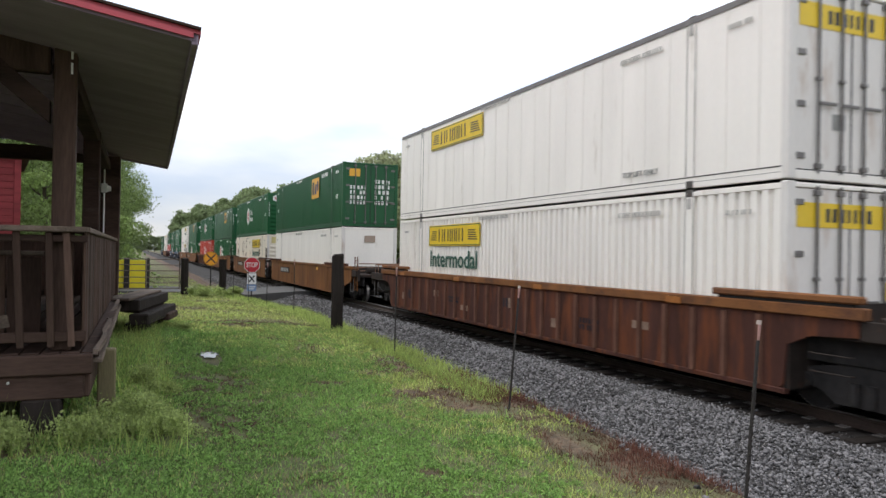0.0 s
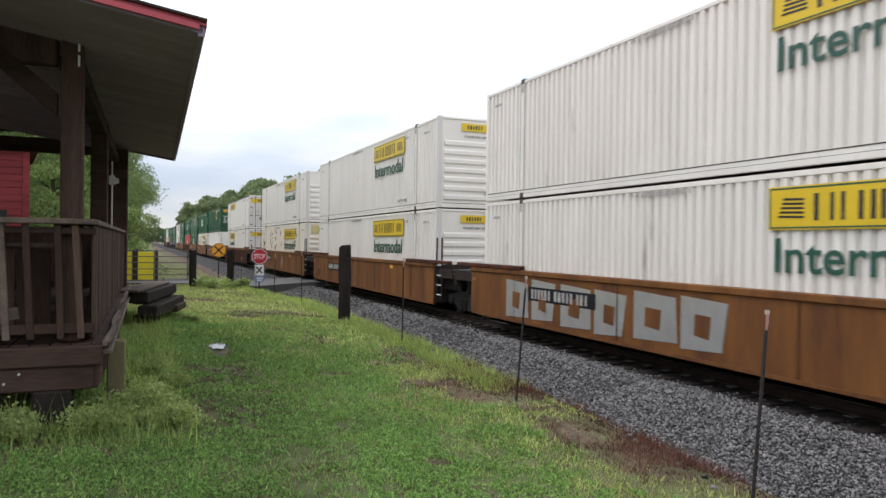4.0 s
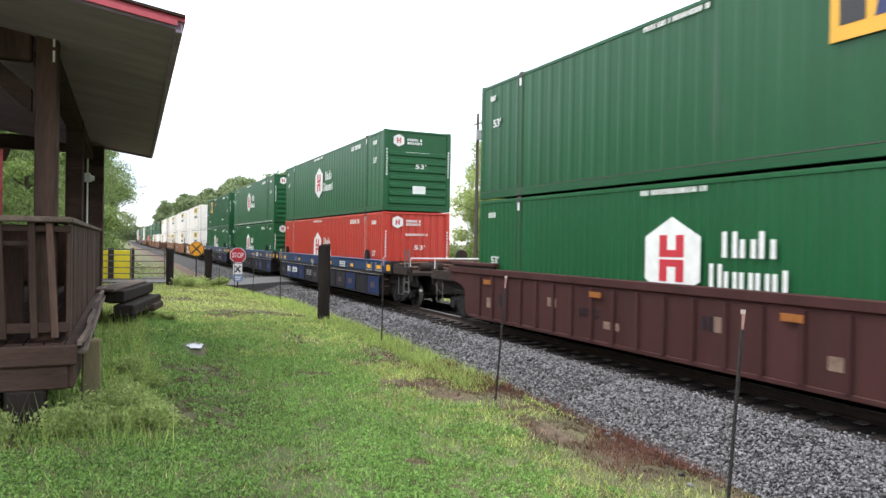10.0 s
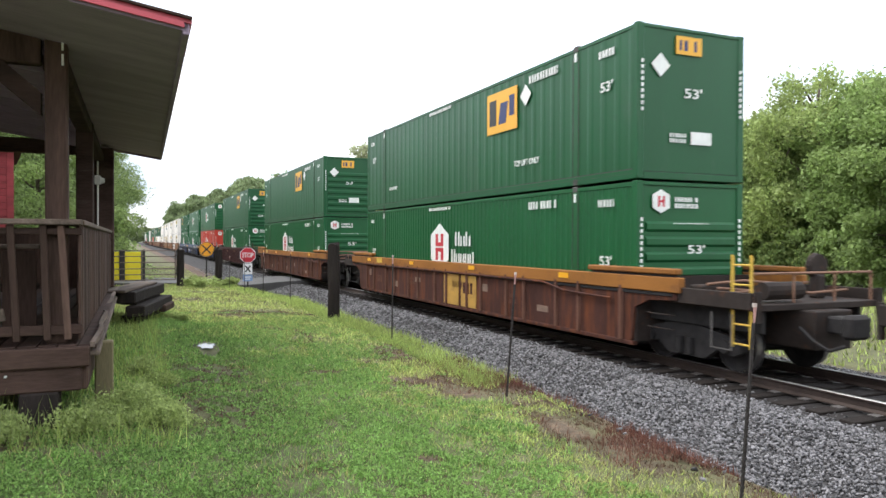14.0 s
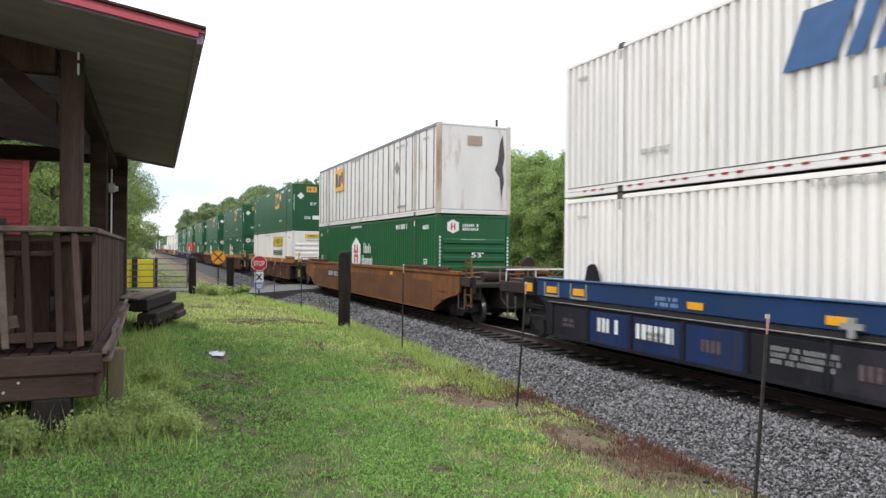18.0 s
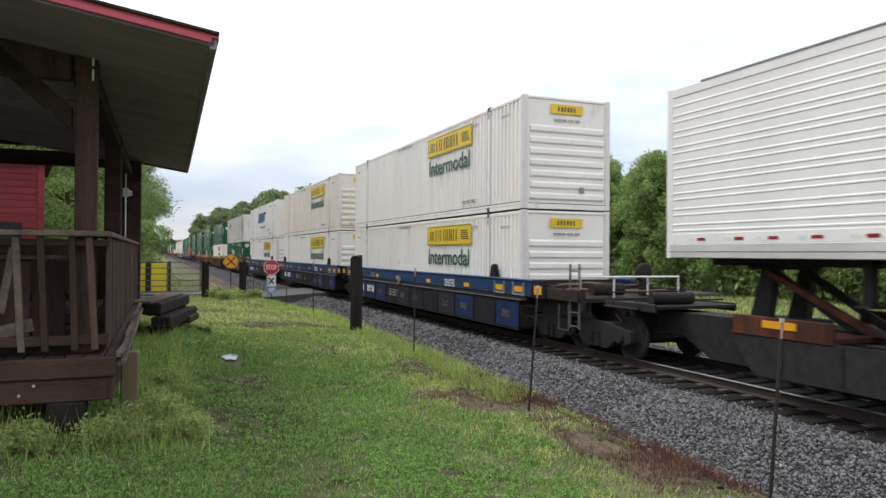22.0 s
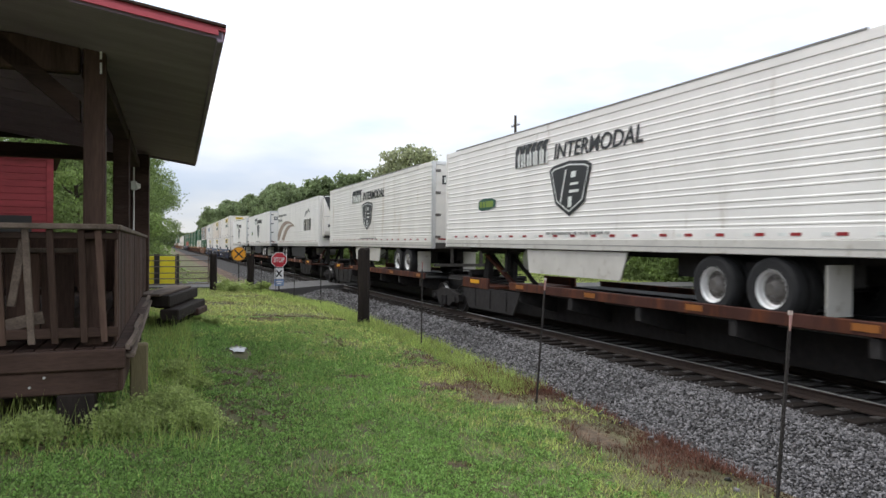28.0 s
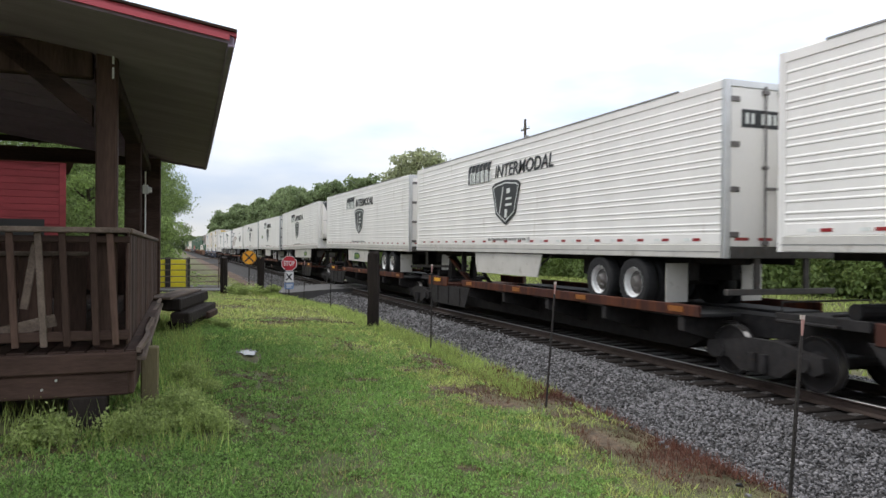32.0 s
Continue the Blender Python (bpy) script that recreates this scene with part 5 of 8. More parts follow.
def car_marks(c, style, seed):
    """Number bars, reflectors and painted patches on the side that faces -x."""
    def on(y, z, x=-1.512):
        return Matrix.Translation((x, y, z)) @ SIDE
    if style == "ochre":
        part("number_board", shared("number_board:k", lambda: Geo().box(0, 2.7, 0, 0.32, 0, 0.006), "sooty"), "sooty", c, at=on(5.4, 0.82, -1.458))
        part("number_mark", shared("number_mark:oc", lambda: bars(61, 2.3, 0.22, 0.25), "faint"), "faint", c, at=on(5.25, 0.87, -1.466))
        for y in (-6.2, -2.1, 2.0, 6.1):
            part("panel_seam", shared("panel_seam:oc", lambda: Geo().box(-1.462, -1.455, -0.02, 0.02, 0.30, 1.37), "rusty"), "rusty", c, at=(0, y, 0))
        part("reflector", shared("reflector:oc", lambda: Geo().box(0, 0.3, 0, 0.12, 0, 0.01), "reflector"), "reflector", c, at=on(-4.0, 1.2, -1.458))
    elif style == "blue":
        part("number_mark", shared("number_mark:bl", lambda: bars(63, 0.66, 0.27, 0.12), "mark"), "mark", c, at=on(6.55, 0.52, -1.478))
        part("number_mark", shared("number_mark:bl2", lambda: bars(64, 1.0, 0.27, 0.12), "mark"), "mark", c, at=on(5.35, 0.52, -1.478))
        part("number_mark", shared("number_mark:bl3", lambda: bars(65, 1.1, 0.28, 0.3, 3), "greyink"), "greyink", c, at=on(2.3, 0.52, -1.478))
        part("number_mark", shared("number_mark:bl4", lambda: bars(66, 0.8, 0.24, 0.3, 3), "mark"), "mark", c, at=on(-3.4, 1.12, -1.492))
        part("number_mark", shared("number_mark:bl5", lambda: bars(67, 0.6, 0.2, 0.3, 2), "sign_blue"), "sign_blue", c, at=on(4.8, 1.15, -1.492))
        lettering("53", "sooty_patch", c, SIDE, (-1.478, -1.6, 0.5), 0.5, 0.32)
        for y in (4.0, 1.4, -1.8, -4.9):
            part("reflector", shared("reflector:bl", lambda: Geo().box(0, 0.36, 0, 0.12, 0, 0.008), "reflector"), "reflector", c, at=on(y, 1.16, -1.492))
        part("bracket", shared("bracket:bl", lambda: Geo().box(-0.05, 0.05, -0.16, 0.10, 0, 0.05).box(-0.16, 0.16, -0.05, 0.03, 0, 0.05), "greyink"), "greyink", c, at=on(1.0, 1.18, -1.495))
    else:
        rng = random.Random(seed)
        for k in range(6):
            part("paint_patch", shared(f"paint_patch:{k % 3}", lambda: Geo().box(0, 0.22 + 0.12 * (k % 3), 0, 0.24 - 0.05 * (k % 3), 0, 0.003), "tan_patch"), "tan_patch", c, "faded tan paint patch", on(7.3 - 2.35 * k - 0.4 * (k % 2), 0.42 + 0.13 * ((k * 2 + seed) % 4), -1.459))
        for k in range(4):
            part("number_mark", shared(f"number_mark:rs{seed}{k}", lambda: bars(70 + 7 * seed + k, rng.uniform(0.3, 0.8), rng.uniform(0.16, 0.3), 0.3, 1 + k % 2), "sooty_patch" if style == "maroon" else "rib_dust"), "rib_dust", c, at=on(6.9 - 3.3 * k - seed * 0.2, 0.62 + 0.1 * (k % 3), -1.462))
        for y in (7.4, 3.0, -1.4, -5.8):
            part("reflector", shared(f"reflector:rs{style}", lambda: Geo().box(0, 0.36, 0, 0.11, 0, 0.01), "reflector" if style == "brown_orange" else "dull_reflector"), "reflector", c, at=on(y, 1.34 if style != "maroon" else 1.12, -1.503))
        if style == "brown_orange":
            part("name_panel", shared("name_panel:car", lambda: Geo().box(0, 0.55, 0, 0.18, 0, 0.01), "rail_yellow"), "rail_yellow", c, at=on(6.3, 1.31, -1.503))
            if seed == 3:
                part("name_panel", shared("name_panel:lower", lambda: Geo().box(0, 1.0, 0, 0.95, 0, 0.006).box(1.16, 2.1, 0, 0.95, 0, 0.006), "worn_yellow"), "worn_yellow", c, "worn yellow painted lower panels", on(0.3, 0.32, -1.462))
                part("number_mark", shared("number_mark:lower", lambda: bars(77, 0.7, 0.3, 0.3), "rusty"), "rusty", c, at=on(-1.0, 0.68, -1.470))
            part("brake_pipe", shared("brake_pipe:b", lambda: Geo().tube([(-1.52, 8.0, 1.22), (-1.52, -5.2, 1.22), (-1.52, -6.0, 1.08), (-1.52, -7.6, 1.04)], 0.025, 6), "rusty"), "rusty", c)


def scrawl():
    """A looped chalk drawing."""
    pts = [(0.35 + 0.34 * math.cos(t) * (1 + 0.15 * math.sin(2 * t)), 0.25 + 0.3 * math.sin(t), 0.003) for t in [k * 0.42 for k in range(16)]]
    return Geo().tube(pts, 0.011, 5).tube([(0.2, 0.1, 0.003), (0.5, 0.42, 0.003), (0.38, 0.15, 0.003), (0.25, 0.4, 0.003)], 0.010, 5).tube([(0.33, 0.5, 0.003), (0.38, 0.72, 0.003)], 0.009, 5)


def graffiti(c):
    """Big silver-grey painted blocks along a car's side."""
    rng = random.Random(4)
    g, d = Geo(), Geo()
    for k in range(6):
        a = 6.5 - k * 1.25
        w, z0, z1 = 1.02 + 0.12 * rng.random(), 0.34 + 0.1 * rng.random(), 1.22 + 0.1 * rng.random()
        q = rng.uniform(-0.1, 0.16)
        g.prism([(a, z0), (a, z1), (a - w, z1 - 0.06), (a - w + q, z0 + 0.05)], 0, -1.462, -1.456)
        d.prism([(a - 0.32, z0 + 0.26), (a - 0.34, z1 - 0.28), (a - w + 0.36, z1 - 0.30), (a - w + 0.4, z0 + 0.22)], 0, -1.468, -1.462)
    g.v = [(x, y, z) for x, y, z in g.v]
    part("graffiti", g, "steel", c, "silver-grey graffiti blocks")
    part("graffiti_shade", d, "ochre", c)


def spine_car(label, front, rear, flip, last=False):
    """A spine car unit: one middle beam, wheel platforms with thin rusty side sills, a hitch stand, a bogie ahead."""
    c = thing("spine_car", label, "railcar", "rail cars of the train")
    s = -1 if flip else 1
    part("centre_sill", Geo().prism([(-rear, 0.66), (-rear, 1.0), (front, 1.0), (front, 0.66), (front - 1.9, 0.56), (front - 2.6, 0.20), (-rear + 2.6, 0.20), (-rear + 1.9, 0.56)], 0, -0.32, 0.32), "grease", c)
    y0, y1 = sorted((s * -7.6, s * 3.2))
    for m in (Matrix(), mirror_x()):
        part("side_sill", shared(f"spine_sill:{s}", lambda: Geo().box(-1.42, -1.36, y0, y1, 0.97, 1.17, 0.012), "rusty"), "rusty", c, at=m)
        part("wheel_track", shared(f"wheel_track:{s}", lambda: Geo().box(-1.36, -0.5, y0, y1, 0.97, 1.03, 0.01), "tyre"), "tyre", c, at=m)
        for k in range(5):
            y = y0 + 0.5 + k * (y1 - y0 - 1.0) / 4
            part("crossbearer", shared("crossbearer:s", lambda: Geo().prism([(-1.38, 0.95), (-0.32, 0.95), (-0.32, 0.40), (-1.38, 0.70)], 1, -0.08, 0.08), "grease"), "grease", c, at=m @ Matrix.Translation((0, y, 0)))
    for k in range(4):
        part("reflector", shared("reflector:sp", lambda: Geo().box(-1.432, -1.42, -0.20, 0.20, 1.03, 1.13), "dull_reflector"), "dull_reflector", c, at=(0, y0 + 0.6 + k * (y1 - y0 - 1.2) / 3, 0))
    part("end_sill", shared("end_sill:sp", lambda: Geo().box(-1.42, -1.36, -0.9, 0.9, 0.90, 1.20, 0.012).box(1.36, 1.42, -0.9, 0.9, 0.90, 1.20, 0.012).box(-1.36, 1.36, -0.75, 0.75, 0.90, 0.97), "rusty"), "rusty", c, at=(0, s * 5.4, 0))
    part("reflector", shared("reflector:spe", lambda: Geo().box(-1.432, -1.42, -0.30, 0.30, 1.04, 1.15), "reflector"), "reflector", c, "long amber reflector", (0, s * 5.4, 0))
    hitch = part("hitch", shared(f"hitch:{s}", lambda: Geo().box(-0.55, 0.55, -0.3, 0.3, 1.88, 2.0, 0.03).prism([(-0.24, 1.9), (0.02, 1.9), (0.28, 1.0), (-0.1, 1.0)], 0, -0.5, -0.34).prism([(-0.24, 1.9), (0.02, 1.9), (0.28, 1.0), (-0.1, 1.0)], 0, 0.34, 0.5)
                 .tube([(-0.36, -s * 0.1, 1.85), (-0.36, -s * 1.6, 1.0)], 0.07, 8).tube([(0.36, -s * 0.1, 1.85), (0.36, -s * 1.6, 1.0)], 0.07, 8).box(-0.6, 0.6, -0.45, 0.45, 0.98, 1.06, 0.02), "grease"), "grease", c, "black hitch stand with diagonal struts", (0, s * 6.6, 0))
    part("end_platform", Geo().box(-0.95, 0.95, front - 1.9, front - 0.25, 1.06, 1.13, 0.012).box(-1.0, -0.94, front - 1.9, front - 0.25, 1.0, 1.16, 0.012).box(0.94, 1.0, front - 1.9, front - 0.25, 1.0, 1.16, 0.012), "grease", c, "dark end platform over the bogie")
    part("grab_rail", shared("grab_rail:sp", lambda: Geo().tube([(-0.95, 0, 1.13), (-0.95, 0, 1.32), (0.95, 0, 1.32), (0.95, 0, 1.13)], 0.018, 6), "grease"), "grease", c, at=(0, front - 0.35, 0))
    part("air_tank", shared("air_tank:sp", lambda: Geo().tube([(-0.8, 0, 1.25), (0.2, 0, 1.25)], 0.12, 12), "grease"), "grease", c, at=(0, front - 1.5, 0))
    for m in (Matrix(), mirror_x()):
        part("side_web", shared(f"side_web:{s}", lambda: Geo().prism([(s * 2.6, 0.93), (s * 3.0, 0.32), (s * 5.9, 0.32), (s * 6.4, 0.93)], 0, -1.40, -1.365), "grease"), "grease", c, "deep dark side web", m)
        for q in (3.4, 4.4, 5.4):
            part("web_rib", shared("web_rib:sp", lambda: Geo().box(-1.43, -1.40, -0.035, 0.035, 0.38, 0.90, 0.006), "grease"), "grease", c, at=m @ Matrix.Translation((0, s * q, 0)))
    part("stay", shared(f"stay:{s}", lambda: Geo().prism([(-s * 0.25, 1.86), (-s * 0.05, 1.86), (-s * 2.0, 1.0), (-s * 2.25, 1.0)], 0, -0.62, -0.52), "rusty"), "rusty", c, "rust-red diagonal stay of the hitch", (0, s * 6.6, 0))
    truck(c, front)
    if last:
        truck(c, -rear + 1.2)
    part("air_pipe", shared("air_pipe:sp", lambda: Geo().tube([(-0.5, -7.5, 0.85), (-0.5, 7.0, 0.85)], 0.03, 6), "rod"), "rod", c)
    part("walkway", shared("walkway:sp", lambda: Geo().box(-1.1, 1.1, -0.55, 0.55, 1.02, 1.06, 0.01).tube([(-1.1, -0.5, 1.2), (1.1, -0.5, 1.2)], 0.02, 6), "grease"), "grease", c, at=(0, front - 0.9, 0))
    return c


# ---- trailers; origin at the lower edge of the box, under its middle; doors at -y ----
BOX = 2.98


def ribbed_side(z0, z1, y0, y1):
    """A trailer side of lying ribs in pairs."""
    line, z, k = [(-1.285, z0)], z0, 0
    while z < z1 - 0.13:
        line += [(-1.285, z + 0.03), (-1.294, z + 0.042), (-1.294, z + 0.060), (-1.285, z + 0.075)]
        z += 0.105 if k % 2 == 0 else 0.17
        k += 1
    line += [(-1.285, z1), (-1.25, z1), (-1.25, z0)]
    return Geo().prism(line, 1, y0, y1)


def shield_motif():
    """A thin pale border and plain slanted bars on the shield."""
    rim = [(0.9, 0.03), (1.45, 0.29), (1.70, 1.00), (1.56, 1.06), (0.9, 1.12), (0.24, 1.06), (0.10, 1.00), (0.35, 0.29)]
    g = Geo()
    for (a, b), (c, d) in zip(rim, rim[1:] + rim[:1]):
        e, f = 0.9 + (a - 0.9) * 0.96, 0.57 + (b - 0.57) * 0.94
        p, q = 0.9 + (c - 0.9) * 0.96, 0.57 + (d - 0.57) * 0.94
        g.prism([(a, b), (c, d), (p, q), (e, f)], 2, 0.006, 0.010)
    g.prism([(0.50, 0.28), (0.55, 0.26), (0.78, 1.00), (0.73, 1.00)], 2, 0.006, 0.010)
    for x, z, w, h in ((0.84, 0.14, 0.15, 0.24), (0.88, 0.46, 0.40, 0.07), (0.92, 0.63, 0.34, 0.06), (0.96, 0.80, 0.20, 0.14)):
        g.prism([(x, z), (x + w, z + 0.01), (x + w + 0.03, z + h), (x + 0.03, z + h)], 2, 0.006, 0.010)
    return g


def trailer(label, paint="white", nose_out=False, brand="prime", eco=None, tandem=0.0, shift=0.0):
    """A 53-foot refrigerated trailer on its wheels. nose_out: its nose points back along the track."""
    c = thing("semi_trailer", label, "trailer", "trailers on the spine cars")
    r = Matrix.Rotation(math.pi, 4, "Z") if nose_out else Matrix()
    def p(name, geo, mat, lab="", at=None, parent=None):
        return part(name, geo, mat, parent or c, lab, r @ (at if isinstance(at, Matrix) else Matrix.Translation(at or (0, 0, 0))))
    for m in (Matrix(), mirror_x()):
        p("side_panel", shared(f"trailer_side:{paint}", lambda: ribbed_side(0.42, BOX - 0.16, -HALF + 0.1, HALF - 0.16), paint), paint, at=m)
        p("top_rail", shared(f"trailer_top:{paint}", lambda: Geo().box(-1.30, -1.22, -HALF + 0.1, HALF - 0.1, BOX - 0.16, BOX, 0.012), paint), paint, at=m)
        p("bottom_rail", shared("trailer_low:s", lambda: Geo().box(-1.305, -1.22, -HALF + 0.1, HALF - 0.1, 0.0, 0.24, 0.012), "skirt"), "skirt", "pale dirty lower rail", m)
        p("rail_line", shared("rail_line:s", lambda: Geo().box(-1.309, -1.305, -HALF + 0.1, HALF - 0.1, 0.10, 0.118), "greyink"), "greyink", at=m)
        p("scuff_band", shared(f"scuff_band:{paint}", lambda: Geo().box(-1.296, -1.23, -HALF + 0.1, HALF - 0.1, 0.24, 0.42, 0.006), paint), paint, at=m)
        p("corner_post", shared(f"trailer_corner:{paint}", lambda: Geo().tube([(-1.20, HALF - 0.12, 0.0), (-1.20, HALF - 0.12, BOX)], 0.115, 12).box(-1.30, -1.2, HALF - 0.2, HALF - 0.12, 0, BOX), paint), paint, at=m)
        p("rear_post", shared("trailer_rear:s", lambda: Geo().box(-1.305, -1.18, -HALF, -HALF + 0.11, 0.0, BOX, 0.012), "steel"), "steel", at=m)
    near = mirror_x() if nose_out else Matrix()
    g, w = Geo(), Geo()
    for k in range(20):
        y = -HALF + 0.6 + k * 0.76 + (0.08 if k % 3 else 0)
        g.box(-1.303, -1.296, y, y + 0.19, 0.29, 0.34)
        w.box(-1.303, -1.296, y + 0.26, y + 0.42, 0.29, 0.34)
    p("red_tape", shared("red_tape:t", lambda: g, "tape_red"), "tape_red", "red reflective tape", near)
    p("white_tape", shared("white_tape:t", lambda: w, "mark"), "mark", at=near)
    p("roof", shared(f"trailer_roof:{paint}", lambda: Geo().box(-1.24, 1.24, -HALF + 0.05, HALF - 0.05, BOX - 0.06, BOX - 0.01), paint), paint)
    p("roof_edge", shared("roof_edge:k", lambda: Geo().box(-1.312, -1.27, -HALF + 1.2, HALF - 0.9, BOX - 0.01, BOX + 0.025, 0.006), "greyink"), "greyink", at=near)
    p("floor", shared("trailer_floor:k", lambda: Geo().box(-1.2, 1.2, -HALF + 0.05, HALF - 0.05, 0.02, 0.16).box(-0.55, -0.45, -HALF + 0.3, HALF - 0.4, -0.12, 0.02).box(0.45, 0.55, -HALF + 0.3, HALF - 0.4, -0.12, 0.02), "grease"), "grease")
    p("front_wall", shared(f"nose:{paint}", lambda: Geo().box(-1.14, 1.14, HALF - 0.1, HALF - 0.03, 0.0, BOX - 0.02, 0.02), paint), paint)
    # the refrigeration unit on a nose that points back
    if nose_out:
        unit = p("refrigeration_unit", shared(f"reefer:{paint}", lambda: Geo().prism([(HALF - 0.03, 0.60), (HALF + 0.28, 0.60), (HALF + 0.48, 0.68), (HALF + 0.56, 0.90), (HALF + 0.55, 1.74), (HALF - 0.03, 1.74)], 0, -1.08, 1.08), "white"), "white", "white refrigeration unit with a black grille")
        for sx in (1, -1):
            p("shoulder", shared("shoulder:s", lambda: Geo().prism([(-1.08, 1.745), (-0.63, 1.745), (-1.045, 2.79), (-1.08, 2.79)], 1, HALF - 0.03, HALF + 0.50), "white"), "white", "white slanting shoulder panel", Matrix() if sx > 0 else mirror_x())
        p("grille", shared("grille:k", lambda: reefer_top(), "reefer_black"), "reefer_black", "black slatted grille")
        p("unit_rail", shared("unit_rail:k", lambda: Geo().tube([(-1.0, HALF, 2.92), (-0.95, HALF + 0.40, 2.97), (0.95, HALF + 0.40, 2.97), (1.0, HALF, 2.92)], 0.03, 6).box(-0.06, 0.06, HALF + 0.36, HALF + 0.42, 2.88, 2.96), "reefer_black"), "reefer_black")
        p("panel_gap", shared("panel_gap:k", lambda: Geo().box(0.42, 0.435, HALF + 0.555, HALF + 0.566, 0.92, 1.74).box(-1.08, 1.08, HALF + 0.545, HALF + 0.552, 1.728, 1.742).box(-0.7, 0.1, HALF + 0.552, HALF + 0.564, 1.60, 1.615), "greyink"), "greyink")
        p("under_tray", shared("under_tray:k", lambda: Geo().box(-1.0, 1.0, HALF - 0.02, HALF + 0.36, 0.50, 0.598, 0.02), "grease"), "grease")
        p("gauge", shared("gauge:k", lambda: Geo().box(0.68, 0.86, HALF + 0.556, HALF + 0.572, 1.12, 1.28).box(-0.62, -0.48, HALF + 0.556, HALF + 0.572, 0.98, 1.10), "ink"), "ink")
    p("fuel_tank", shared("fuel_tank:s", lambda: Geo().lathe([(-0.6, 0.2), (-0.57, 0.27), (0.57, 0.27), (0.6, 0.2)], (-0.1, 3.6, -0.30), 0, 16), "steel"), "steel")
    # door end
    doors_on = Matrix()
    e = p("rear_frame", shared("rear_frame:s", lambda: Geo().box(-1.18, 1.18, -HALF, -HALF + 0.1, 0.0, 0.20, 0.01), "casting"), "casting", "rust-stained rear sill")
    p("rear_header", shared("rear_header:s", lambda: Geo().box(-1.18, 1.18, -HALF, -HALF + 0.1, BOX - 0.12, BOX, 0.01), "steel"), "steel")
    if not nose_out:
        doors(c, paint, -HALF + 0.04, 1.17, 0.20, BOX - 0.12, bright=True)
        if brand == "prime":
            part("name_mark", shared("name_mark:pd", lambda: Geo().box(0, 0.85, 0, 0.30, 0, 0.008), "ink"), "ink", c, at=Matrix.Translation((-0.95, -HALF + 0.018, 2.20)) @ BACK)
            part("name_mark", shared("name_mark:pdw", lambda: bars(81, 0.7, 0.18, 0.25), "mark"), "mark", c, at=Matrix.Translation((-0.88, -HALF + 0.010, 2.26)) @ BACK)
            part("name_mark", shared("name_mark:pd2", lambda: bars(82, 0.9, 0.16, 0.3), "greyink"), "greyink", c, at=Matrix.Translation((0.1, -HALF + 0.018, 2.18)) @ BACK)
        part("door_tape", shared("door_tape:d", lambda: Geo().box(0, 0.3, 0, 0.05, 0, 0.006).box(0.5, 0.8, 0, 0.05, 0, 0.006).box(1.3, 1.6, 0, 0.05, 0, 0.006).box(1.85, 2.15, 0, 0.05, 0, 0.006), "tape_red"), "tape_red", c, at=Matrix.Translation((-1.08, -HALF + 0.018, 0.30)) @ BACK)
    p("bumper", shared("bumper:s", lambda: Geo().box(-1.2, 1.2, -HALF + 0.02, -HALF + 0.12, -0.62, -0.52, 0.01).box(-0.6, -0.5, -HALF + 0.04, -HALF + 0.1, -0.52, 0.0).box(0.5, 0.6, -HALF + 0.04, -HALF + 0.1, -0.52, 0.0), "casting"), "casting")
    for x in (-1.15, 0.65):
        p("mudflap", shared("mudflap:w", lambda: Geo().box(0, 0.5, -0.012, 0.012, -0.86, -0.12, 0.004), "skirt"), "skirt", "pale mudflap", (x, -HALF + 1.9 + tandem, 0))
    # wheels
    tyre = shared("tyre:t", lambda: Geo().lathe([(-0.13, 0.30), (-0.14, 0.44), (-0.11, 0.49), (-0.05, 0.505), (0.05, 0.505), (0.11, 0.49), (0.14, 0.44), (0.13, 0.30)], (0, 0, 0), 0, 28, False), "tyre")
    rim = shared("rim:t", lambda: Geo().lathe([(-0.135, 0.31), (-0.125, 0.315), (-0.10, 0.27), (-0.03, 0.25), (-0.02, 0.235)], (0, 0, 0), 0, 28, False), "hub")
    dish = shared("dish:t", lambda: Geo().lathe([(-0.02, 0.24), (-0.03, 0.14), (-0.07, 0.12), (-0.13, 0.09), (-0.13, 0.001)], (0, 0, 0), 0, 20), "rod")
    nut = shared("nuts:t", lambda: wheel_nuts(), "casting")
    for y in (-4.05 + tandem, -5.28 + tandem):
        for x in (-1.12, 1.12, -0.80, 0.80):
            flip = Matrix() if x < 0 else mirror_x()
            w_ = p("wheel", tyre, "tyre", at=Matrix.Translation((x, y, -0.52)) @ flip)
            if abs(x) > 1:
                part("rim", rim, "hub", w_, "bright alloy rim")
                part("wheel_dish", dish, "rod", w_)
                part("nut_ring", nut, "casting", w_)
    p("axle_set", shared(f"axles:t{tandem}", lambda: Geo().tube([(-1.1, -4.05, -0.52), (1.1, -4.05, -0.52)], 0.07, 8).tube([(-1.1, -5.28, -0.52), (1.1, -5.28, -0.52)], 0.07, 8).box(-0.62, -0.38, -6.2, -2.4, -0.46, 0.02, 0.02).box(0.38, 0.62, -6.2, -2.4, -0.46, 0.02, 0.02).box(-0.9, 0.9, -4.9, -4.4, -0.40, -0.1, 0.03).tube([(-0.9, -3.3, -0.3), (0.9, -3.3, -0.3)], 0.16, 10), "grease"), "grease", at=(0, tandem, 0))
    for s in (-1, 1):
        p("landing_leg", shared("landing_leg:t", lambda: Geo().box(-0.07, 0.07, -0.07, 0.07, -0.62, 0.02, 0.01).box(-0.14, 0.14, -0.12, 0.12, -0.66, -0.62).tube([(0, -0.08, -0.1), (0, -0.8, 0.0)], 0.03, 6), "grease"), "grease", at=(s * 0.85, 4.4, 0))
    skirt_at = near
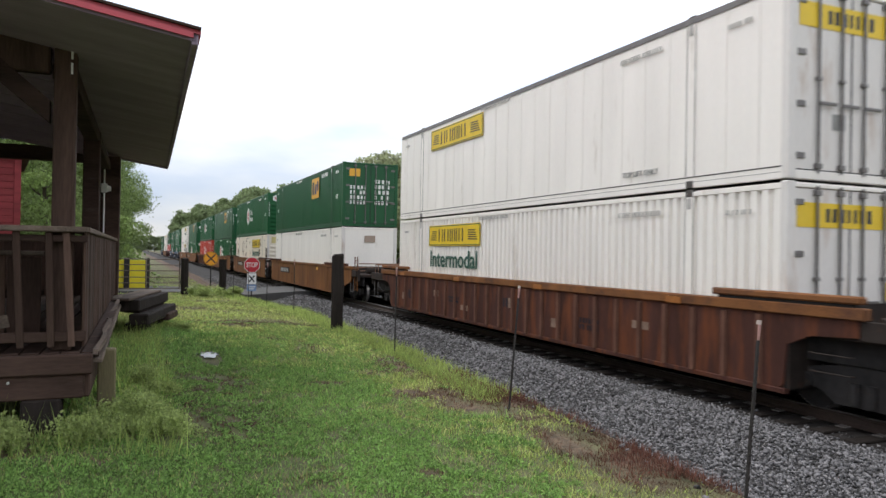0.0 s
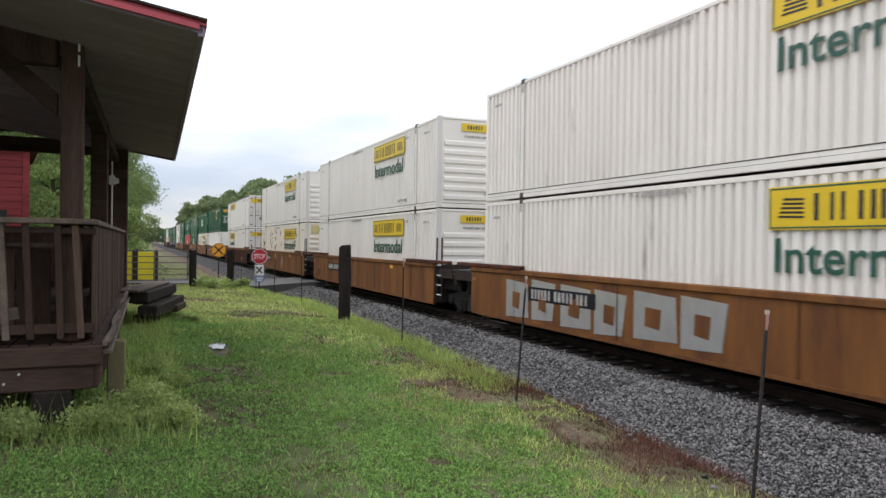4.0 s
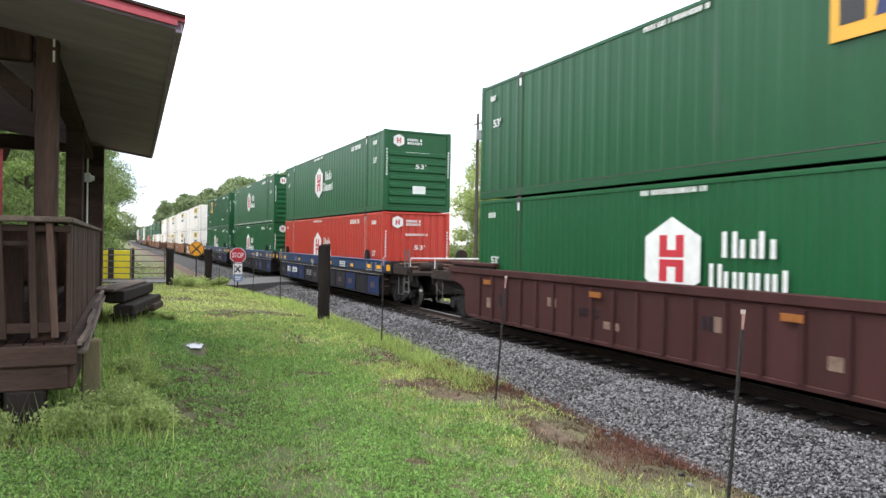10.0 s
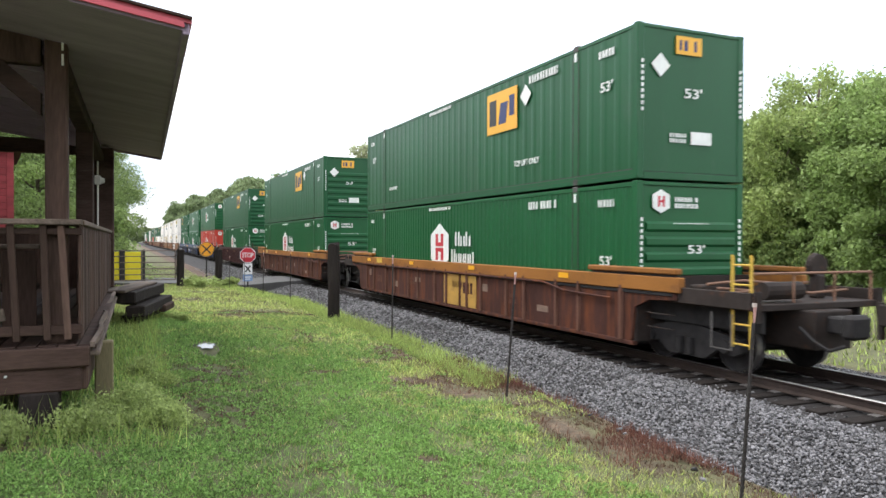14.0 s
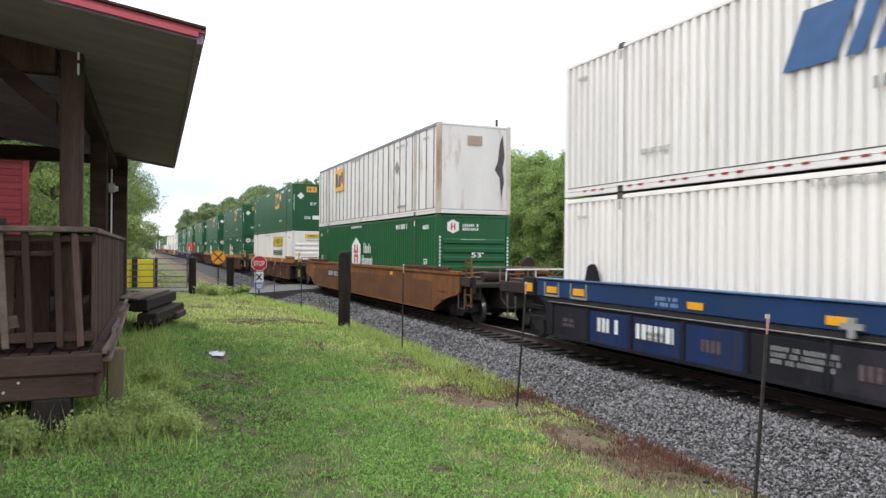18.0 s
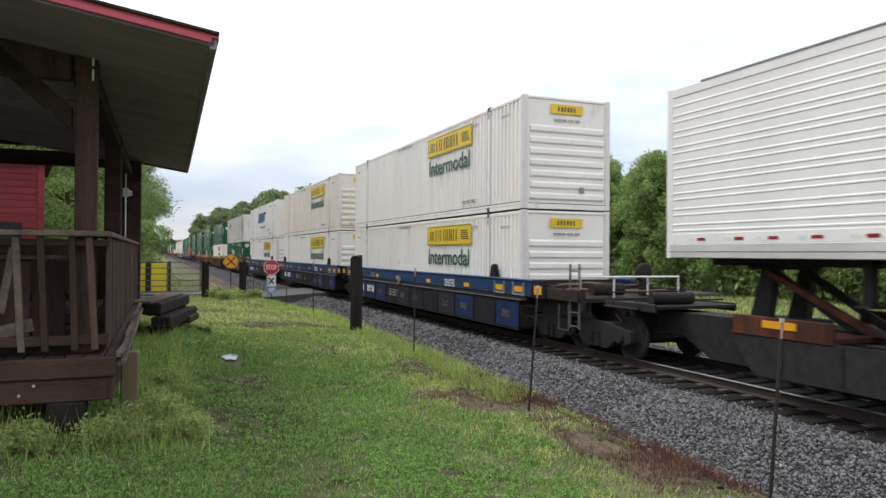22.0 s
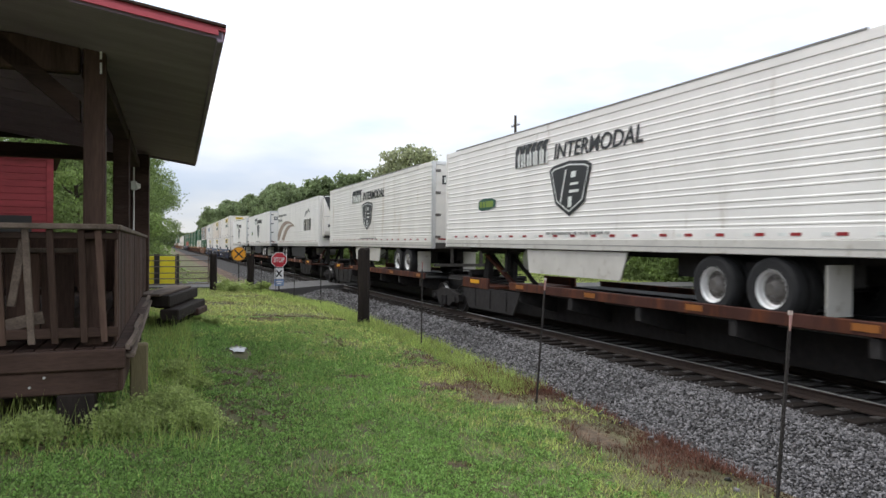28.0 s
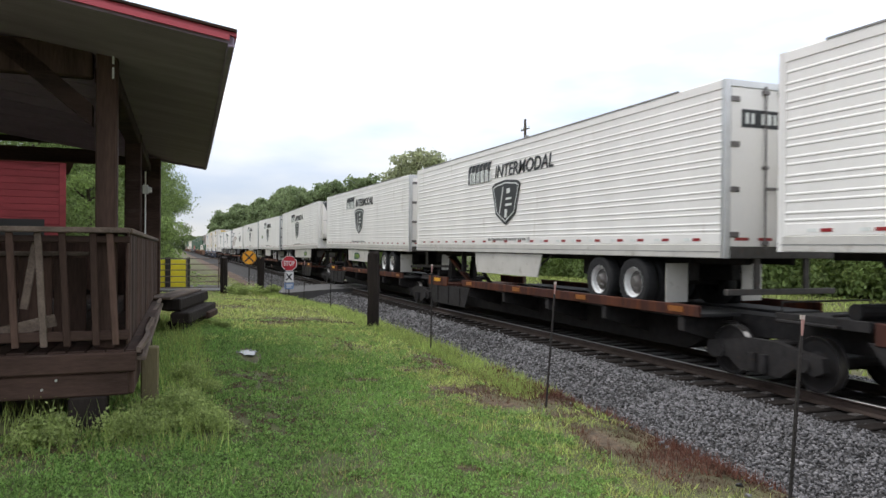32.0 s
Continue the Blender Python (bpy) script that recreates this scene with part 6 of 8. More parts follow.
    nose_end = 5.2 if nose_out else 2.55
    if brand == "prime" and not (eco and eco[1] > 0 and tandem):
        p("skirt", shared(f"skirt:t{nose_end}", lambda: Geo().prism([(nose_end, -0.02), (nose_end - 0.12, -0.60), (-1.42, -0.60), (-1.66, -0.02)], 0, -1.24, -1.21), "skirt"), "skirt", "white side fairing", skirt_at)
    else:
        p("skirt", shared("skirt:dark", lambda: Geo().prism([(3.4, -0.02), (3.2, -0.70), (-1.6, -0.70), (-1.9, -0.02)], 0, -1.22, -1.19), "tyre"), "tyre", "black side fairing", skirt_at)
    for y in (-1.0, 0.5, 2.0):
        p("skirt_strut", shared("skirt_strut:t", lambda: Geo().tube([(-1.2, 0, -0.55), (-0.6, 0, -0.05)], 0.025, 6), "rod"), "rod", at=near @ Matrix.Translation((0, y, 0)))
    # painted side, always on the side that faces the lawn
    if brand == "prime":
        blk = part("name_block", shared("name_block:p", lambda: prime_block(), "ink"), "ink", c, "black shaded name block", Matrix.Translation(spot(shift + 5.1, 2.06, -1.303)) @ SIDE)
        part("name_mark", shared("name_mark:p", lambda: stroke_pairs(((1, 1), (1, 0.9), (1, 1), (1, 1), (1, 0.8)), 1.58, 0.34, 0.004, 0.012), "mark"), "mark", blk, at=(0.12, 0.0, 0.004))
        lettering("INTERMODAL", "ink", c, SIDE, spot(shift + 7.05, 2.10, -1.303), 3.35, 0.36, 0.18, "dark leaning lettering")
        sh = part("shield", shared("shield:p", lambda: Geo().prism([(0.9, -0.06), (1.52, 0.24), (1.8, 1.04), (1.6, 1.13), (0.9, 1.19), (0.2, 1.13), (0.0, 1.04), (0.28, 0.24)], 2, 0, 0.006), "ink"), "ink", c, "black shield emblem", Matrix.Translation(spot(shift + 6.85, 0.82, -1.303)) @ SIDE)
        part("shield_motif", shared("shield_motif:p", shield_motif, "mark"), "mark", sh, "pale lines on the shield")
        part("number_mark", shared("number_mark:pw", lambda: bars(93, 2.6, 0.07, 0.5), "greyink"), "greyink", c, at=Matrix.Translation(spot(6.6, 0.34, -1.303)) @ SIDE)
    elif brand == "swoosh":
        def bow(p0, p1, p2, t):
            return tuple(p0[q] * (1 - t) ** 2 + 2 * p1[q] * t * (1 - t) + p2[q] * t * t for q in (0, 1))
        n = 22
        for base, upper, lower in (((0.02, 0.38), ((0.02, 0.81), (2.9, 2.45), (7.8, 1.36)), ((0.95, 0.38), (3.2, 2.15), (7.8, 1.32))),
                                   (None, ((2.05, 0.38), (4.2, 1.85), (7.8, 1.355)), ((3.36, 0.38), (5.1, 1.55), (7.8, 1.31)))):
            g2 = Geo()
            if base:
                g2.prism([upper[0], base, lower[0]], 2, 0, 0.006)
            for i in range(n):
                g2.prism([bow(*upper, i / n), bow(*lower, i / n), bow(*lower, (i + 1) / n), bow(*upper, (i + 1) / n)], 2, 0, 0.006)
            part("swoosh", g2, "swoosh", c, "brown curved stripe", Matrix.Translation(spot(0.0, 0.04, -1.303)) @ SIDE)
        lettering("Safely Serving North America", "greyink", c, SIDE, spot(0.35, 2.18, -1.303), 3.9, 0.26, 0.15)
        lettering("For Over 50 Years", "greyink", c, SIDE, spot(0.35, 1.86, -1.303), 1.9, 0.26, 0.15)
        g3 = Geo()
        for a, b in ((0, 0.13), (0.36, 0.46), (0.62, 0.76), (1.12, 1.26), (1.62, 1.74), (1.90, 1.98), (2.1, 2.24)):
            g3.box(a, b, 0, 0.72, 0, 0.008)
        part("name_mark", g3, "ink", c, "tall dark name bars", Matrix.Translation(spot(11.4, 1.02, -1.303)) @ SIDE)
        part("emblem", Geo().prism([(0, 0), (0.5, 0.42), (0.9, 0.40), (0.45, 0.18)], 2, 0, 0.006).prism([(0.7, 0.18), (1.3, 0.55), (1.9, 0.25), (1.3, 0.36)], 2, 0, 0.006), "greyink", c, "grey flying emblem", Matrix.Translation(spot(11.6, 1.85, -1.303)) @ SIDE)
    if eco:
        part("eco_sticker", shared("eco_sticker:a", lambda: Geo().prism([(0, 0.05), (0.2, 0), (0.75, 0.02), (1.1, 0.10), (1.15, 0.26), (0.9, 0.33), (0.3, 0.34), (0.02, 0.28)], 2, 0, 0.006), "word_green"), "word_green", c, "dark green and lime sticker", Matrix.Translation(spot(*eco)) @ SIDE)
        part("sticker_mark", shared("sticker_mark:a", lambda: Geo().box(0.10, 0.26, 0.09, 0.26, 0.006, 0.01).box(0.31, 0.46, 0.09, 0.26, 0.006, 0.01).box(0.51, 0.98, 0.09, 0.26, 0.006, 0.01), "lime"), "lime", c, at=Matrix.Translation(spot(*eco)) @ SIDE)
    return c


def reefer_top():
    """The unit's black upper housing, wider at the top, with a grille of slats."""
    g = Geo().prism([(-0.62, 1.745), (0.62, 1.745), (1.04, 2.80), (0.97, 2.90), (-0.97, 2.90), (-1.04, 2.80)], 1, HALF - 0.03, HALF + 0.47)
    for k in range(10):
        z = 1.86 + k * 0.088
        g.prism([(HALF + 0.46, z), (HALF + 0.51, z), (HALF + 0.50, z + 0.03), (HALF + 0.46, z + 0.05)], 0, -0.52 - 0.012 * k, 0.52 + 0.012 * k)
    for x in (-1, 1):
        g.prism([(x * 0.56, 1.80), (x * 0.61, 1.80), (x * 0.75, 2.78), (x * 0.70, 2.78)], 1, HALF + 0.46, HALF + 0.515)
    return g


def prime_block():
    g = Geo()
    for k in range(6):
        a = 0.08 + k * 0.28
        g.prism([(a - 0.1, 0.0), (a + 0.1, 0.0), (a + 0.1, 0.44), (a + 0.26, 0.56), (a + 0.02, 0.56), (a - 0.1, 0.44)], 2, 0, 0.006)
    return g


def wheel_nuts():
    g = Geo()
    for k in range(10):
        t = 2 * math.pi * k / 10
        g.lathe([(-0.055, 0.016), (-0.028, 0.016)], (0, 0.185 * math.cos(t), 0.185 * math.sin(t)), 0, 6)
    return g


# ---- the train's make-up, from the cars already past to the last one seen ----
MOVERS = []
LOW, HIGH = 0.35, 0.35 + TALL + 0.03


def moving(ob, y, z, tilt=0.0):
    """Note a thing of the train: its place along the track at the start of the clip, its height, and how it leans on its hitch."""
    ob.matrix_basis = pose(TRACK, y, z, tilt)
    MOVERS.append((ob, y, z, tilt))


STOCK = {}


def load(kind, y, z):
    """A container of a kind: built once, then copied."""
    if kind not in STOCK:
        STOCK[kind] = CONTAINERS[kind]()
        ob = STOCK[kind]
    else:
        ob = copy_thing(STOCK[kind], Matrix())
    moving(ob, y, z)
    return ob


CONTAINERS = {
    "panel": lambda: container("white smooth-panelled container with a yellow name panel, doors closed", "white", "flat", "doors", (yellow_panel(2.8, 2.02), top_band, small_marks("faint", True, 2), end_marks("wide_yellow"))),
    "panel_low": lambda: container("white corrugated container with a yellow panel near its front end", "white", "wave", "doors", (yellow_panel(2.75, 1.98, 1.34), small_marks("faint", True, 3), end_marks("wide_yellow"))),
    "white": lambda: container("white corrugated container with a yellow name panel and green lettering", "white", "wave", "ribs", (yellow_panel(9.5, 2.02, 1.40), small_marks("faint", True, 4), end_marks("yellow"))),
    "cream": lambda: container("cream corrugated container with a yellow name panel and green lettering", "cream", "wave", "ribs", (yellow_panel(9.5, 1.95, 1.32), small_marks("faint", True, 5), rust_spots, end_marks("cream_panel"))),
    "tan": lambda: container("sun-faded tan corrugated container with a yellow name panel", "tan", "wave", "ribs", (yellow_panel(9.5, 2.0, 1.38), small_marks("faint", True, 6), end_marks("yellow"))),
    "plain_white": lambda: container("plain white corrugated container on a green-topped stack", "white", "wave", "ribs", (yellow_panel(9.5, 1.95, 1.32), small_marks("faint", True, 7), end_marks("yellow"))),
    "blank": lambda: container("plain white container with a small brown placard on its end", "white", "fine", "smooth", (small_marks("faint", True, 8), end_marks("brown"))),
    "hex": lambda: container("green corrugated container with a white hexagon emblem", "green", "wave", "ribs", (hexagon_logo(), small_marks("mark", True, 9), end_marks("hex"))),
    "hex_plain": lambda: container("green container with a white hexagon emblem and smooth sides", "green", "fine", "ribs", (hexagon_logo(6.6), small_marks("mark", False, 10), end_marks("hex"))),
    "hex_dash": lambda: container("green container with a hexagon emblem and a dashed white strip below", "green", "fine", "ribs", (hexagon_logo(6.6), small_marks("mark", False, 11), end_marks("hex"), dashes)),
    "red": lambda: container("bright red corrugated container with a white hexagon emblem", "red", "wave", "folds", (hexagon_logo(6.5, 0.8), small_marks("mark", True, 12), end_marks("hex"))),
    "amber": lambda: container("green corrugated container with an amber square emblem", "green2", "fine", "ribs", (amber_square(), small_marks("mark", False, 13), lozenge, end_marks("amber"))),
    "amber_ahead": lambda: container("dark green corrugated container with an amber square near its front", "green2", "wave", "smooth", (amber_square(3.3), small_marks("mark", True, 14, True), red_spot, end_marks("amber"))),
    "amber_lift": lambda: container("green container with an amber square and a smooth end", "green2", "fine", "smooth", (amber_square(10.2), small_marks("mark", False, 15, True), lozenge, end_marks("amber"))),
    "amber_doors": lambda: container("green container with amber emblem and closed door end", "green2", "wave", "doors", (amber_square(10.2), small_marks("mark", True, 16), end_marks("amber_doors"))),
    "ribbed": lambda: container("rust-stained white container with dark upright ribs", "stained", "ribbed", "smooth", (amber_square(3.4, 1.55, -1.322), small_marks("faint", True, 17), dark_lozenge, rust_stain, top_band, end_marks("brown"))),
    "slant": lambda: container("dirty white corrugated container with large leaning blue name bars", "aged", "wave", "folds", (blue_slant, small_marks("faint", True, 18, True), white_seams)),
}
# front edge at the start, upper and lower container, car style, long platform ahead, long platform behind
STACKS = (
    (257.0, "hex", "hex", "blue", True, True), (233.6, "white", "white", "ochre", True, True), (210.2, "hex", "red", "maroon", True, True),
    (190.7, "hex", "hex", "blue", True, False), (171.2, "hex_plain", "hex", "blue", False, True), (147.8, "white", "white", "ochre", True, False),
    (128.3, "amber", "hex", "ochre", False, True), (105.0, "hex", "red", "rusty", True, True), (86.3, "amber", "hex", "ochre", True, False),
    (66.8, "hex", "cream", "ochre", False, False), (47.32, "amber_doors", "blank", "ochre", False, True),
    (23.57, "panel", "panel_low", "rusty", True, True),
    (-0.09, "white", "cream", "ochre", True, False), (-19.46, "white", "white", "ochre", False, False), (-39.02, "white", "white", "ochre", False, True),
    (-62.3, "amber_ahead", "hex", "blue", True, False), (-81.4, "hex_dash", "hex", "blue", False, False), (-100.95, "hex_plain", "red", "blue", False, True),
    (-124.53, "amber", "hex", "maroon", True, True), (-148.05, "amber", "hex", "brown_orange", True, True), (-171.08, "amber_lift", "hex", "brown_orange", True, True),
    (-194.73, "amber_lift", "plain_white", "brown_orange", True, True), (-218.11, "ribbed", "hex", "ochre", True, True),
    (-241.6, "slant", "white", "blue", True, False), (-261.07, "tan", "white", "blue", False, False), (-280.59, "white", "white", "blue", False, True),
)
CAR_LABELS = {
    "rusty": "rusty brown ribbed well car with an orange top sill", "maroon": "dark maroon ribbed well car with worn paint",
    "brown_orange": "brown ribbed well car with an orange sill and yellow ladder", "ochre": "ochre smooth-sided well car, stained and dusty",
    "blue": "sooty well car with a blue upper sill and amber reflectors"}
CARS = {}
for k, (u, upper, lower, style, ahead, behind) in enumerate(STACKS):
    y = u - HALF
    key = (style, ahead, behind, 3 if u == -171.08 else 1 + k % 2 if style == "brown_orange" else 1)
    if u == -39.02:
        car = well_car(CAR_LABELS[style], style, 9.75, 10.85, 2)
        graffiti(car)
        tagged(car, "ochre well car with big silver graffiti blocks")
    elif key in CARS:
        car = copy_thing(CARS[key], Matrix())
    else:
        car = CARS[key] = well_car(CAR_LABELS[style], style, 10.85 if ahead else 9.62, 10.85 if behind else 9.62, key[3])
    if u in (-19.46, -0.09):
        lettering("53", "rusty" if u < -1 else "brown_wash", car, SIDE, (-1.458, 7.75, 0.44), 0.62, 0.32)
    if u == -0.09:
        part("scrawl", scrawl(), "chalk", car, "white chalk scrawl", Matrix.Translation((-1.458, -1.2, 0.5)) @ SIDE)
    if u == -218.11:
        part("grime_sheet", Geo().box(-1.4605, -1.4555, -8.1, 8.4, 0.30, 1.14), "brown_wash", car, "brown grime over the lower side")
    moving(car, y, 0.0)
    load(lower, y, LOW)
    load(upper, y, HIGH)

# front edge, paint, nose back, brand, sticker (distance from front, height, x), label
TRAILERS = (
    (-302.14, "trailer_white", False, "prime", None, "white ribbed trailer with black shield emblem and closed doors"),
    (-320.66, "trailer_white", False, "prime", (2.65, 1.05, -1.303), "white ribbed trailer with shield emblem and lime sticker"),
    (-341.31, "trailer_white", True, "swoosh", None, "white trailer with brown swooping stripes, nose towards the rear"),
    (-360.46, "aged", False, "prime", None, "off-white ribbed trailer with black shield emblem"),
    (-377.79, "trailer_white", False, "prime", (2.65, 1.05, -1.303), "white ribbed trailer with shield emblem, sticker and fairing"),
    (-395.58, "trailer_white", True, "prime", (10.6, -0.52, -1.245), "white trailer with refrigeration unit facing back along the train"),
    (-414.35, "trailer_white", False, "prime", (6.9, -0.52, -1.245), "white ribbed trailer with stained doors and a lime sticker"),
    (-431.35, "trailer_white", False, "prime", None, "white ribbed trailer with black name block"),
    (-448.54, "trailer_white", False, "prime", None, "white ribbed trailer at the end of the row"),
)
# how much higher each one sits, and its nose lifted by the hitch
LEAN = {3: (0.0, 0.3), 4: (-0.03, 0.43), 5: (0.03, -0.43), 6: (0.05, 0.6), 7: (-0.03, 0.3), 8: (0.0, 0.3)}
for k, (u, paint, back, brand, eco, label) in enumerate(TRAILERS):
    y = u - HALF
    ahead = ((TRAILERS[k - 1][0] - LONG if k else -296.8) - u) / 2 + HALF
    behind = (u - LONG - TRAILERS[k + 1][0]) / 2 + HALF if k < len(TRAILERS) - 1 else 9.2
    ahead = min(ahead, 10.6)
    moving(spine_car("low rusty spine car with black middle beam and hitch", round(ahead, 2), round(behind, 2), back, k == len(TRAILERS) - 1), y, 0.0)
    moving(trailer(label, paint, back, brand, eco, {0: 0.05, 1: 0.55, 6: -0.3, 7: -0.2, 8: -0.2}.get(k, 0.0), {0: 0.06, 1: 0.28, 4: -0.12, 6: 0.28}.get(k, 0.0)), y, 2.06 + LEAN.get(k, (0, 0))[0], LEAN.get(k, (0, 0))[1])


# ---- the pavilion beside the track: raised deck, pickets, posts, low red roof ----
DECK = 1.265
HOUSE = Matrix.Translation((-0.34, 6.4, 0)) @ Matrix.Rotation(radians(-0.5), 4, "Z")


def pavilion():
    rng = random.Random(12)
    c = thing("pavilion", "weathered dark wooden pavilion with a raised deck and red metal roof", "pavilion", at=HOUSE)
    part("back_wall", Geo().box(-6.4, -0.5, 7.70, 7.74, DECK, DECK + 0.94), "old_wood", c, "dark boarded back railing")
    part("back_wall", Geo().box(-6.40, -6.36, 0.1, 7.7, DECK, DECK + 0.94), "old_wood", c)
    for k in range(46):
        x = -6.42 + k * 0.142
        part("deck_board", shared("deck_board:d", lambda: Geo().box(0, 0.132, 0.02, 7.9, DECK - 0.035, DECK, 0.005), "old_plank"), "old_plank", c, at=(x, 0, rng.uniform(-0.004, 0.004)))
    part("rim_beam", Geo().box(-6.5, 0.06, -0.06, 0.0, DECK - 0.17, DECK - 0.01, 0.012), "old_plank", c)
    part("rim_beam", Geo().box(-6.5, 0.0, -0.03, 0.03, DECK - 0.36, DECK - 0.175, 0.012), "old_plank", c)
    part("side_beam", Geo().box(-0.02, 0.04, 0.0, 7.9, DECK - 0.36, DECK - 0.04, 0.012), "old_wood", c)
    # warped edge plank along the side
    g = Geo()
    n = 32
    for k in range(n):
        y0, y1 = k * 7.9 / n, (k + 1) * 7.9 / n
        def bend(y):
            return 0.028 * math.sin(y * 1.3) + 0.022 * math.sin(y * 3.1)
        a, b = bend(y0), bend(y1)
        g.add([(0.055 + a, y0, DECK - 0.02 + a), (0.09 + a, y0, DECK - 0.025 + a), (0.09 + b, y1, DECK - 0.025 + b), (0.055 + b, y1, DECK - 0.02 + b), (0.055 + a, y0, DECK + 0.02 + a), (0.09 + a, y0, DECK + 0.015 + a), (0.09 + b, y1, DECK + 0.015 + b), (0.055 + b, y1, DECK + 0.02 + b)],
              [(0, 3, 2, 1), (4, 5, 6, 7), (0, 1, 5, 4), (1, 2, 6, 5), (2, 3, 7, 6), (3, 0, 4, 7)])
    part("edge_plank", g, "grey_wood", c, "warped grey edge plank")
    part("side_board", Geo().box(0.045, 0.125, 0.05, 7.6, DECK - 0.10, DECK - 0.06, 0.008), "grey_wood", c, "weathered side board")
    for x, y in ((-0.30, 0.06), (-2.6, 0.06), (-5.0, 0.06), (-0.1, 3.9), (-0.1, 7.7)):
        part("pier", shared("pier:d", lambda: Geo().box(-0.14, 0.14, -0.1, 0.1, 0.30, DECK - 0.36, 0.015), "charred"), "charred", c, at=(x, y, 0))
    part("back_skirt", Geo().box(-6.5, 0.0, 7.86, 7.9, 0.3, DECK - 0.2).box(-6.5, -6.46, 0.1, 7.86, 0.3, DECK - 0.2), "old_wood", c)
    for x, z in ((-0.62, -0.28), (-0.52, -0.21), (-2.4, -0.26), (-2.3, -0.2)):
        part("bolt", shared("bolt:d", lambda: Geo().lathe([(-0.02, 0.010), (0.0, 0.010)], (0, -0.035, 0), 1, 8), "steel"), "steel", c, at=(x, -0.02, DECK + z))
    # solid bench back inside the front rail
    for k in range(11):
        part("bench_board", shared("bench_board:d", lambda: Geo().box(-0.125, 0.125, 0.50, 0.53, DECK + 0.02, DECK + 0.74, 0.006), "old_wood"), "old_wood", c, at=(-0.50 - k * 0.262, 0, rng.uniform(-0.03, 0.02)))
    part("bench_seat", Geo().box(-3.3, -0.4, 0.53, 0.95, DECK + 0.40, DECK + 0.45, 0.008), "old_plank", c)
    part("bench_cap", Geo().box(-3.35, -0.35, 0.47, 0.57, DECK + 0.76, DECK + 0.80, 0.008), "grey_wood", c)
    # railings
    for (name, a, b) in (("top_rail", DECK + 0.955, DECK + 1.0), ("mid_rail", DECK + 0.875, DECK + 0.93), ("low_rail", DECK + 0.08, DECK + 0.16)):
        w = 0.075 if name == "top_rail" else 0.02
        part(name, Geo().box(-6.5, 0.0, 0.06 - w, 0.06 + w, a, b, 0.008), "grey_wood" if name == "top_rail" else "old_plank", c)
        part(name, Geo().box(-0.06 - w, -0.06 + w, 0.14, 7.7, a, b, 0.008), "grey_wood" if name == "top_rail" else "old_wood", c)
    pick = shared("picket:f", lambda: Geo().box(-0.026, 0.026, 0.022, 0.052, DECK + 0.04, DECK + 0.955, 0.006), "old_wood")
    pale = shared("picket:g", lambda: Geo().box(-0.026, 0.026, 0.022, 0.052, DECK + 0.04, DECK + 0.955, 0.006), "grey_wood")
    for k in range(36):
        x = -0.10 - k * 0.175 + rng.uniform(-0.045, 0.045)
        part("picket", pale if rng.random() < 0.3 else pick, "old_wood", c, at=Matrix.Translation((x, rng.uniform(-0.006, 0.006), 0)) @ Matrix.Translation((0, 0, DECK)) @ Matrix.Rotation(rng.uniform(-0.06, 0.06), 4, "Y") @ Matrix.Translation((0, 0, -DECK)))
    wide = shared("picket:s", lambda: Geo().box(-0.035, -0.012, -0.052, 0.052, DECK + 0.03, DECK + 0.955, 0.006), "old_wood")
    for k in range(60):
        part("picket", wide, "old_wood", c, at=Matrix.Translation((rng.uniform(-0.006, 0.006), 0.16 + k * 0.126, 0)) @ Matrix.Translation((0, 0, DECK)) @ Matrix.Rotation(rng.uniform(-0.02, 0.02), 4, "X") @ Matrix.Translation((0, 0, -DECK)))
    part("loose_board", Geo().box(-1.75, -0.62, 0.10, 0.13, -0.05, 0.05, 0.006), "grey_wood", c, at=Matrix.Translation((0.05, 0, DECK + 0.40)) @ Matrix.Rotation(radians(-14), 4, "Y"))
    part("loose_board", Geo().box(-0.03, 0.03, 0.10, 0.125, 0.0, 0.6, 0.005), "grey_wood", c, at=Matrix.Translation((-0.78, 0, DECK + 0.34)) @ Matrix.Rotation(radians(9), 4, "Y"))
    # posts, beams, braces
    for x, y, w, top in ((-0.19, 0.2, 0.082, 3.72), (-0.21, 4.0, 0.10, 3.62), (-0.20, 7.8, 0.235, 3.72), (-4.4, 0.2, 0.09, 4.25), (-4.4, 7.8, 0.10, 4.25)):
        # posts further in get the darker timber, for the shade under the roof
        part("post", Geo().box(x - w, x + w, y - w, y + w, DECK, top, 0.015), "old_wood" if y < 1 else "old_plank", c)
    part("beam", Geo().box(-0.30, -0.12, 0.28, 7.55, 3.48, 3.62, 0.015), "old_plank", c)
    part("beam", Geo().box(-6.4, -0.30, 0.14, 0.26, 3.50, 3.78, 0.015), "old_wood", c)
    part("beam", Geo().box(-6.4, -0.30, 7.72, 7.88, 3.60, 3.85, 0.015), "old_plank", c)
    part("beam", Geo().box(-6.4, -1.2, 7.76, 7.84, 3.93, 4.04, 0.015), "old_plank", c)
    part("brace", Geo().prism([(-0.30, 3.10), (-0.30, 3.28), (-0.86, 3.76), (-1.08, 3.76)], 1, 0.14, 0.26), "old_plank", c)
    # roof: slopes up away from the track
    x0, x1, y0, y1, ze, sl = 0.72, -7.0, -1.20, 8.1, 3.50, 0.16
    RM = Matrix.Translation((x0, y0, ze)) @ Matrix.Rotation(radians(-0.7), 4, "Z") @ Matrix.Rotation(radians(0.75), 4, "X") @ Matrix.Translation((-x0, -y0, -ze))
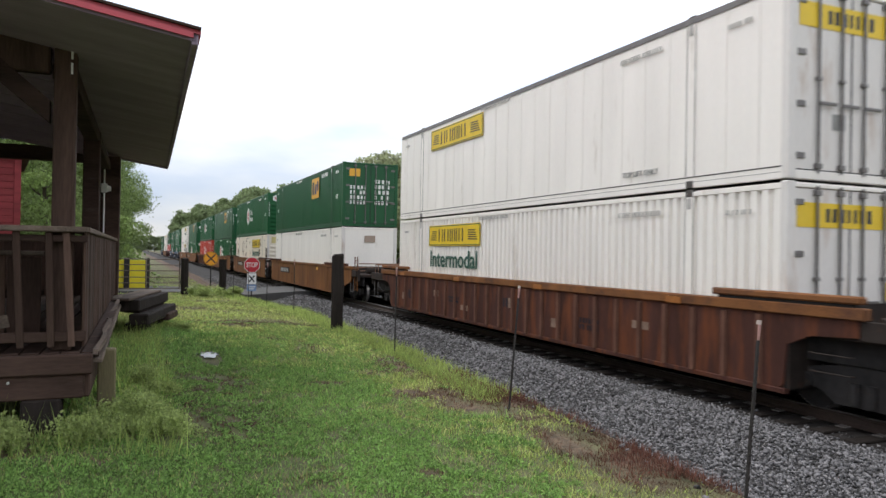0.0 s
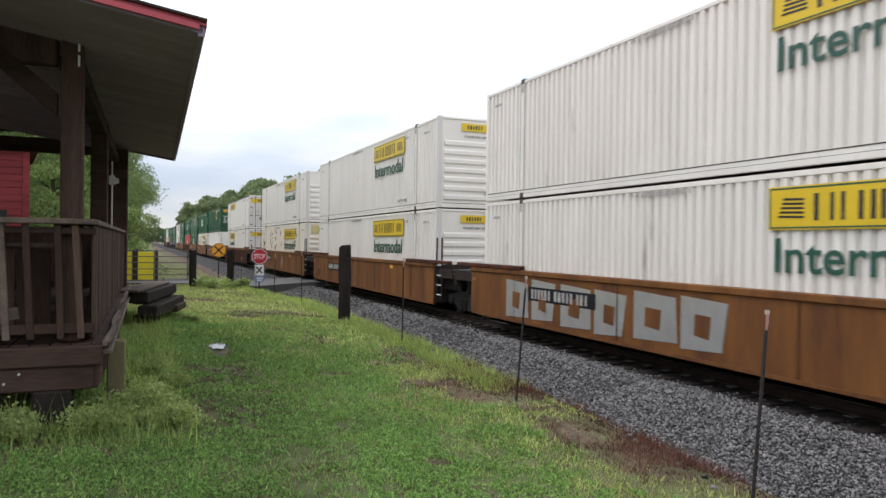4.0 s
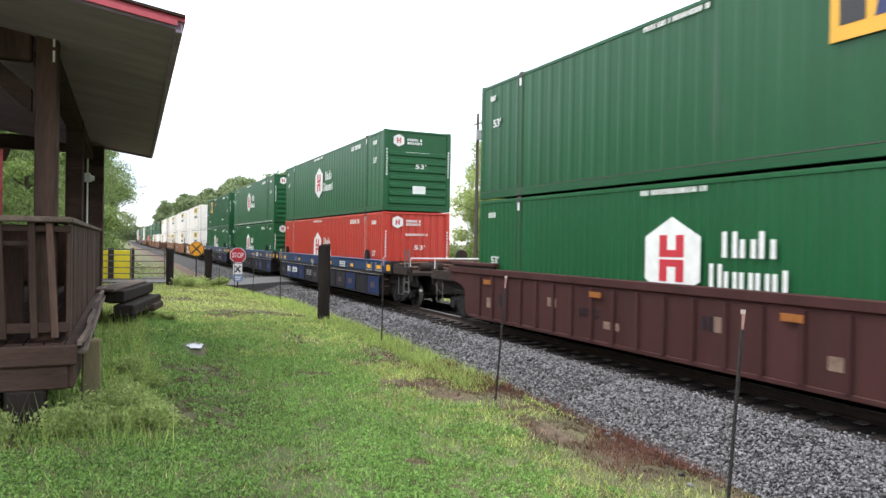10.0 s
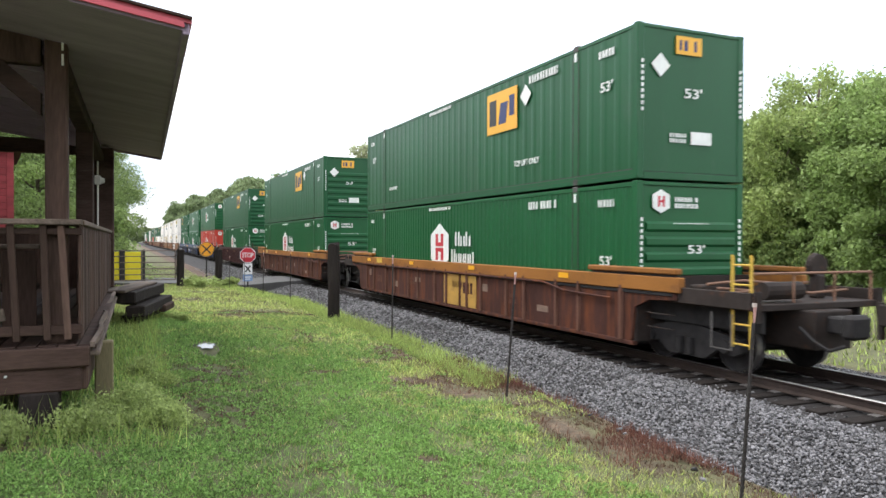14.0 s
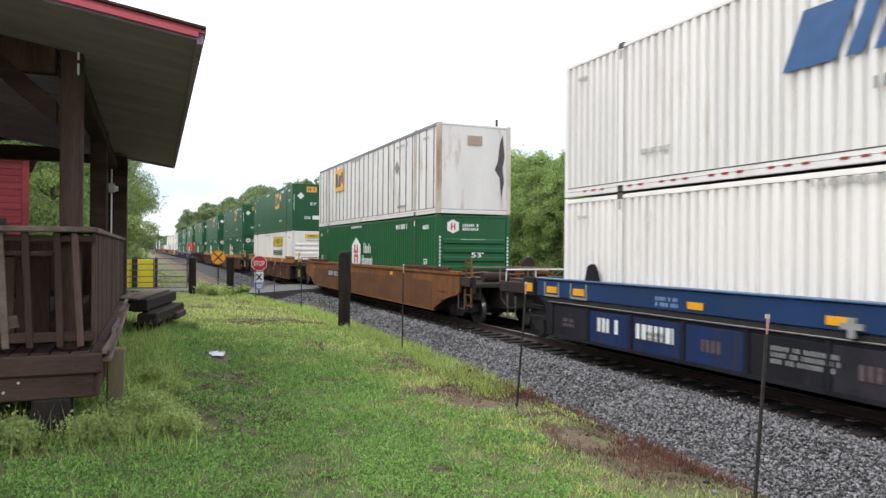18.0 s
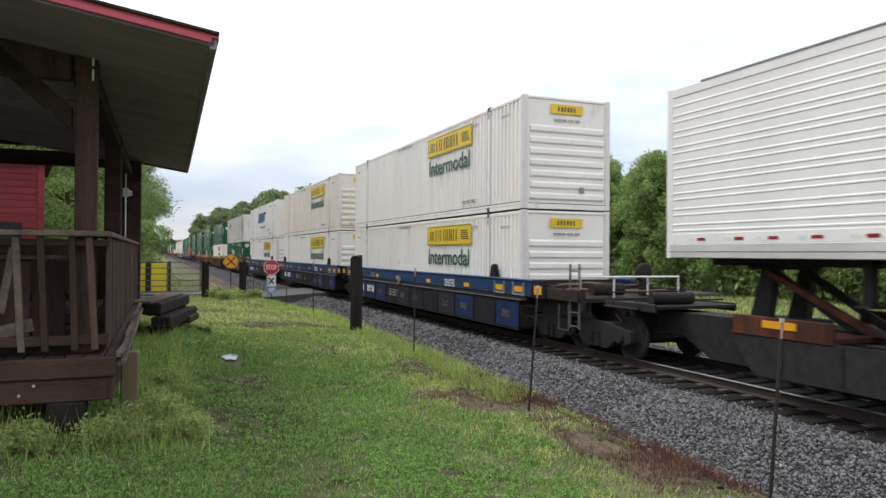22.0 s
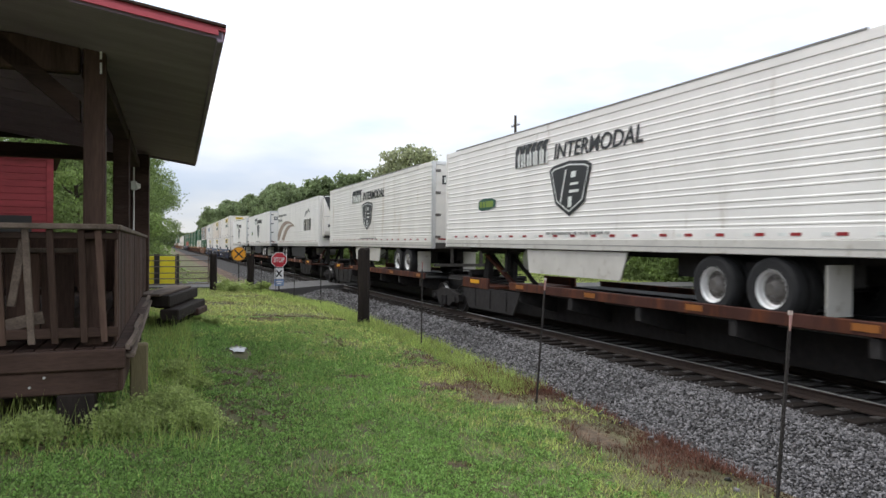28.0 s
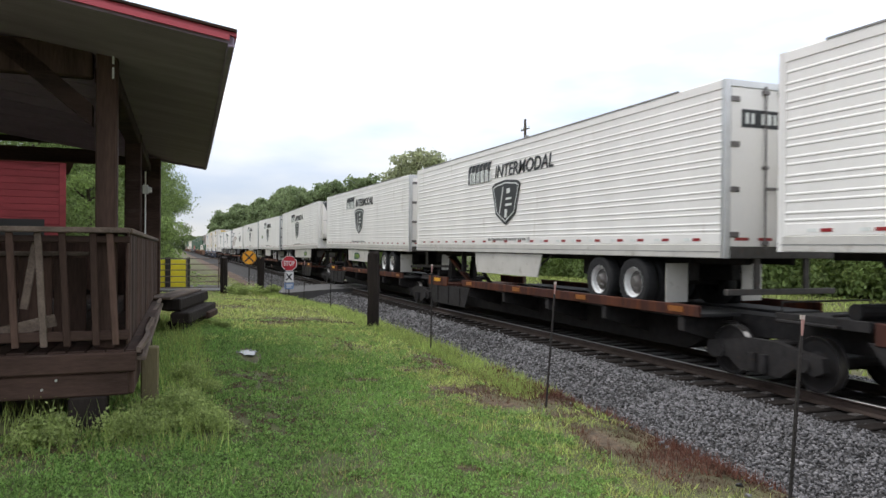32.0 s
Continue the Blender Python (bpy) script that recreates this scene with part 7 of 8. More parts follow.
    def slab(a, b, ya, yb, lo, hi):
        return Geo().prism([(a, ze + (x0 - a) * sl + lo), (a, ze + (x0 - a) * sl + hi), (b, ze + (x0 - b) * sl + hi), (b, ze + (x0 - b) * sl + lo)], 1, ya, yb)
    part("roof_sheet", slab(x0 + 0.03, x1, y0 - 0.02, y1 + 0.02, 0.075, 0.10), "roof_red", c, "red metal roof sheet", RM)
    for k in range(18):
        y = y0 + 0.3 + k * 0.5
        part("roof_rib", shared("roof_rib:r", lambda: slab(x0 + 0.03, x1, -0.02, 0.02, 0.10, 0.125), "roof_red"), "roof_red", c, at=RM @ Matrix.Translation((0, y, 0)))
    part("soffit", slab(x0, x1, y0, y1, 0.02, 0.07), "soffit", c, "dark boarded underside", RM)
    for k in range(10):
        y = y0 + 2.2 + k * 0.74
        part("rafter", shared("rafter:r", lambda: slab(x0 - 1.0, x1, -0.03, 0.03, -0.10, 0.018), "soffit"), "soffit", c, at=RM @ Matrix.Translation((0, y, 0)))
    part("eave_board", Geo().box(x0 - 0.03, x0 + 0.015, y0, y1, ze + 0.0, ze + 0.075, 0.006), "soffit", c, at=RM)
    part("rake_trim", slab(x0 - 0.02, x1, y0 - 0.045, y0 - 0.022, 0.034, 0.07), "roof_red", c, "red painted edge trim", RM)
    part("rake_cap", slab(x0 + 0.03, x1, y0 - 0.05, y0 - 0.02, 0.10, 0.118), "old_wood", c, at=RM)
    part("rake_board", slab(x0, x1, y1 - 0.02, y1 + 0.02, -0.02, 0.07), "soffit", c, at=RM)
    part("far_slope", Geo().prism([(x1, ze + (x0 - x1) * sl + 0.02), (x1, ze + (x0 - x1) * sl + 0.10), (x1 - 6, ze + 0.10), (x1 - 6, ze + 0.02)], 1, y0, y1), "roof_red", c)
    # conduit and box on the far post
    part("conduit", Geo().tube([(-0.215, 7.54, DECK + 0.9), (-0.215, 7.54, 3.72)], 0.014, 8), "conduit", c, "pale conduit pipe")
    part("junction_box", Geo().box(-0.265, -0.165, 7.49, 7.56, 3.07, 3.23, 0.01).lathe([(0.0, 0.06), (0.06, 0.04)], (-0.165, 7.52, 3.14), 0, 12), "conduit", c, "grey junction box")
    for x, y, z in ((-0.12, 0.08, 3.66), (-0.12, 0.08, 3.54)):
        part("nail_plate", shared("nail_plate:d", lambda: Geo().box(-0.008, 0.008, -0.012, 0.0, -0.045, 0.045), "conduit"), "conduit", c, at=(x - 0.02, y + 0.02, z))
    return c


pavilion()

steps = thing("timber_steps", "stacked dark timber steps beside the pavilion deck", "steps")
def along(x, y):
    return Matrix.Translation((x, y, 0)) @ Matrix.Rotation(math.atan2(-0.53, 2.4), 4, "Z")


part("tread", Geo().box(-0.30, 0.0, 0.0, 2.5, 1.08, 1.27, 0.02), "charred", steps, at=along(0.10, 12.5))
part("tread", Geo().box(-0.42, -0.05, -0.25, 2.3, 1.271, 1.315, 0.012), "grey_wood", steps, "grey weathered top plank", along(0.06, 12.5))
part("tread", Geo().box(-0.30, 0.0, 0.0, 2.5, 0.86, 1.045, 0.02), "charred", steps, at=along(0.24, 12.45))
part("tread", Geo().box(-0.26, 0.0, 0.0, 0.9, 0.80, 0.93, 0.02), "old_plank", steps, at=along(0.62, 13.9))
part("support", Geo().box(-0.30, -0.06, 0.15, 2.2, 0.45, 0.86).box(-0.30, -0.06, 0.15, 2.2, 1.045, 1.08), "charred", steps, at=along(0.14, 12.6))
solid("post_stub", Geo().box(-0.075, 0.075, -0.075, 0.075, 0.35, 1.14, 0.012), "stub_wood", "short mossy wooden post beside the deck", "post", at=Matrix.Translation((-0.20, 7.1, 0.06)))

table = thing("picnic_table", "weathered wooden picnic table on the pavilion deck", "table", at=Matrix.Translation((-3.0, 9.4, DECK)))
for k in range(5):
    part("top_plank", shared("top_plank:t", lambda: Geo().box(-0.9, 0.9, -0.07, 0.07, 0.71, 0.75, 0.006), "old_plank"), "old_plank", table, at=(0, -0.32 + k * 0.16, 0))
for s in (-1, 1):
    part("bench_plank", shared("bench_plank:t", lambda: Geo().box(-0.9, 0.9, -0.13, 0.13, 0.42, 0.46, 0.006), "old_plank"), "old_plank", table, at=(0, s * 0.72, 0))
    for y in (-1, 1):
        part("leg", Geo().prism([(y * 0.62, 0.0), (y * 0.72, 0.0), (y * 0.30, 0.71), (y * 0.20, 0.71)], 0, s * 0.6 - 0.02, s * 0.6 + 0.02), "old_wood", table)
    part("cross_bar", Geo().box(s * 0.6 - 0.05, s * 0.6 - 0.021, -0.84, 0.84, 0.34, 0.42), "old_wood", table)

# ---- red boarded shed behind the pavilion ----
shed = thing("red_shed", "faded red boarded shed with a flat dark roof", "shed", at=Matrix.Translation((-2.42, 19.0, 0)) @ Matrix.Rotation(radians(9), 4, "Z") @ Matrix.Translation((2.88, -19.0, 0)))
part("wall", Geo().box(-9.0, -2.9, 19.0, 23.0, 0.3, 4.2), "barn_red", shed)
for k in range(24):
    part("board", shared("board:s", lambda: Geo().box(-9.02, -2.88, 18.965, 19.0, 0.0, 0.150, 0.006), "barn_red"), "barn_red", shed, at=(0, 0, 0.45 + k * 0.156))
part("corner_board", Geo().box(-3.0, -2.86, 18.94, 18.965, 0.35, 4.2, 0.006), "barn_red", shed)
part("opening", Geo().box(-5.0, -3.3, 18.93, 18.96, 2.15, 2.75), "gap", shed, "dark window opening")
part("roof", Geo().box(-9.3, -2.65, 18.7, 23.3, 4.2, 4.32, 0.02), "old_plank", shed)

# ---- fence: steel posts and creosoted timbers on the crest of the lawn ----
POST = Geo().prism([(-0.0105, -0.003), (0.0105, -0.003), (0.0105, 0.003), (0.003, 0.003), (0.003, 0.018), (-0.003, 0.018), (-0.003, 0.003), (-0.0105, 0.003)], 2, -0.4, 1.27)
TIP = Geo().prism([(-0.014, -0.004), (0.014, -0.004), (0.014, 0.004), (0.004, 0.004), (0.004, 0.025), (-0.004, 0.025), (-0.004, 0.004), (-0.014, 0.004)], 2, 1.38, 1.41)
STUD = Geo()
for k in range(24):
    STUD.box(-0.008, 0.008, -0.010, -0.003, 0.02 + k * 0.05, 0.035 + k * 0.05)
band_me = Geo().prism([(-0.007, 1.27), (0.007, 1.27), (0.013, 1.38), (-0.013, 1.38)], 1, -0.004, 0.004).mesh("tip_band", M["tip_pink"])
post_me, tip_me, stud_me = POST.mesh("post", M["post_steel"]), TIP.mesh("tip", M["post_tip"]), STUD.mesh("stud_strip", M["post_steel"])
rng = random.Random(3)
for k, y in enumerate((3.72, 7.1, 10.95, 18.9, 23.1, 27.0, 31.4)):
    p = thing("fence_post", "slim dark steel fence post with a pale tip", "post", "steel fence posts", at=Matrix.Translation((3.9, y, ground(3.9, y))) @ Matrix.Rotation((0.095, 0.075, 0.01, 0.0, 0.015, -0.01, 0.02)[k], 4, "Y") @ Matrix.Rotation(rng.uniform(-0.02, 0.02), 4, "X"))
    part("shaft", post_me, "post_steel", p)
    part("stud_strip", stud_me, "post_steel", p)
    part("tip", tip_me, "post_tip", p, "pale painted tip")
    part("tip_band", band_me, "tip_pink", p, "faded pink painted band")


def timber_post(x, y, w, h, seed):
    """A split timber post, cracked and uneven at its top."""
    r = random.Random(seed)
    g = Geo()
    n, rings = 10, 7
    for j in range(rings):
        z = -0.4 + (h + 0.4) * j / (rings - 1)
        for i in range(n):
            t = 2 * math.pi * i / n
            s = w * (0.92 + 0.16 * r.random()) * (0.86 + 0.14 * abs(math.cos(2 * t)))
            g.v.append((s * math.cos(t), s * math.sin(t), z + (r.uniform(-0.05, 0.03) if j == rings - 1 else 0)))
    for j in range(rings - 1):
        g.f += [(j * n + i, j * n + (i + 1) % n, (j + 1) * n + (i + 1) % n, (j + 1) * n + i) for i in range(n)]
    g.f.append(tuple((rings - 1) * n + i for i in range(n)))
    return solid("timber_post", g, "charred", "dark creosoted timber fence post, split at the top", "post", "timber fence posts", at=Matrix.Translation((x, y, ground(x, y))))


timber_post(3.93, 14.65, 0.132, 1.60, 1)
timber_post(3.9, 35.3, 0.17, 1.7, 2)
timber_post(2.24, 36.0, 0.17, 1.75, 3)

gate = thing("tube_gate", "brown steel tube farm gate, closed", "gate")
for z in (0.30, 0.55, 0.82, 1.12, 1.40, 1.66):
    part("tube", shared("tube:g", lambda: Geo().tube([(-0.95, 36.1, 0), (2.02, 36.1, 0)], 0.022, 8), "gate_steel"), "gate_steel", gate, at=(0, 0, z - 0.05))
for x in (-0.95, 0.55, 2.02):
    part("upright", shared("upright:g", lambda: Geo().tube([(0, 36.1, 0.22), (0, 36.1, 1.64)], 0.026, 8), "gate_steel"), "gate_steel", gate, at=(x, 0, 0))
part("hinge", Geo().box(2.02, 2.10, 36.06, 36.14, 0.5, 0.56).box(2.02, 2.10, 36.06, 36.14, 1.35, 1.41), "post_steel", gate)

barrier = thing("yellow_barrier", "bright yellow barrier boards on black posts behind the gate", "barrier")
for a, b in ((-1.25, -0.42), (-0.16, 0.62)):
    part("board", Geo().box(a, b, 40.0, 40.06, 0.05, 1.50, 0.01), "bright_yellow", barrier)
for x in (-0.36, -0.24, 0.72):
    part("post", shared("post:bar", lambda: Geo().box(-0.07, 0.07, 39.9, 40.0, -0.4, 1.62, 0.01), "post_steel"), "post_steel", barrier, at=(x, 0, 0))

# ---- signs at the crossing ----
stop = thing("stop_sign", "red octagonal stop sign with crossing plate and blue notice", "sign", at=Matrix.Translation((5.42, 36.5, 0)))
oct_ = [(0.375 * math.cos(math.pi / 8 + k * math.pi / 4) / math.cos(math.pi / 8), 1.37 + 0.375 * math.sin(math.pi / 8 + k * math.pi / 4) / math.cos(math.pi / 8)) for k in range(8)]
part("border", Geo().prism(oct_, 1, -0.004, 0.0), "sign_white", stop)
part("face", Geo().prism([(x * 0.93, 1.37 + (z - 1.37) * 0.93) for x, z in oct_], 1, -0.008, -0.004), "sign_red", stop)
lettering("STOP", "sign_white", stop, BACK, (-0.27, -0.009, 1.25), 0.54, 0.25, label="white lettering")
part("plate", Geo().box(-0.22, 0.22, -0.004, 0.0, 0.42, 0.96), "sign_white", stop)
part("cross", Geo().prism([(-0.15, 0.56), (-0.10, 0.51), (0.15, 0.82), (0.10, 0.87)], 1, -0.009, -0.004).prism([(0.15, 0.56), (0.10, 0.51), (-0.15, 0.82), (-0.10, 0.87)], 1, -0.0125, -0.0095), "ink", stop, "black diagonal cross")
part("notice", Geo().box(-0.23, 0.23, -0.004, 0.0, 0.08, 0.40), "sign_blue", stop, "small blue notice")
part("notice_mark", Geo().box(-0.17, 0.17, -0.008, -0.004, 0.26, 0.31).box(-0.12, 0.12, -0.008, -0.004, 0.16, 0.21), "sign_white", stop)
part("pole", Geo().box(-0.03, 0.03, 0.0, 0.05, -0.9, 1.75, 0.006), "post_steel", stop)

warn = thing("crossing_sign", "round amber railway crossing warning sign with a black cross", "sign", at=Matrix.Translation((3.80, 40.0, 0)))
part("face", Geo().lathe([(-0.004, 0.38), (0.0, 0.38)], (0, 0, 1.62), 1, 40), "sign_amber", warn)
part("cross", Geo().prism([(-0.25, 1.42), (-0.20, 1.37), (0.25, 1.82), (0.20, 1.87)], 1, -0.009, -0.004).prism([(0.25, 1.42), (0.20, 1.37), (-0.25, 1.82), (-0.20, 1.87)], 1, -0.0125, -0.0095), "ink", warn, "black diagonal cross")
part("rim", Geo().lathe([(-0.007, 0.345), (-0.007, 0.362), (-0.0045, 0.362), (-0.0045, 0.345)], (0, 0, 1.62), 1, 40, False), "ink", warn)
part("pole", Geo().box(-0.03, 0.03, 0.002, 0.05, -0.8, 1.9, 0.006), "post_steel", warn)

# ---- road over the track ----
rx = [(-14, -0.12), (-2, 0.02), (3, -0.05), (5.5, -0.22), (7.9, -0.05), (8.98, -0.012), (9.13, -0.05), (9.15, -0.012), (10.50, -0.012), (10.52, -0.05), (10.66, -0.012), (11.8, -0.05), (14.5, -0.3), (40, -0.5)]
tagged(new("road", Geo().prism([(x, z + 0.03) for x, z in rx] + [(40, -1.2), (-14, -1.2)], 1, 37.8, 43.0).mesh("road", M["asphalt"])), "worn grey asphalt road over the track", "road", kind="structure")

# ---- utility poles beyond the track ----
for k, (x, y, h) in enumerate(((27.0, 53.0, 13.6), (31.0, 108.0, 12.5))):
    p = thing("utility_pole", "tall dark wooden utility pole with a crossarm", "pole", "utility poles", at=Matrix.Translation((x, y, -0.7)))
    part("shaft", Geo().tube([(0, 0, -0.5), (0, 0, h * 0.5), (0, 0, h)], [0.17, 0.14, 0.10], 10), "pole", p)
    part("crossarm", Geo().box(-0.035, 0.035, -0.75, 0.75, h - 0.88, h - 0.80, 0.01), "pole", p)
    for a in (-0.68, -0.3, 0.3, 0.68):
        part("insulator", shared("insulator:p", lambda: Geo().lathe([(0, 0.03), (0.08, 0.05), (0.14, 0.03)], (0, 0, 0), 2, 8), "conduit"), "conduit", p, at=(0, a, h - 0.78))
    part("transformer", Geo().lathe([(0, 0.18), (0.05, 0.22), (0.75, 0.22), (0.8, 0.15)], (0, -0.36, h - 2.2), 2, 14), "greyink", p)


# ---- trees ----
def leaves(rng, centres, radii, count, size, squash=0.75):
    """Leaf quads thick on the outside of many overlapping clumps."""
    n = len(centres)
    pick = rng.choice(n, count, p=radii ** 2 / (radii ** 2).sum())
    d = rng.normal(size=(count, 3))
    d /= np.linalg.norm(d, axis=1)[:, None]
    r = radii[pick] * rng.uniform(0.02, 1.5, count) ** 0.5 * np.where(rng.random(count) < 0.07, 1.55, 1.0)
    p = centres[pick] + d * r[:, None] * (1, 1, squash)
    a = rng.normal(size=(count, 3)) + d * 0.4
    a /= np.linalg.norm(a, axis=1)[:, None]
    b = np.cross(a, rng.normal(size=(count, 3)))
    b /= np.linalg.norm(b, axis=1)[:, None]
    s = size * rng.uniform(0.55, 1.35, count)[:, None]
    quad = np.stack([p - a * s, p + b * s * 0.55 + a * s * 0.1, p + a * s, p - b * s * 0.55 + a * s * 0.1], 1)
    return quad.reshape(-1, 3), np.arange(4 * count).reshape(-1, 4)


def tree(seed, height, spread, leaf, count, size, low=0.25, label="leafy broadleaf tree", clumps=105):
    """A tapered trunk with forking limbs, and a crown of leaf clumps round the limb ends, with gaps between them."""
    r = np.random.default_rng(seed)
    c = thing("tree", label, "tree", "trees round the track")
    bend = r.normal(size=2) * 0.05 * height
    top = Vector((bend[0], bend[1], height * 0.86))
    g = Geo().tube([(0, 0, -0.4), (bend[0] * 0.2, bend[1] * 0.2, height * 0.25), (bend[0] * 0.6, bend[1] * 0.6, height * 0.55), top], [0.022 * height, 0.017 * height, 0.011 * height, 0.003 * height], 8)
    part("trunk", g, "bark", c)
    ends = []
    limbs = Geo()
    for k in range(clumps):
        z = height * (low + (0.96 - low) * (k + r.random()) / clumps)
        f = z / height
        ang = k * 2.4 + r.uniform(-0.6, 0.6)
        reach = spread * (0.35 + 0.75 * math.sin(math.pi * min(1.0, max(0.08, (f - low * 0.6) / (1.04 - low * 0.6))) ** 0.8)) * r.uniform(0.45, 1.05)
        e = Vector((bend[0] * f + reach * math.cos(ang), bend[1] * f + reach * math.sin(ang), z))
        s = Vector((bend[0] * f * 0.7, bend[1] * f * 0.7, max(0.12 * height, z - reach * 0.55)))
        if k % 4 == 0:
            limbs.tube([s, (s + e) / 2 + Vector((0, 0, 0.05 * height)), e], [0.007 * height, 0.004 * height, 0.0012 * height], 5, False)
        ends.append(e)
    part("limb_set", limbs, "bark", c)
    centres = np.array([tuple(e) for e in ends])
    radii = r.uniform(0.35, 1.1, len(ends)) * spread * 0.24
    v, f = leaves(r, centres, radii, count, size)
    tagged(part("crown", raw_mesh("crown", v, f, M[leaf]), leaf, c), kind="stuff")
    return c


KINDS = [
    tree(1, 8.5, 3.2, "leaf", 32000, 0.095, 0.04, "bushy green tree at the wood's edge"), tree(2, 9.2, 3.5, "leaf_light", 32000, 0.09, 0.05, "pale green bushy tree at the wood's edge"),
    tree(3, 7.6, 3.3, "leaf_dark", 30000, 0.095, 0.03, "dark green bushy tree at the wood's edge"), tree(4, 9.6, 3.0, "leaf", 30000, 0.095, 0.12, "slender green tree at the wood's edge"),
    tree(5, 16.0, 5.2, "leaf_haze", 11000, 0.36, 0.12, "tall distant tree along the track", 105), tree(6, 17.5, 4.8, "leaf_haze", 11000, 0.36, 0.25, "tall dark distant tree along the track", 105),
    tree(7, 12.0, 3.8, "leaf_pale", 9000, 0.20, 0.3, "pale spring tree with a thin crown"), tree(8, 11.5, 4.2, "leaf_dark", 62000, 0.075, 0.05, "dense green tree beside the track"),
]
HOME = [Matrix.Translation((31, 9 + 6 * k, -0.6)) for k in range(8)]
PLACES = []
rt = random.Random(77)
y = 13.0
while y < 76:
    tall = 1.30 + 0.22 * max(0.0, min(1.0, (y - 58) / 8)) + 0.19 * max(0.0, min(1.0, (37 - y) / 5))
    PLACES.append((rt.choice((0, 0, 1, 2, 3, 1)), 39.4 + rt.uniform(-1.4, 1.4), y, tall * rt.uniform(0.92, 1.08)))
    PLACES.append((rt.choice((0, 2, 3)), 45.5 + rt.uniform(-1.6, 1.6), y + 1.8, tall * rt.uniform(0.98, 1.12)))
    y += rt.uniform(3.0, 4.4)
while y < 130:
    PLACES.append((rt.choice((0, 1, 2, 3)), 27 + rt.uniform(-2, 3), y, rt.uniform(0.80, 0.95) * (1.06 if y > 84 else 1.0)))
    y += rt.uniform(3.6, 5.5)
PLACES += [(6, 26.0, 75, 1.12), (6, 26.5, 78.5, 1.05), (6, 29, 92, 0.9), (4, 28, 112, 0.72), (6, 27, 122, 1.0), (5, 27.5, 186, 1.2), (5, 29, 192, 1.3), (5, 28, 199, 1.2)]
y = 128
while y < 520:
    for _ in range(2):
        PLACES.append((rt.choice((4, 4, 5)), 25.5 + rt.uniform(-2.5, 9), y, rt.uniform(0.80, 1.05) * (1 + 0.40 * max(0.0, min(1.0, (y - 215) / 70, (470 - y) / 60)))))
    y += rt.uniform(6, 10) * (1 + (y - 128) / 260)
for x, yy, k, s in ((-6.5, 27, 7, 0.85), (-10.5, 30, 7, 0.95), (-13, 24, 0, 1.1), (-3.4, 35, 0, 1.0), (-6, 41, 7, 0.95), (-2.6, 47, 7, 0.92), (-4.2, 55, 7, 1.0), (-2.9, 62, 7, 1.05), (-3.6, 71, 7, 1.05), (-4.4, 82, 7, 1.1),
                    (-5, 95, 7, 1.1), (-6.5, 112, 4, 0.75), (-7, 132, 4, 0.8), (-8, 155, 4, 0.8), (-9, 180, 5, 0.75), (-10, 215, 4, 0.8), (-12, 260, 4, 0.85), (-14, 320, 4, 0.85), (-17, 24, 2, 1.3), (-20, 34, 0, 1.4)):
    PLACES.append((k, x, yy, s))
PLACES += [(4, 6 + 5 * k, 620 + 9 * (k % 3), 0.9) for k in range(-6, 9)]
first = [True] * 8
for k, x, y, s in PLACES:
    if 20 < x < 35 and y < 130:
        x, y, s = x * 1.16, y * 1.16, s * 1.106
    s *= (0.93, 0.93, 0.93, 0.93, 0.9, 0.9, 1.1, 0.85)[k] * (0.82 if x < 0 and k in (4, 5) else 1.0)
    if first[k]:
        s = 1.0
    m = Matrix.Translation((x, y, ground(x, y) - 0.1)) @ Matrix.Rotation(rt.uniform(0, 6.28), 4, "Z") @ Matrix.Diagonal((s, s, s if first[k] else s * rt.uniform(0.94, 1.06), 1))
    if first[k]:
        KINDS[k].matrix_basis, first[k] = m, False
    else:
        copy_thing(KINDS[k], m)
for k in range(8):
    if first[k]:
        KINDS[k].matrix_basis = HOME[k]

# low undergrowth along the wood
r = np.random.default_rng(5)
cy = r.uniform(14, 110, 300)
cs = np.stack([r.uniform(36.4, 38.6, 300) - np.clip((cy - 78) / 4, 0, 6), cy, r.uniform(-0.3, 1.5, 300)], 1)
v, f = leaves(r, cs, r.uniform(0.8, 1.6, 300), 34000, 0.17)
tagged(new("undergrowth", raw_mesh("undergrowth", v, f, M["leaf_dark"])), "dark leafy undergrowth along the wood", "undergrowth", kind="stuff")
cs = np.stack([r.uniform(-3.2, 0.4, 60), r.uniform(41, 80, 60), r.uniform(-0.3, 1.6, 60)], 1)
v, f = leaves(r, cs, r.uniform(0.6, 1.2, 60), 9000, 0.13)
tagged(new("undergrowth", raw_mesh("undergrowth", v, f, M["leaf"])), "leafy bushes below the trees beside the road", "undergrowth", kind="stuff")


def bush(x, y, size, count, seed, leaf="leaf"):
    r = np.random.default_rng(seed)
    cs = np.stack([r.normal(0, size * 0.4, 9), r.normal(0, size * 0.4, 9), r.uniform(0.05 * size, size * 0.7, 9)], 1)
    v, f = leaves(r, cs, r.uniform(0.25, 0.45, 9) * size, count * 5, 0.015 if size < 0.45 else 0.04)
    return tagged(new("weed_clump", raw_mesh("weed_clump", v, f, M[leaf])), "small green weed clump in the grass", "plant", "weed clumps", "stuff")


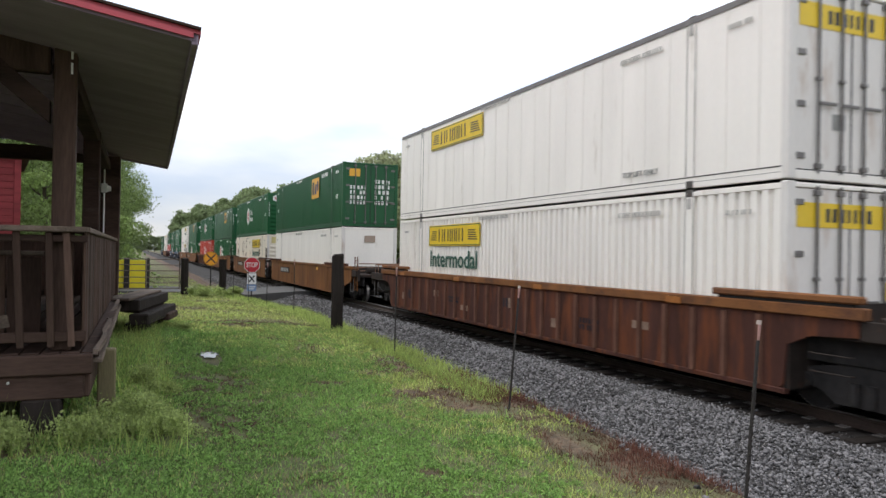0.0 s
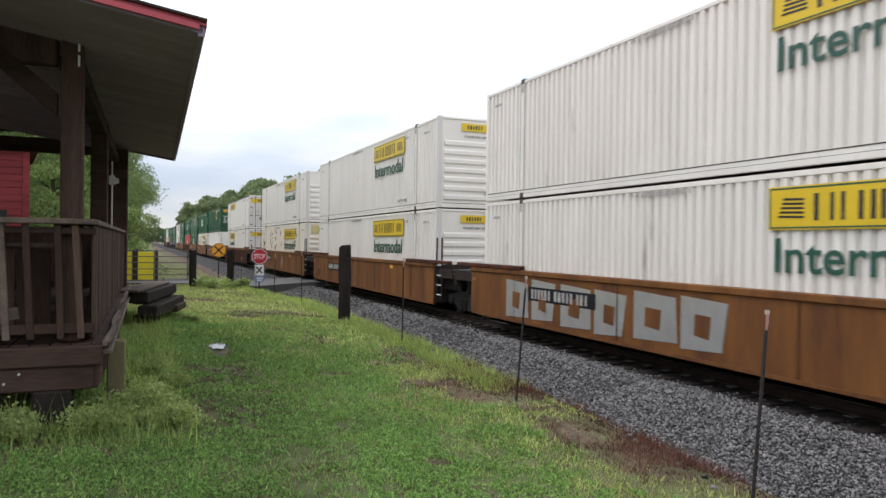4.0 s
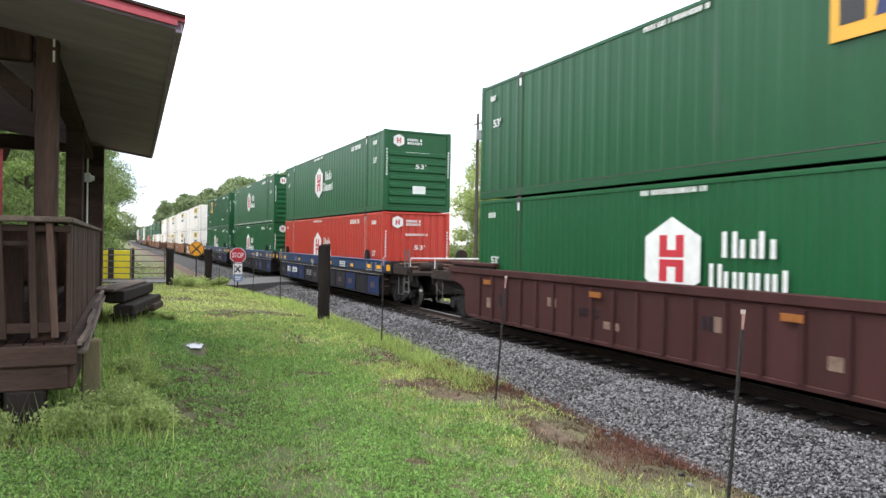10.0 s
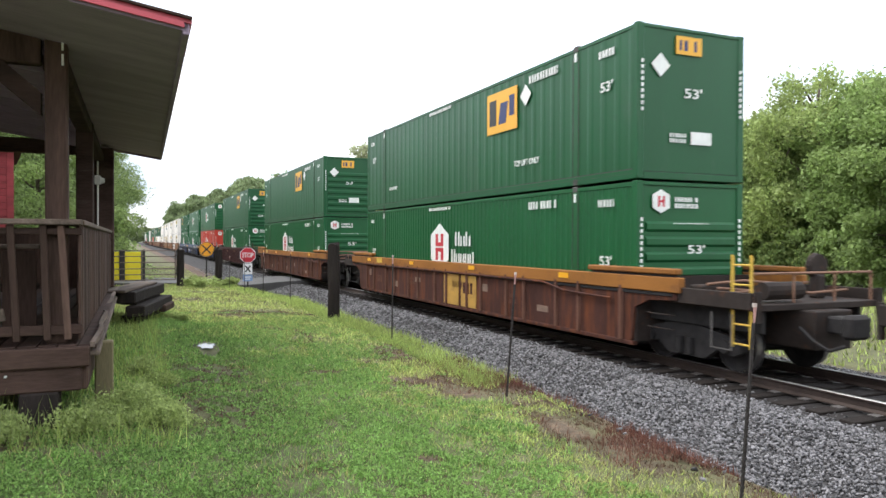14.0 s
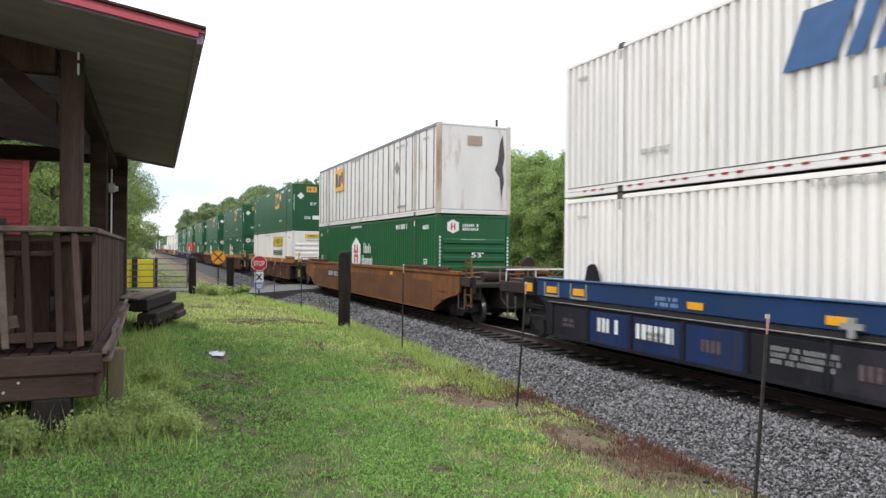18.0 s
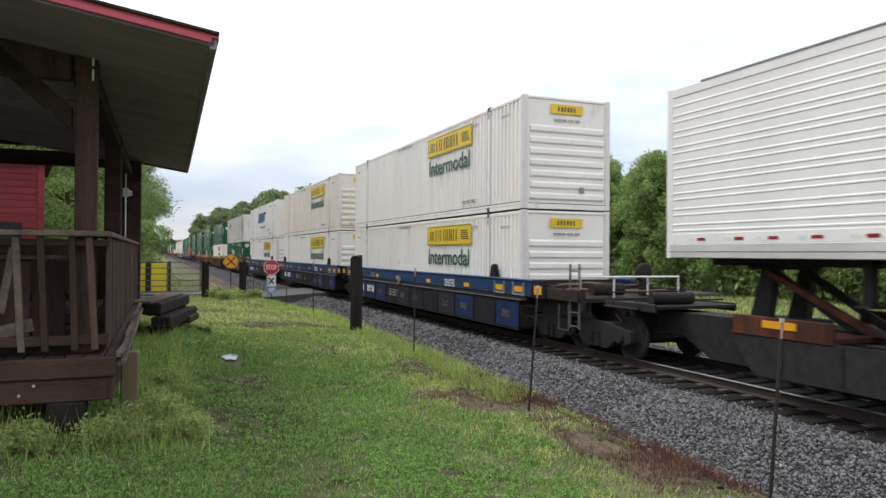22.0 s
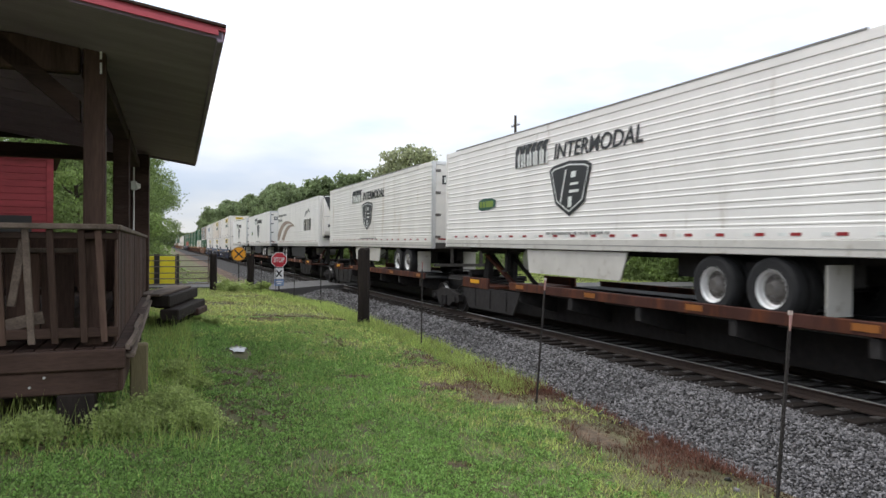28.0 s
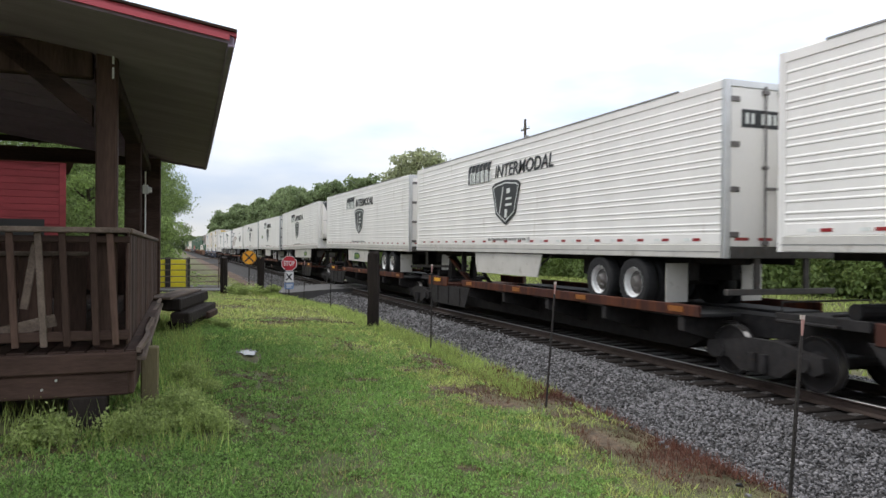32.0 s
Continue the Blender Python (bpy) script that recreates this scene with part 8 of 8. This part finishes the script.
for k, (x, y, s) in enumerate(((3.15, 33.5, 0.75), (2.75, 34.6, 0.5), (0.86, 13.6, 0.16), (4.2, 33.0, 0.5), (0.05, 6.5, 0.36), (0.06, 7.0, 0.34), (-0.30, 6.15, 0.30), (0.2, 8.3, 0.22), (-0.9, 5.9, 0.26), (0.3, 6.3, 0.26), (-0.1, 6.8, 0.30), (0.25, 7.7, 0.2))):
    ob = bush(x, y, s, 420, 40 + k, "leaf_light")
    ob.matrix_basis = Matrix.Translation((x, y, ground(x, y)))


# ---- grass: blades, thinner on the worn patches ----
def field_noise(x, y, s, o):
    return np.array([noise.noise(Vector((a * s, b * s, o))) for a, b in zip(x, y)])


def worn_spots(x, y):
    """How bare the lawn is worn round the spots, 0 to 1."""
    out = np.zeros(len(x))
    for a, b, c, d in WORN:
        out = np.maximum(out, np.exp(-((x - a) / c) ** 2 - ((y - b) / d) ** 2))
    return out


def blades(name, label, r, x, y, height, width, mat, lean=0.5):
    n = len(x)
    z = np.array([ground(a, b) for a, b in zip(x, y)]) - 0.01
    ang = r.uniform(0, 2 * math.pi, n)
    tip = np.stack([np.cos(ang), np.sin(ang)], 1) * (height * r.uniform(0.1, lean, n))[:, None]
    side = np.stack([-np.sin(ang + r.normal(0, 0.7, n)), np.cos(ang)], 1) * (width / 2)[:, None]
    b = np.stack([x, y], 1)
    v = np.empty((n, 3, 3))
    v[:, 0, :2], v[:, 1, :2], v[:, 2, :2] = b - side, b + side, b + tip
    v[:, 0, 2], v[:, 1, 2], v[:, 2, 2] = z, z, z + height
    return tagged(new(name, raw_mesh(name, v.reshape(-1, 3), np.arange(3 * n).reshape(-1, 3), M[mat])), label, "grass", kind="stuff")


r = np.random.default_rng(8)
gx, gy = [], []
for y0, y1, x0, dens in ((-5.0, 2.4, -3.0, 500), (2.4, 6.0, -3.0, 4200), (6.0, 10.0, -0.9, 3800), (10, 16, -0.8, 2000), (16, 26, -1.2, 800), (26, 38, -2.0, 300), (43, 70, -3.0, 60)):
    n = int((y1 - y0) * (4.35 - x0) * dens)
    gx.append(r.uniform(x0, 4.35, n))
    gy.append(r.uniform(y0, y1, n))
gx, gy = np.concatenate(gx), np.concatenate(gy)
worn = field_noise(gx, gy, 0.55, 4.0) + 0.5 * field_noise(gx, gy, 1.7, 9.0)
worn = np.maximum(worn, worn + 0.50 * worn_spots(gx, gy) * (1 + 0.9 * field_noise(gx, gy, 5.0, 3.0)))
edge = np.clip((gx - 3.0) / 1.3, 0, 1) * np.clip((13 - gy) / 5, 0, 1) * 0.88
pool = ((gx - 0.97) / 0.16) ** 2 + ((gy - 10.12) / 0.55) ** 2 + r.normal(0, 0.18, len(gx))
keep = ((worn + edge + r.normal(0, 0.16, len(gx))) < 0.86) & (pool > 1)
gx, gy, worn = gx[keep], gy[keep], worn[keep]
far = np.clip((gy - 4) / 20, 0, 1)
h = (0.022 + 0.045 * r.random(len(gx)) ** 2) * (1 + 0.5 * far) * (1.0 - 0.35 * np.clip(worn, 0, 1))
w = (0.006 + 0.006 * r.random(len(gx))) * (1 + 2.2 * far)
tuft = field_noise(gx, gy, 7.5, 1.0) + 0.5 * field_noise(gx, gy, 19.0, 5.0)
h *= 0.62 + 0.85 * np.clip(tuft + 0.35, 0, 1)
bare = worn + edge[keep] + r.normal(0, 0.12, len(gx)) > 0.42
lush = field_noise(gx, gy, 0.8, 12.0) + 0.6 * field_noise(gx, gy, 3.0, 14.0) + np.clip((2.6 - gx) / 1.5, -0.6, 0.5) + np.clip((10.5 - gy) / 5, -1, 0.3)
lush = lush + r.normal(0, 0.25, len(gx)) > 0.12
dry = (r.random(len(gx)) < np.where(lush, 0.05, 0.20) + 0.4 * np.clip(worn + 0.1, 0, 1)) & ~bare
lush = lush & ~dry & ~bare
h[bare] *= 0.7
plain = ~dry & ~bare & ~lush
blades("grass", "short bright green lawn grass", r, gx[plain], gy[plain], h[plain], w[plain], "blade", 1.5)
blades("grass", "lush deep green grass in the lawn", r, gx[lush], gy[lush], h[lush], w[lush], "blade_lush", 1.5)
blades("grass", "brown straw and thin grass on worn ground", r, gx[bare], gy[bare], h[bare], w[bare], "straw", 1.3)
blades("grass", "yellowing grass among the lawn", r, gx[dry], gy[dry], h[dry], w[dry], "blade_dry", 0.9)
# broad-leaved lawn weeds and clover between the blades
r = np.random.default_rng(28)
n = 80000
lx, ly = r.uniform(-2.8, 4.1, n), 2.4 + 13 * r.random(n) ** 1.6
patch = 0.6 * field_noise(lx, ly, 1.3, 2.0) + 0.9 * field_noise(lx, ly, 6.5, 7.0) - np.clip((lx - 2.9) / 1.2, 0, 1) * np.clip((12 - ly) / 6, 0, 1)
keep = (patch + r.normal(0, 0.15, n) > 0.02) & ~((lx < -0.3) & (ly > 6.2)) & (((lx - 0.97) / 0.16) ** 2 + ((ly - 10.12) / 0.55) ** 2 > 1) & (worn_spots(lx, ly) < 0.5)
lx, ly = lx[keep], ly[keep]
cs = np.stack([lx, ly, np.array([ground(a, b) for a, b in zip(lx, ly)]) + 0.022], 1)
v, f = leaves(r, cs, np.full(len(lx), 0.032), 190000, 0.012, 0.5)
tagged(new("lawn_weeds", raw_mesh("lawn_weeds", v, f, M["lawn_weed"])), "broad-leaved weeds and clover in the lawn", "grass", kind="stuff")
r = np.random.default_rng(29)
# taller fringe on the crest along the fence and weeds round the deck
n = 26000
gx, gy = 3.75 + np.abs(r.normal(0, 0.42, n)), r.uniform(7.6, 36, n)
keep = gx < 4.9
gx, gy = gx[keep], gy[keep]
blades("grass", "taller pale grass along the fence", r, gx, gy, 0.05 + 0.14 * r.random(len(gx)) ** 2, 0.010 + 0.012 * np.clip((gy - 6) / 25, 0, 1), "blade_fringe", 1.0)
n = 9000
gx, gy = r.uniform(-2.6, 0.42, n), r.uniform(5.6, 14.5, n)
keep = (np.abs(gx + 0.05 - 0.008 * (gy - 6.4)) < 0.42) | (gy < 6.9)
gx, gy = gx[keep], gy[keep]
blades("grass", "tall weeds and grass round the deck", r, gx, gy, 0.08 + 0.26 * r.random(len(gx)) ** 2, 0.009 + 0 * gx, "blade_fringe", 0.7)
n = 17000
gx, gy = r.normal(4.25, 0.34, n), r.uniform(2.6, 9.5, n)
keep = field_noise(gx, gy, 1.1, 6.0) > -0.05
gx, gy = gx[keep], gy[keep]
blades("weeds", "reddish-brown dead weeds along the gravel", r, gx, gy, 0.03 + 0.10 * r.random(len(gx)) ** 2, 0.008 + 0 * gx, "weed", 1.2)
n = 72000
gx, gy = r.uniform(14.2, 37, n), r.uniform(4, 95, n)
blades("grass", "bright grass beyond the track", r, gx, gy, 0.10 + 0.12 * r.random(n), 0.05 + 0 * gx, "blade", 0.9)

# puddle in the lawn
shore = [(0.97 + 0.12 * math.cos(t) * (1 + 0.3 * math.sin(3 * t) + 0.12 * math.sin(7 * t)), 10.28 + 0.34 * math.sin(t) * (1 + 0.25 * math.cos(2 * t) + 0.12 * math.cos(5 * t))) for t in [2 * math.pi * k / 40 for k in range(40)]]
pz = max(ground(x, y) for x, y in shore) + 0.003
ring = [(x, y, pz) for x, y in shore]
water = material("rain_water", (0.02, 0.022, 0.02), 0.03, vary=0.1)
me = bpy.data.meshes.new("puddle")
me.from_pydata(ring, [], [tuple(range(40))])
me.materials.append(water)
tagged(new("puddle", me), "small rain puddle in the grass", "puddle")

# ---- ballast stones and ties ----
r = np.random.default_rng(15)
sx, sy = [], []
for y0, y1, dens in ((3.5, 10, 1350), (10, 16, 750), (16, 26, 280), (26, 37.5, 90), (43.2, 70, 30)):
    for x0, x1, k in ((5.6, 8.25, 1.0), (8.25, 8.42, 0.4), (8.35, 8.75, 0.08), (11.2, 13, 0.3)):
        n = int((y1 - y0) * (x1 - x0) * dens * k)
        sx.append(r.uniform(x0, x1, n))
        sy.append(r.uniform(y0, y1, n))
sx, sy = np.concatenate(sx), np.concatenate(sy)
n = 5200
sx, sy = np.concatenate([sx, 5.6 - np.abs(r.normal(0, 0.5, n))]), np.concatenate([sy, r.uniform(3.0, 16, n)])


def bed_level(x, y):
    for a, p, b, q in ((5.75, -0.66, 6.5, -0.57), (6.5, -0.57, 7.75, -0.215), (7.75, -0.215, 11.9, -0.215), (11.9, -0.215, 13.15, -0.59)):
        if a <= x < b:
            return p + (q - p) * (x - a) / (b - a)
    return ground(x, y)


n = len(sx)
sz = np.array([bed_level(a, b) for a, b in zip(sx, sy)])
size = (0.014 + 0.020 * r.random(n) ** 1.5) * (1 + 0.8 * np.clip((sy - 8) / 25, 0, 1))
base = np.array([(1, 0, 0), (0, 1, 0), (-1, 0, 0), (0, -1, 0), (0.2, 0.1, 0.8), (0, 0, -0.7), (0.6, 0.6, 0.5), (-0.6, 0.5, -0.3)])[:6]
tris = np.array([(0, 1, 4), (1, 2, 4), (2, 3, 4), (3, 0, 4), (1, 0, 5), (2, 1, 5), (3, 2, 5), (0, 3, 5)])
rot = r.normal(size=(n, 4))
rot /= np.linalg.norm(rot, axis=1)[:, None]
a, b, c, d = rot.T
R = np.stack([np.stack([a*a+b*b-c*c-d*d, 2*(b*c-a*d), 2*(b*d+a*c)], 1), np.stack([2*(b*c+a*d), a*a-b*b+c*c-d*d, 2*(c*d-a*b)], 1), np.stack([2*(b*d-a*c), 2*(c*d+a*b), a*a-b*b-c*c+d*d], 1)], 1)
pts = (base[None] + r.normal(0, 0.22, (n, 6, 3))) * size[:, None, None]
pts = np.einsum("nij,nkj->nki", R, pts) * (1, 1, 0.85)
pts += np.stack([sx, sy, sz + size * 0.45], 1)[:, None, :]
tagged(new("ballast_stones", raw_mesh("ballast_stones", pts.reshape(-1, 3), (tris[None] + 6 * np.arange(n)[:, None, None]).reshape(-1, 3), M["stone"])), "loose grey granite ballast stones, wet from rain", "gravel", kind="stuff")

ties = thing("track_ties", "dark creosoted timber ties under the rails", "ties", kind="structure")
rng = random.Random(9)
tie_me = [Geo().box(-1.42, 1.38, -0.115, 0.115, -0.33, -0.168, 0.012).mesh("tie", M["tie"])]
for k in range(204):
    y = 2.0 + k * 0.535
    if 37.6 < y < 43.2:
        continue
    part("tie", tie_me[0], "tie", ties, at=Matrix.Translation((TRACK + rng.uniform(-0.06, 0.06), y, rng.uniform(-0.008, 0.004))) @ Matrix.Rotation(rng.uniform(-0.012, 0.012), 4, "Z"))
g = Geo()
for k in range(90):
    if not 37.6 < 2.0 + k * 0.535 < 43.2:
        for e in (-0.155, 0.155):
            g.box(TRACK - 0.755 + e - 0.07, TRACK - 0.755 + e + 0.07, 1.93 + k * 0.535, 2.07 + k * 0.535, -0.167, -0.152)
tagged(part("tie_plates", g, "tie_plate", ties, "worn steel tie plates"), kind="stuff")
g = Geo()
for k in range(420):
    g.box(TRACK - 1.3, TRACK + 1.3, 111.2 + k * 0.535, 111.42 + k * 0.535, -0.3, -0.17)
tagged(part("far_ties", g, "tie", ties), kind="stuff")


# ---- what moves: the whole train runs ahead along the track ----
def run(t):
    """Metres that the train has gone after t seconds: about 14.1 m/s, a little faster later on."""
    q = t / 32
    return 451.90 * q - 7.77 * q ** 2 + 19.59 * q ** 3 + 4.57 * q ** 4 - 11.31 * q ** 5


def motions():
    for ob, y, z, tilt in MOVERS:
        walk(ob, [(t, pose(TRACK, y + run(t), z, tilt)) for t in range(0, 33, 2)])


motions()
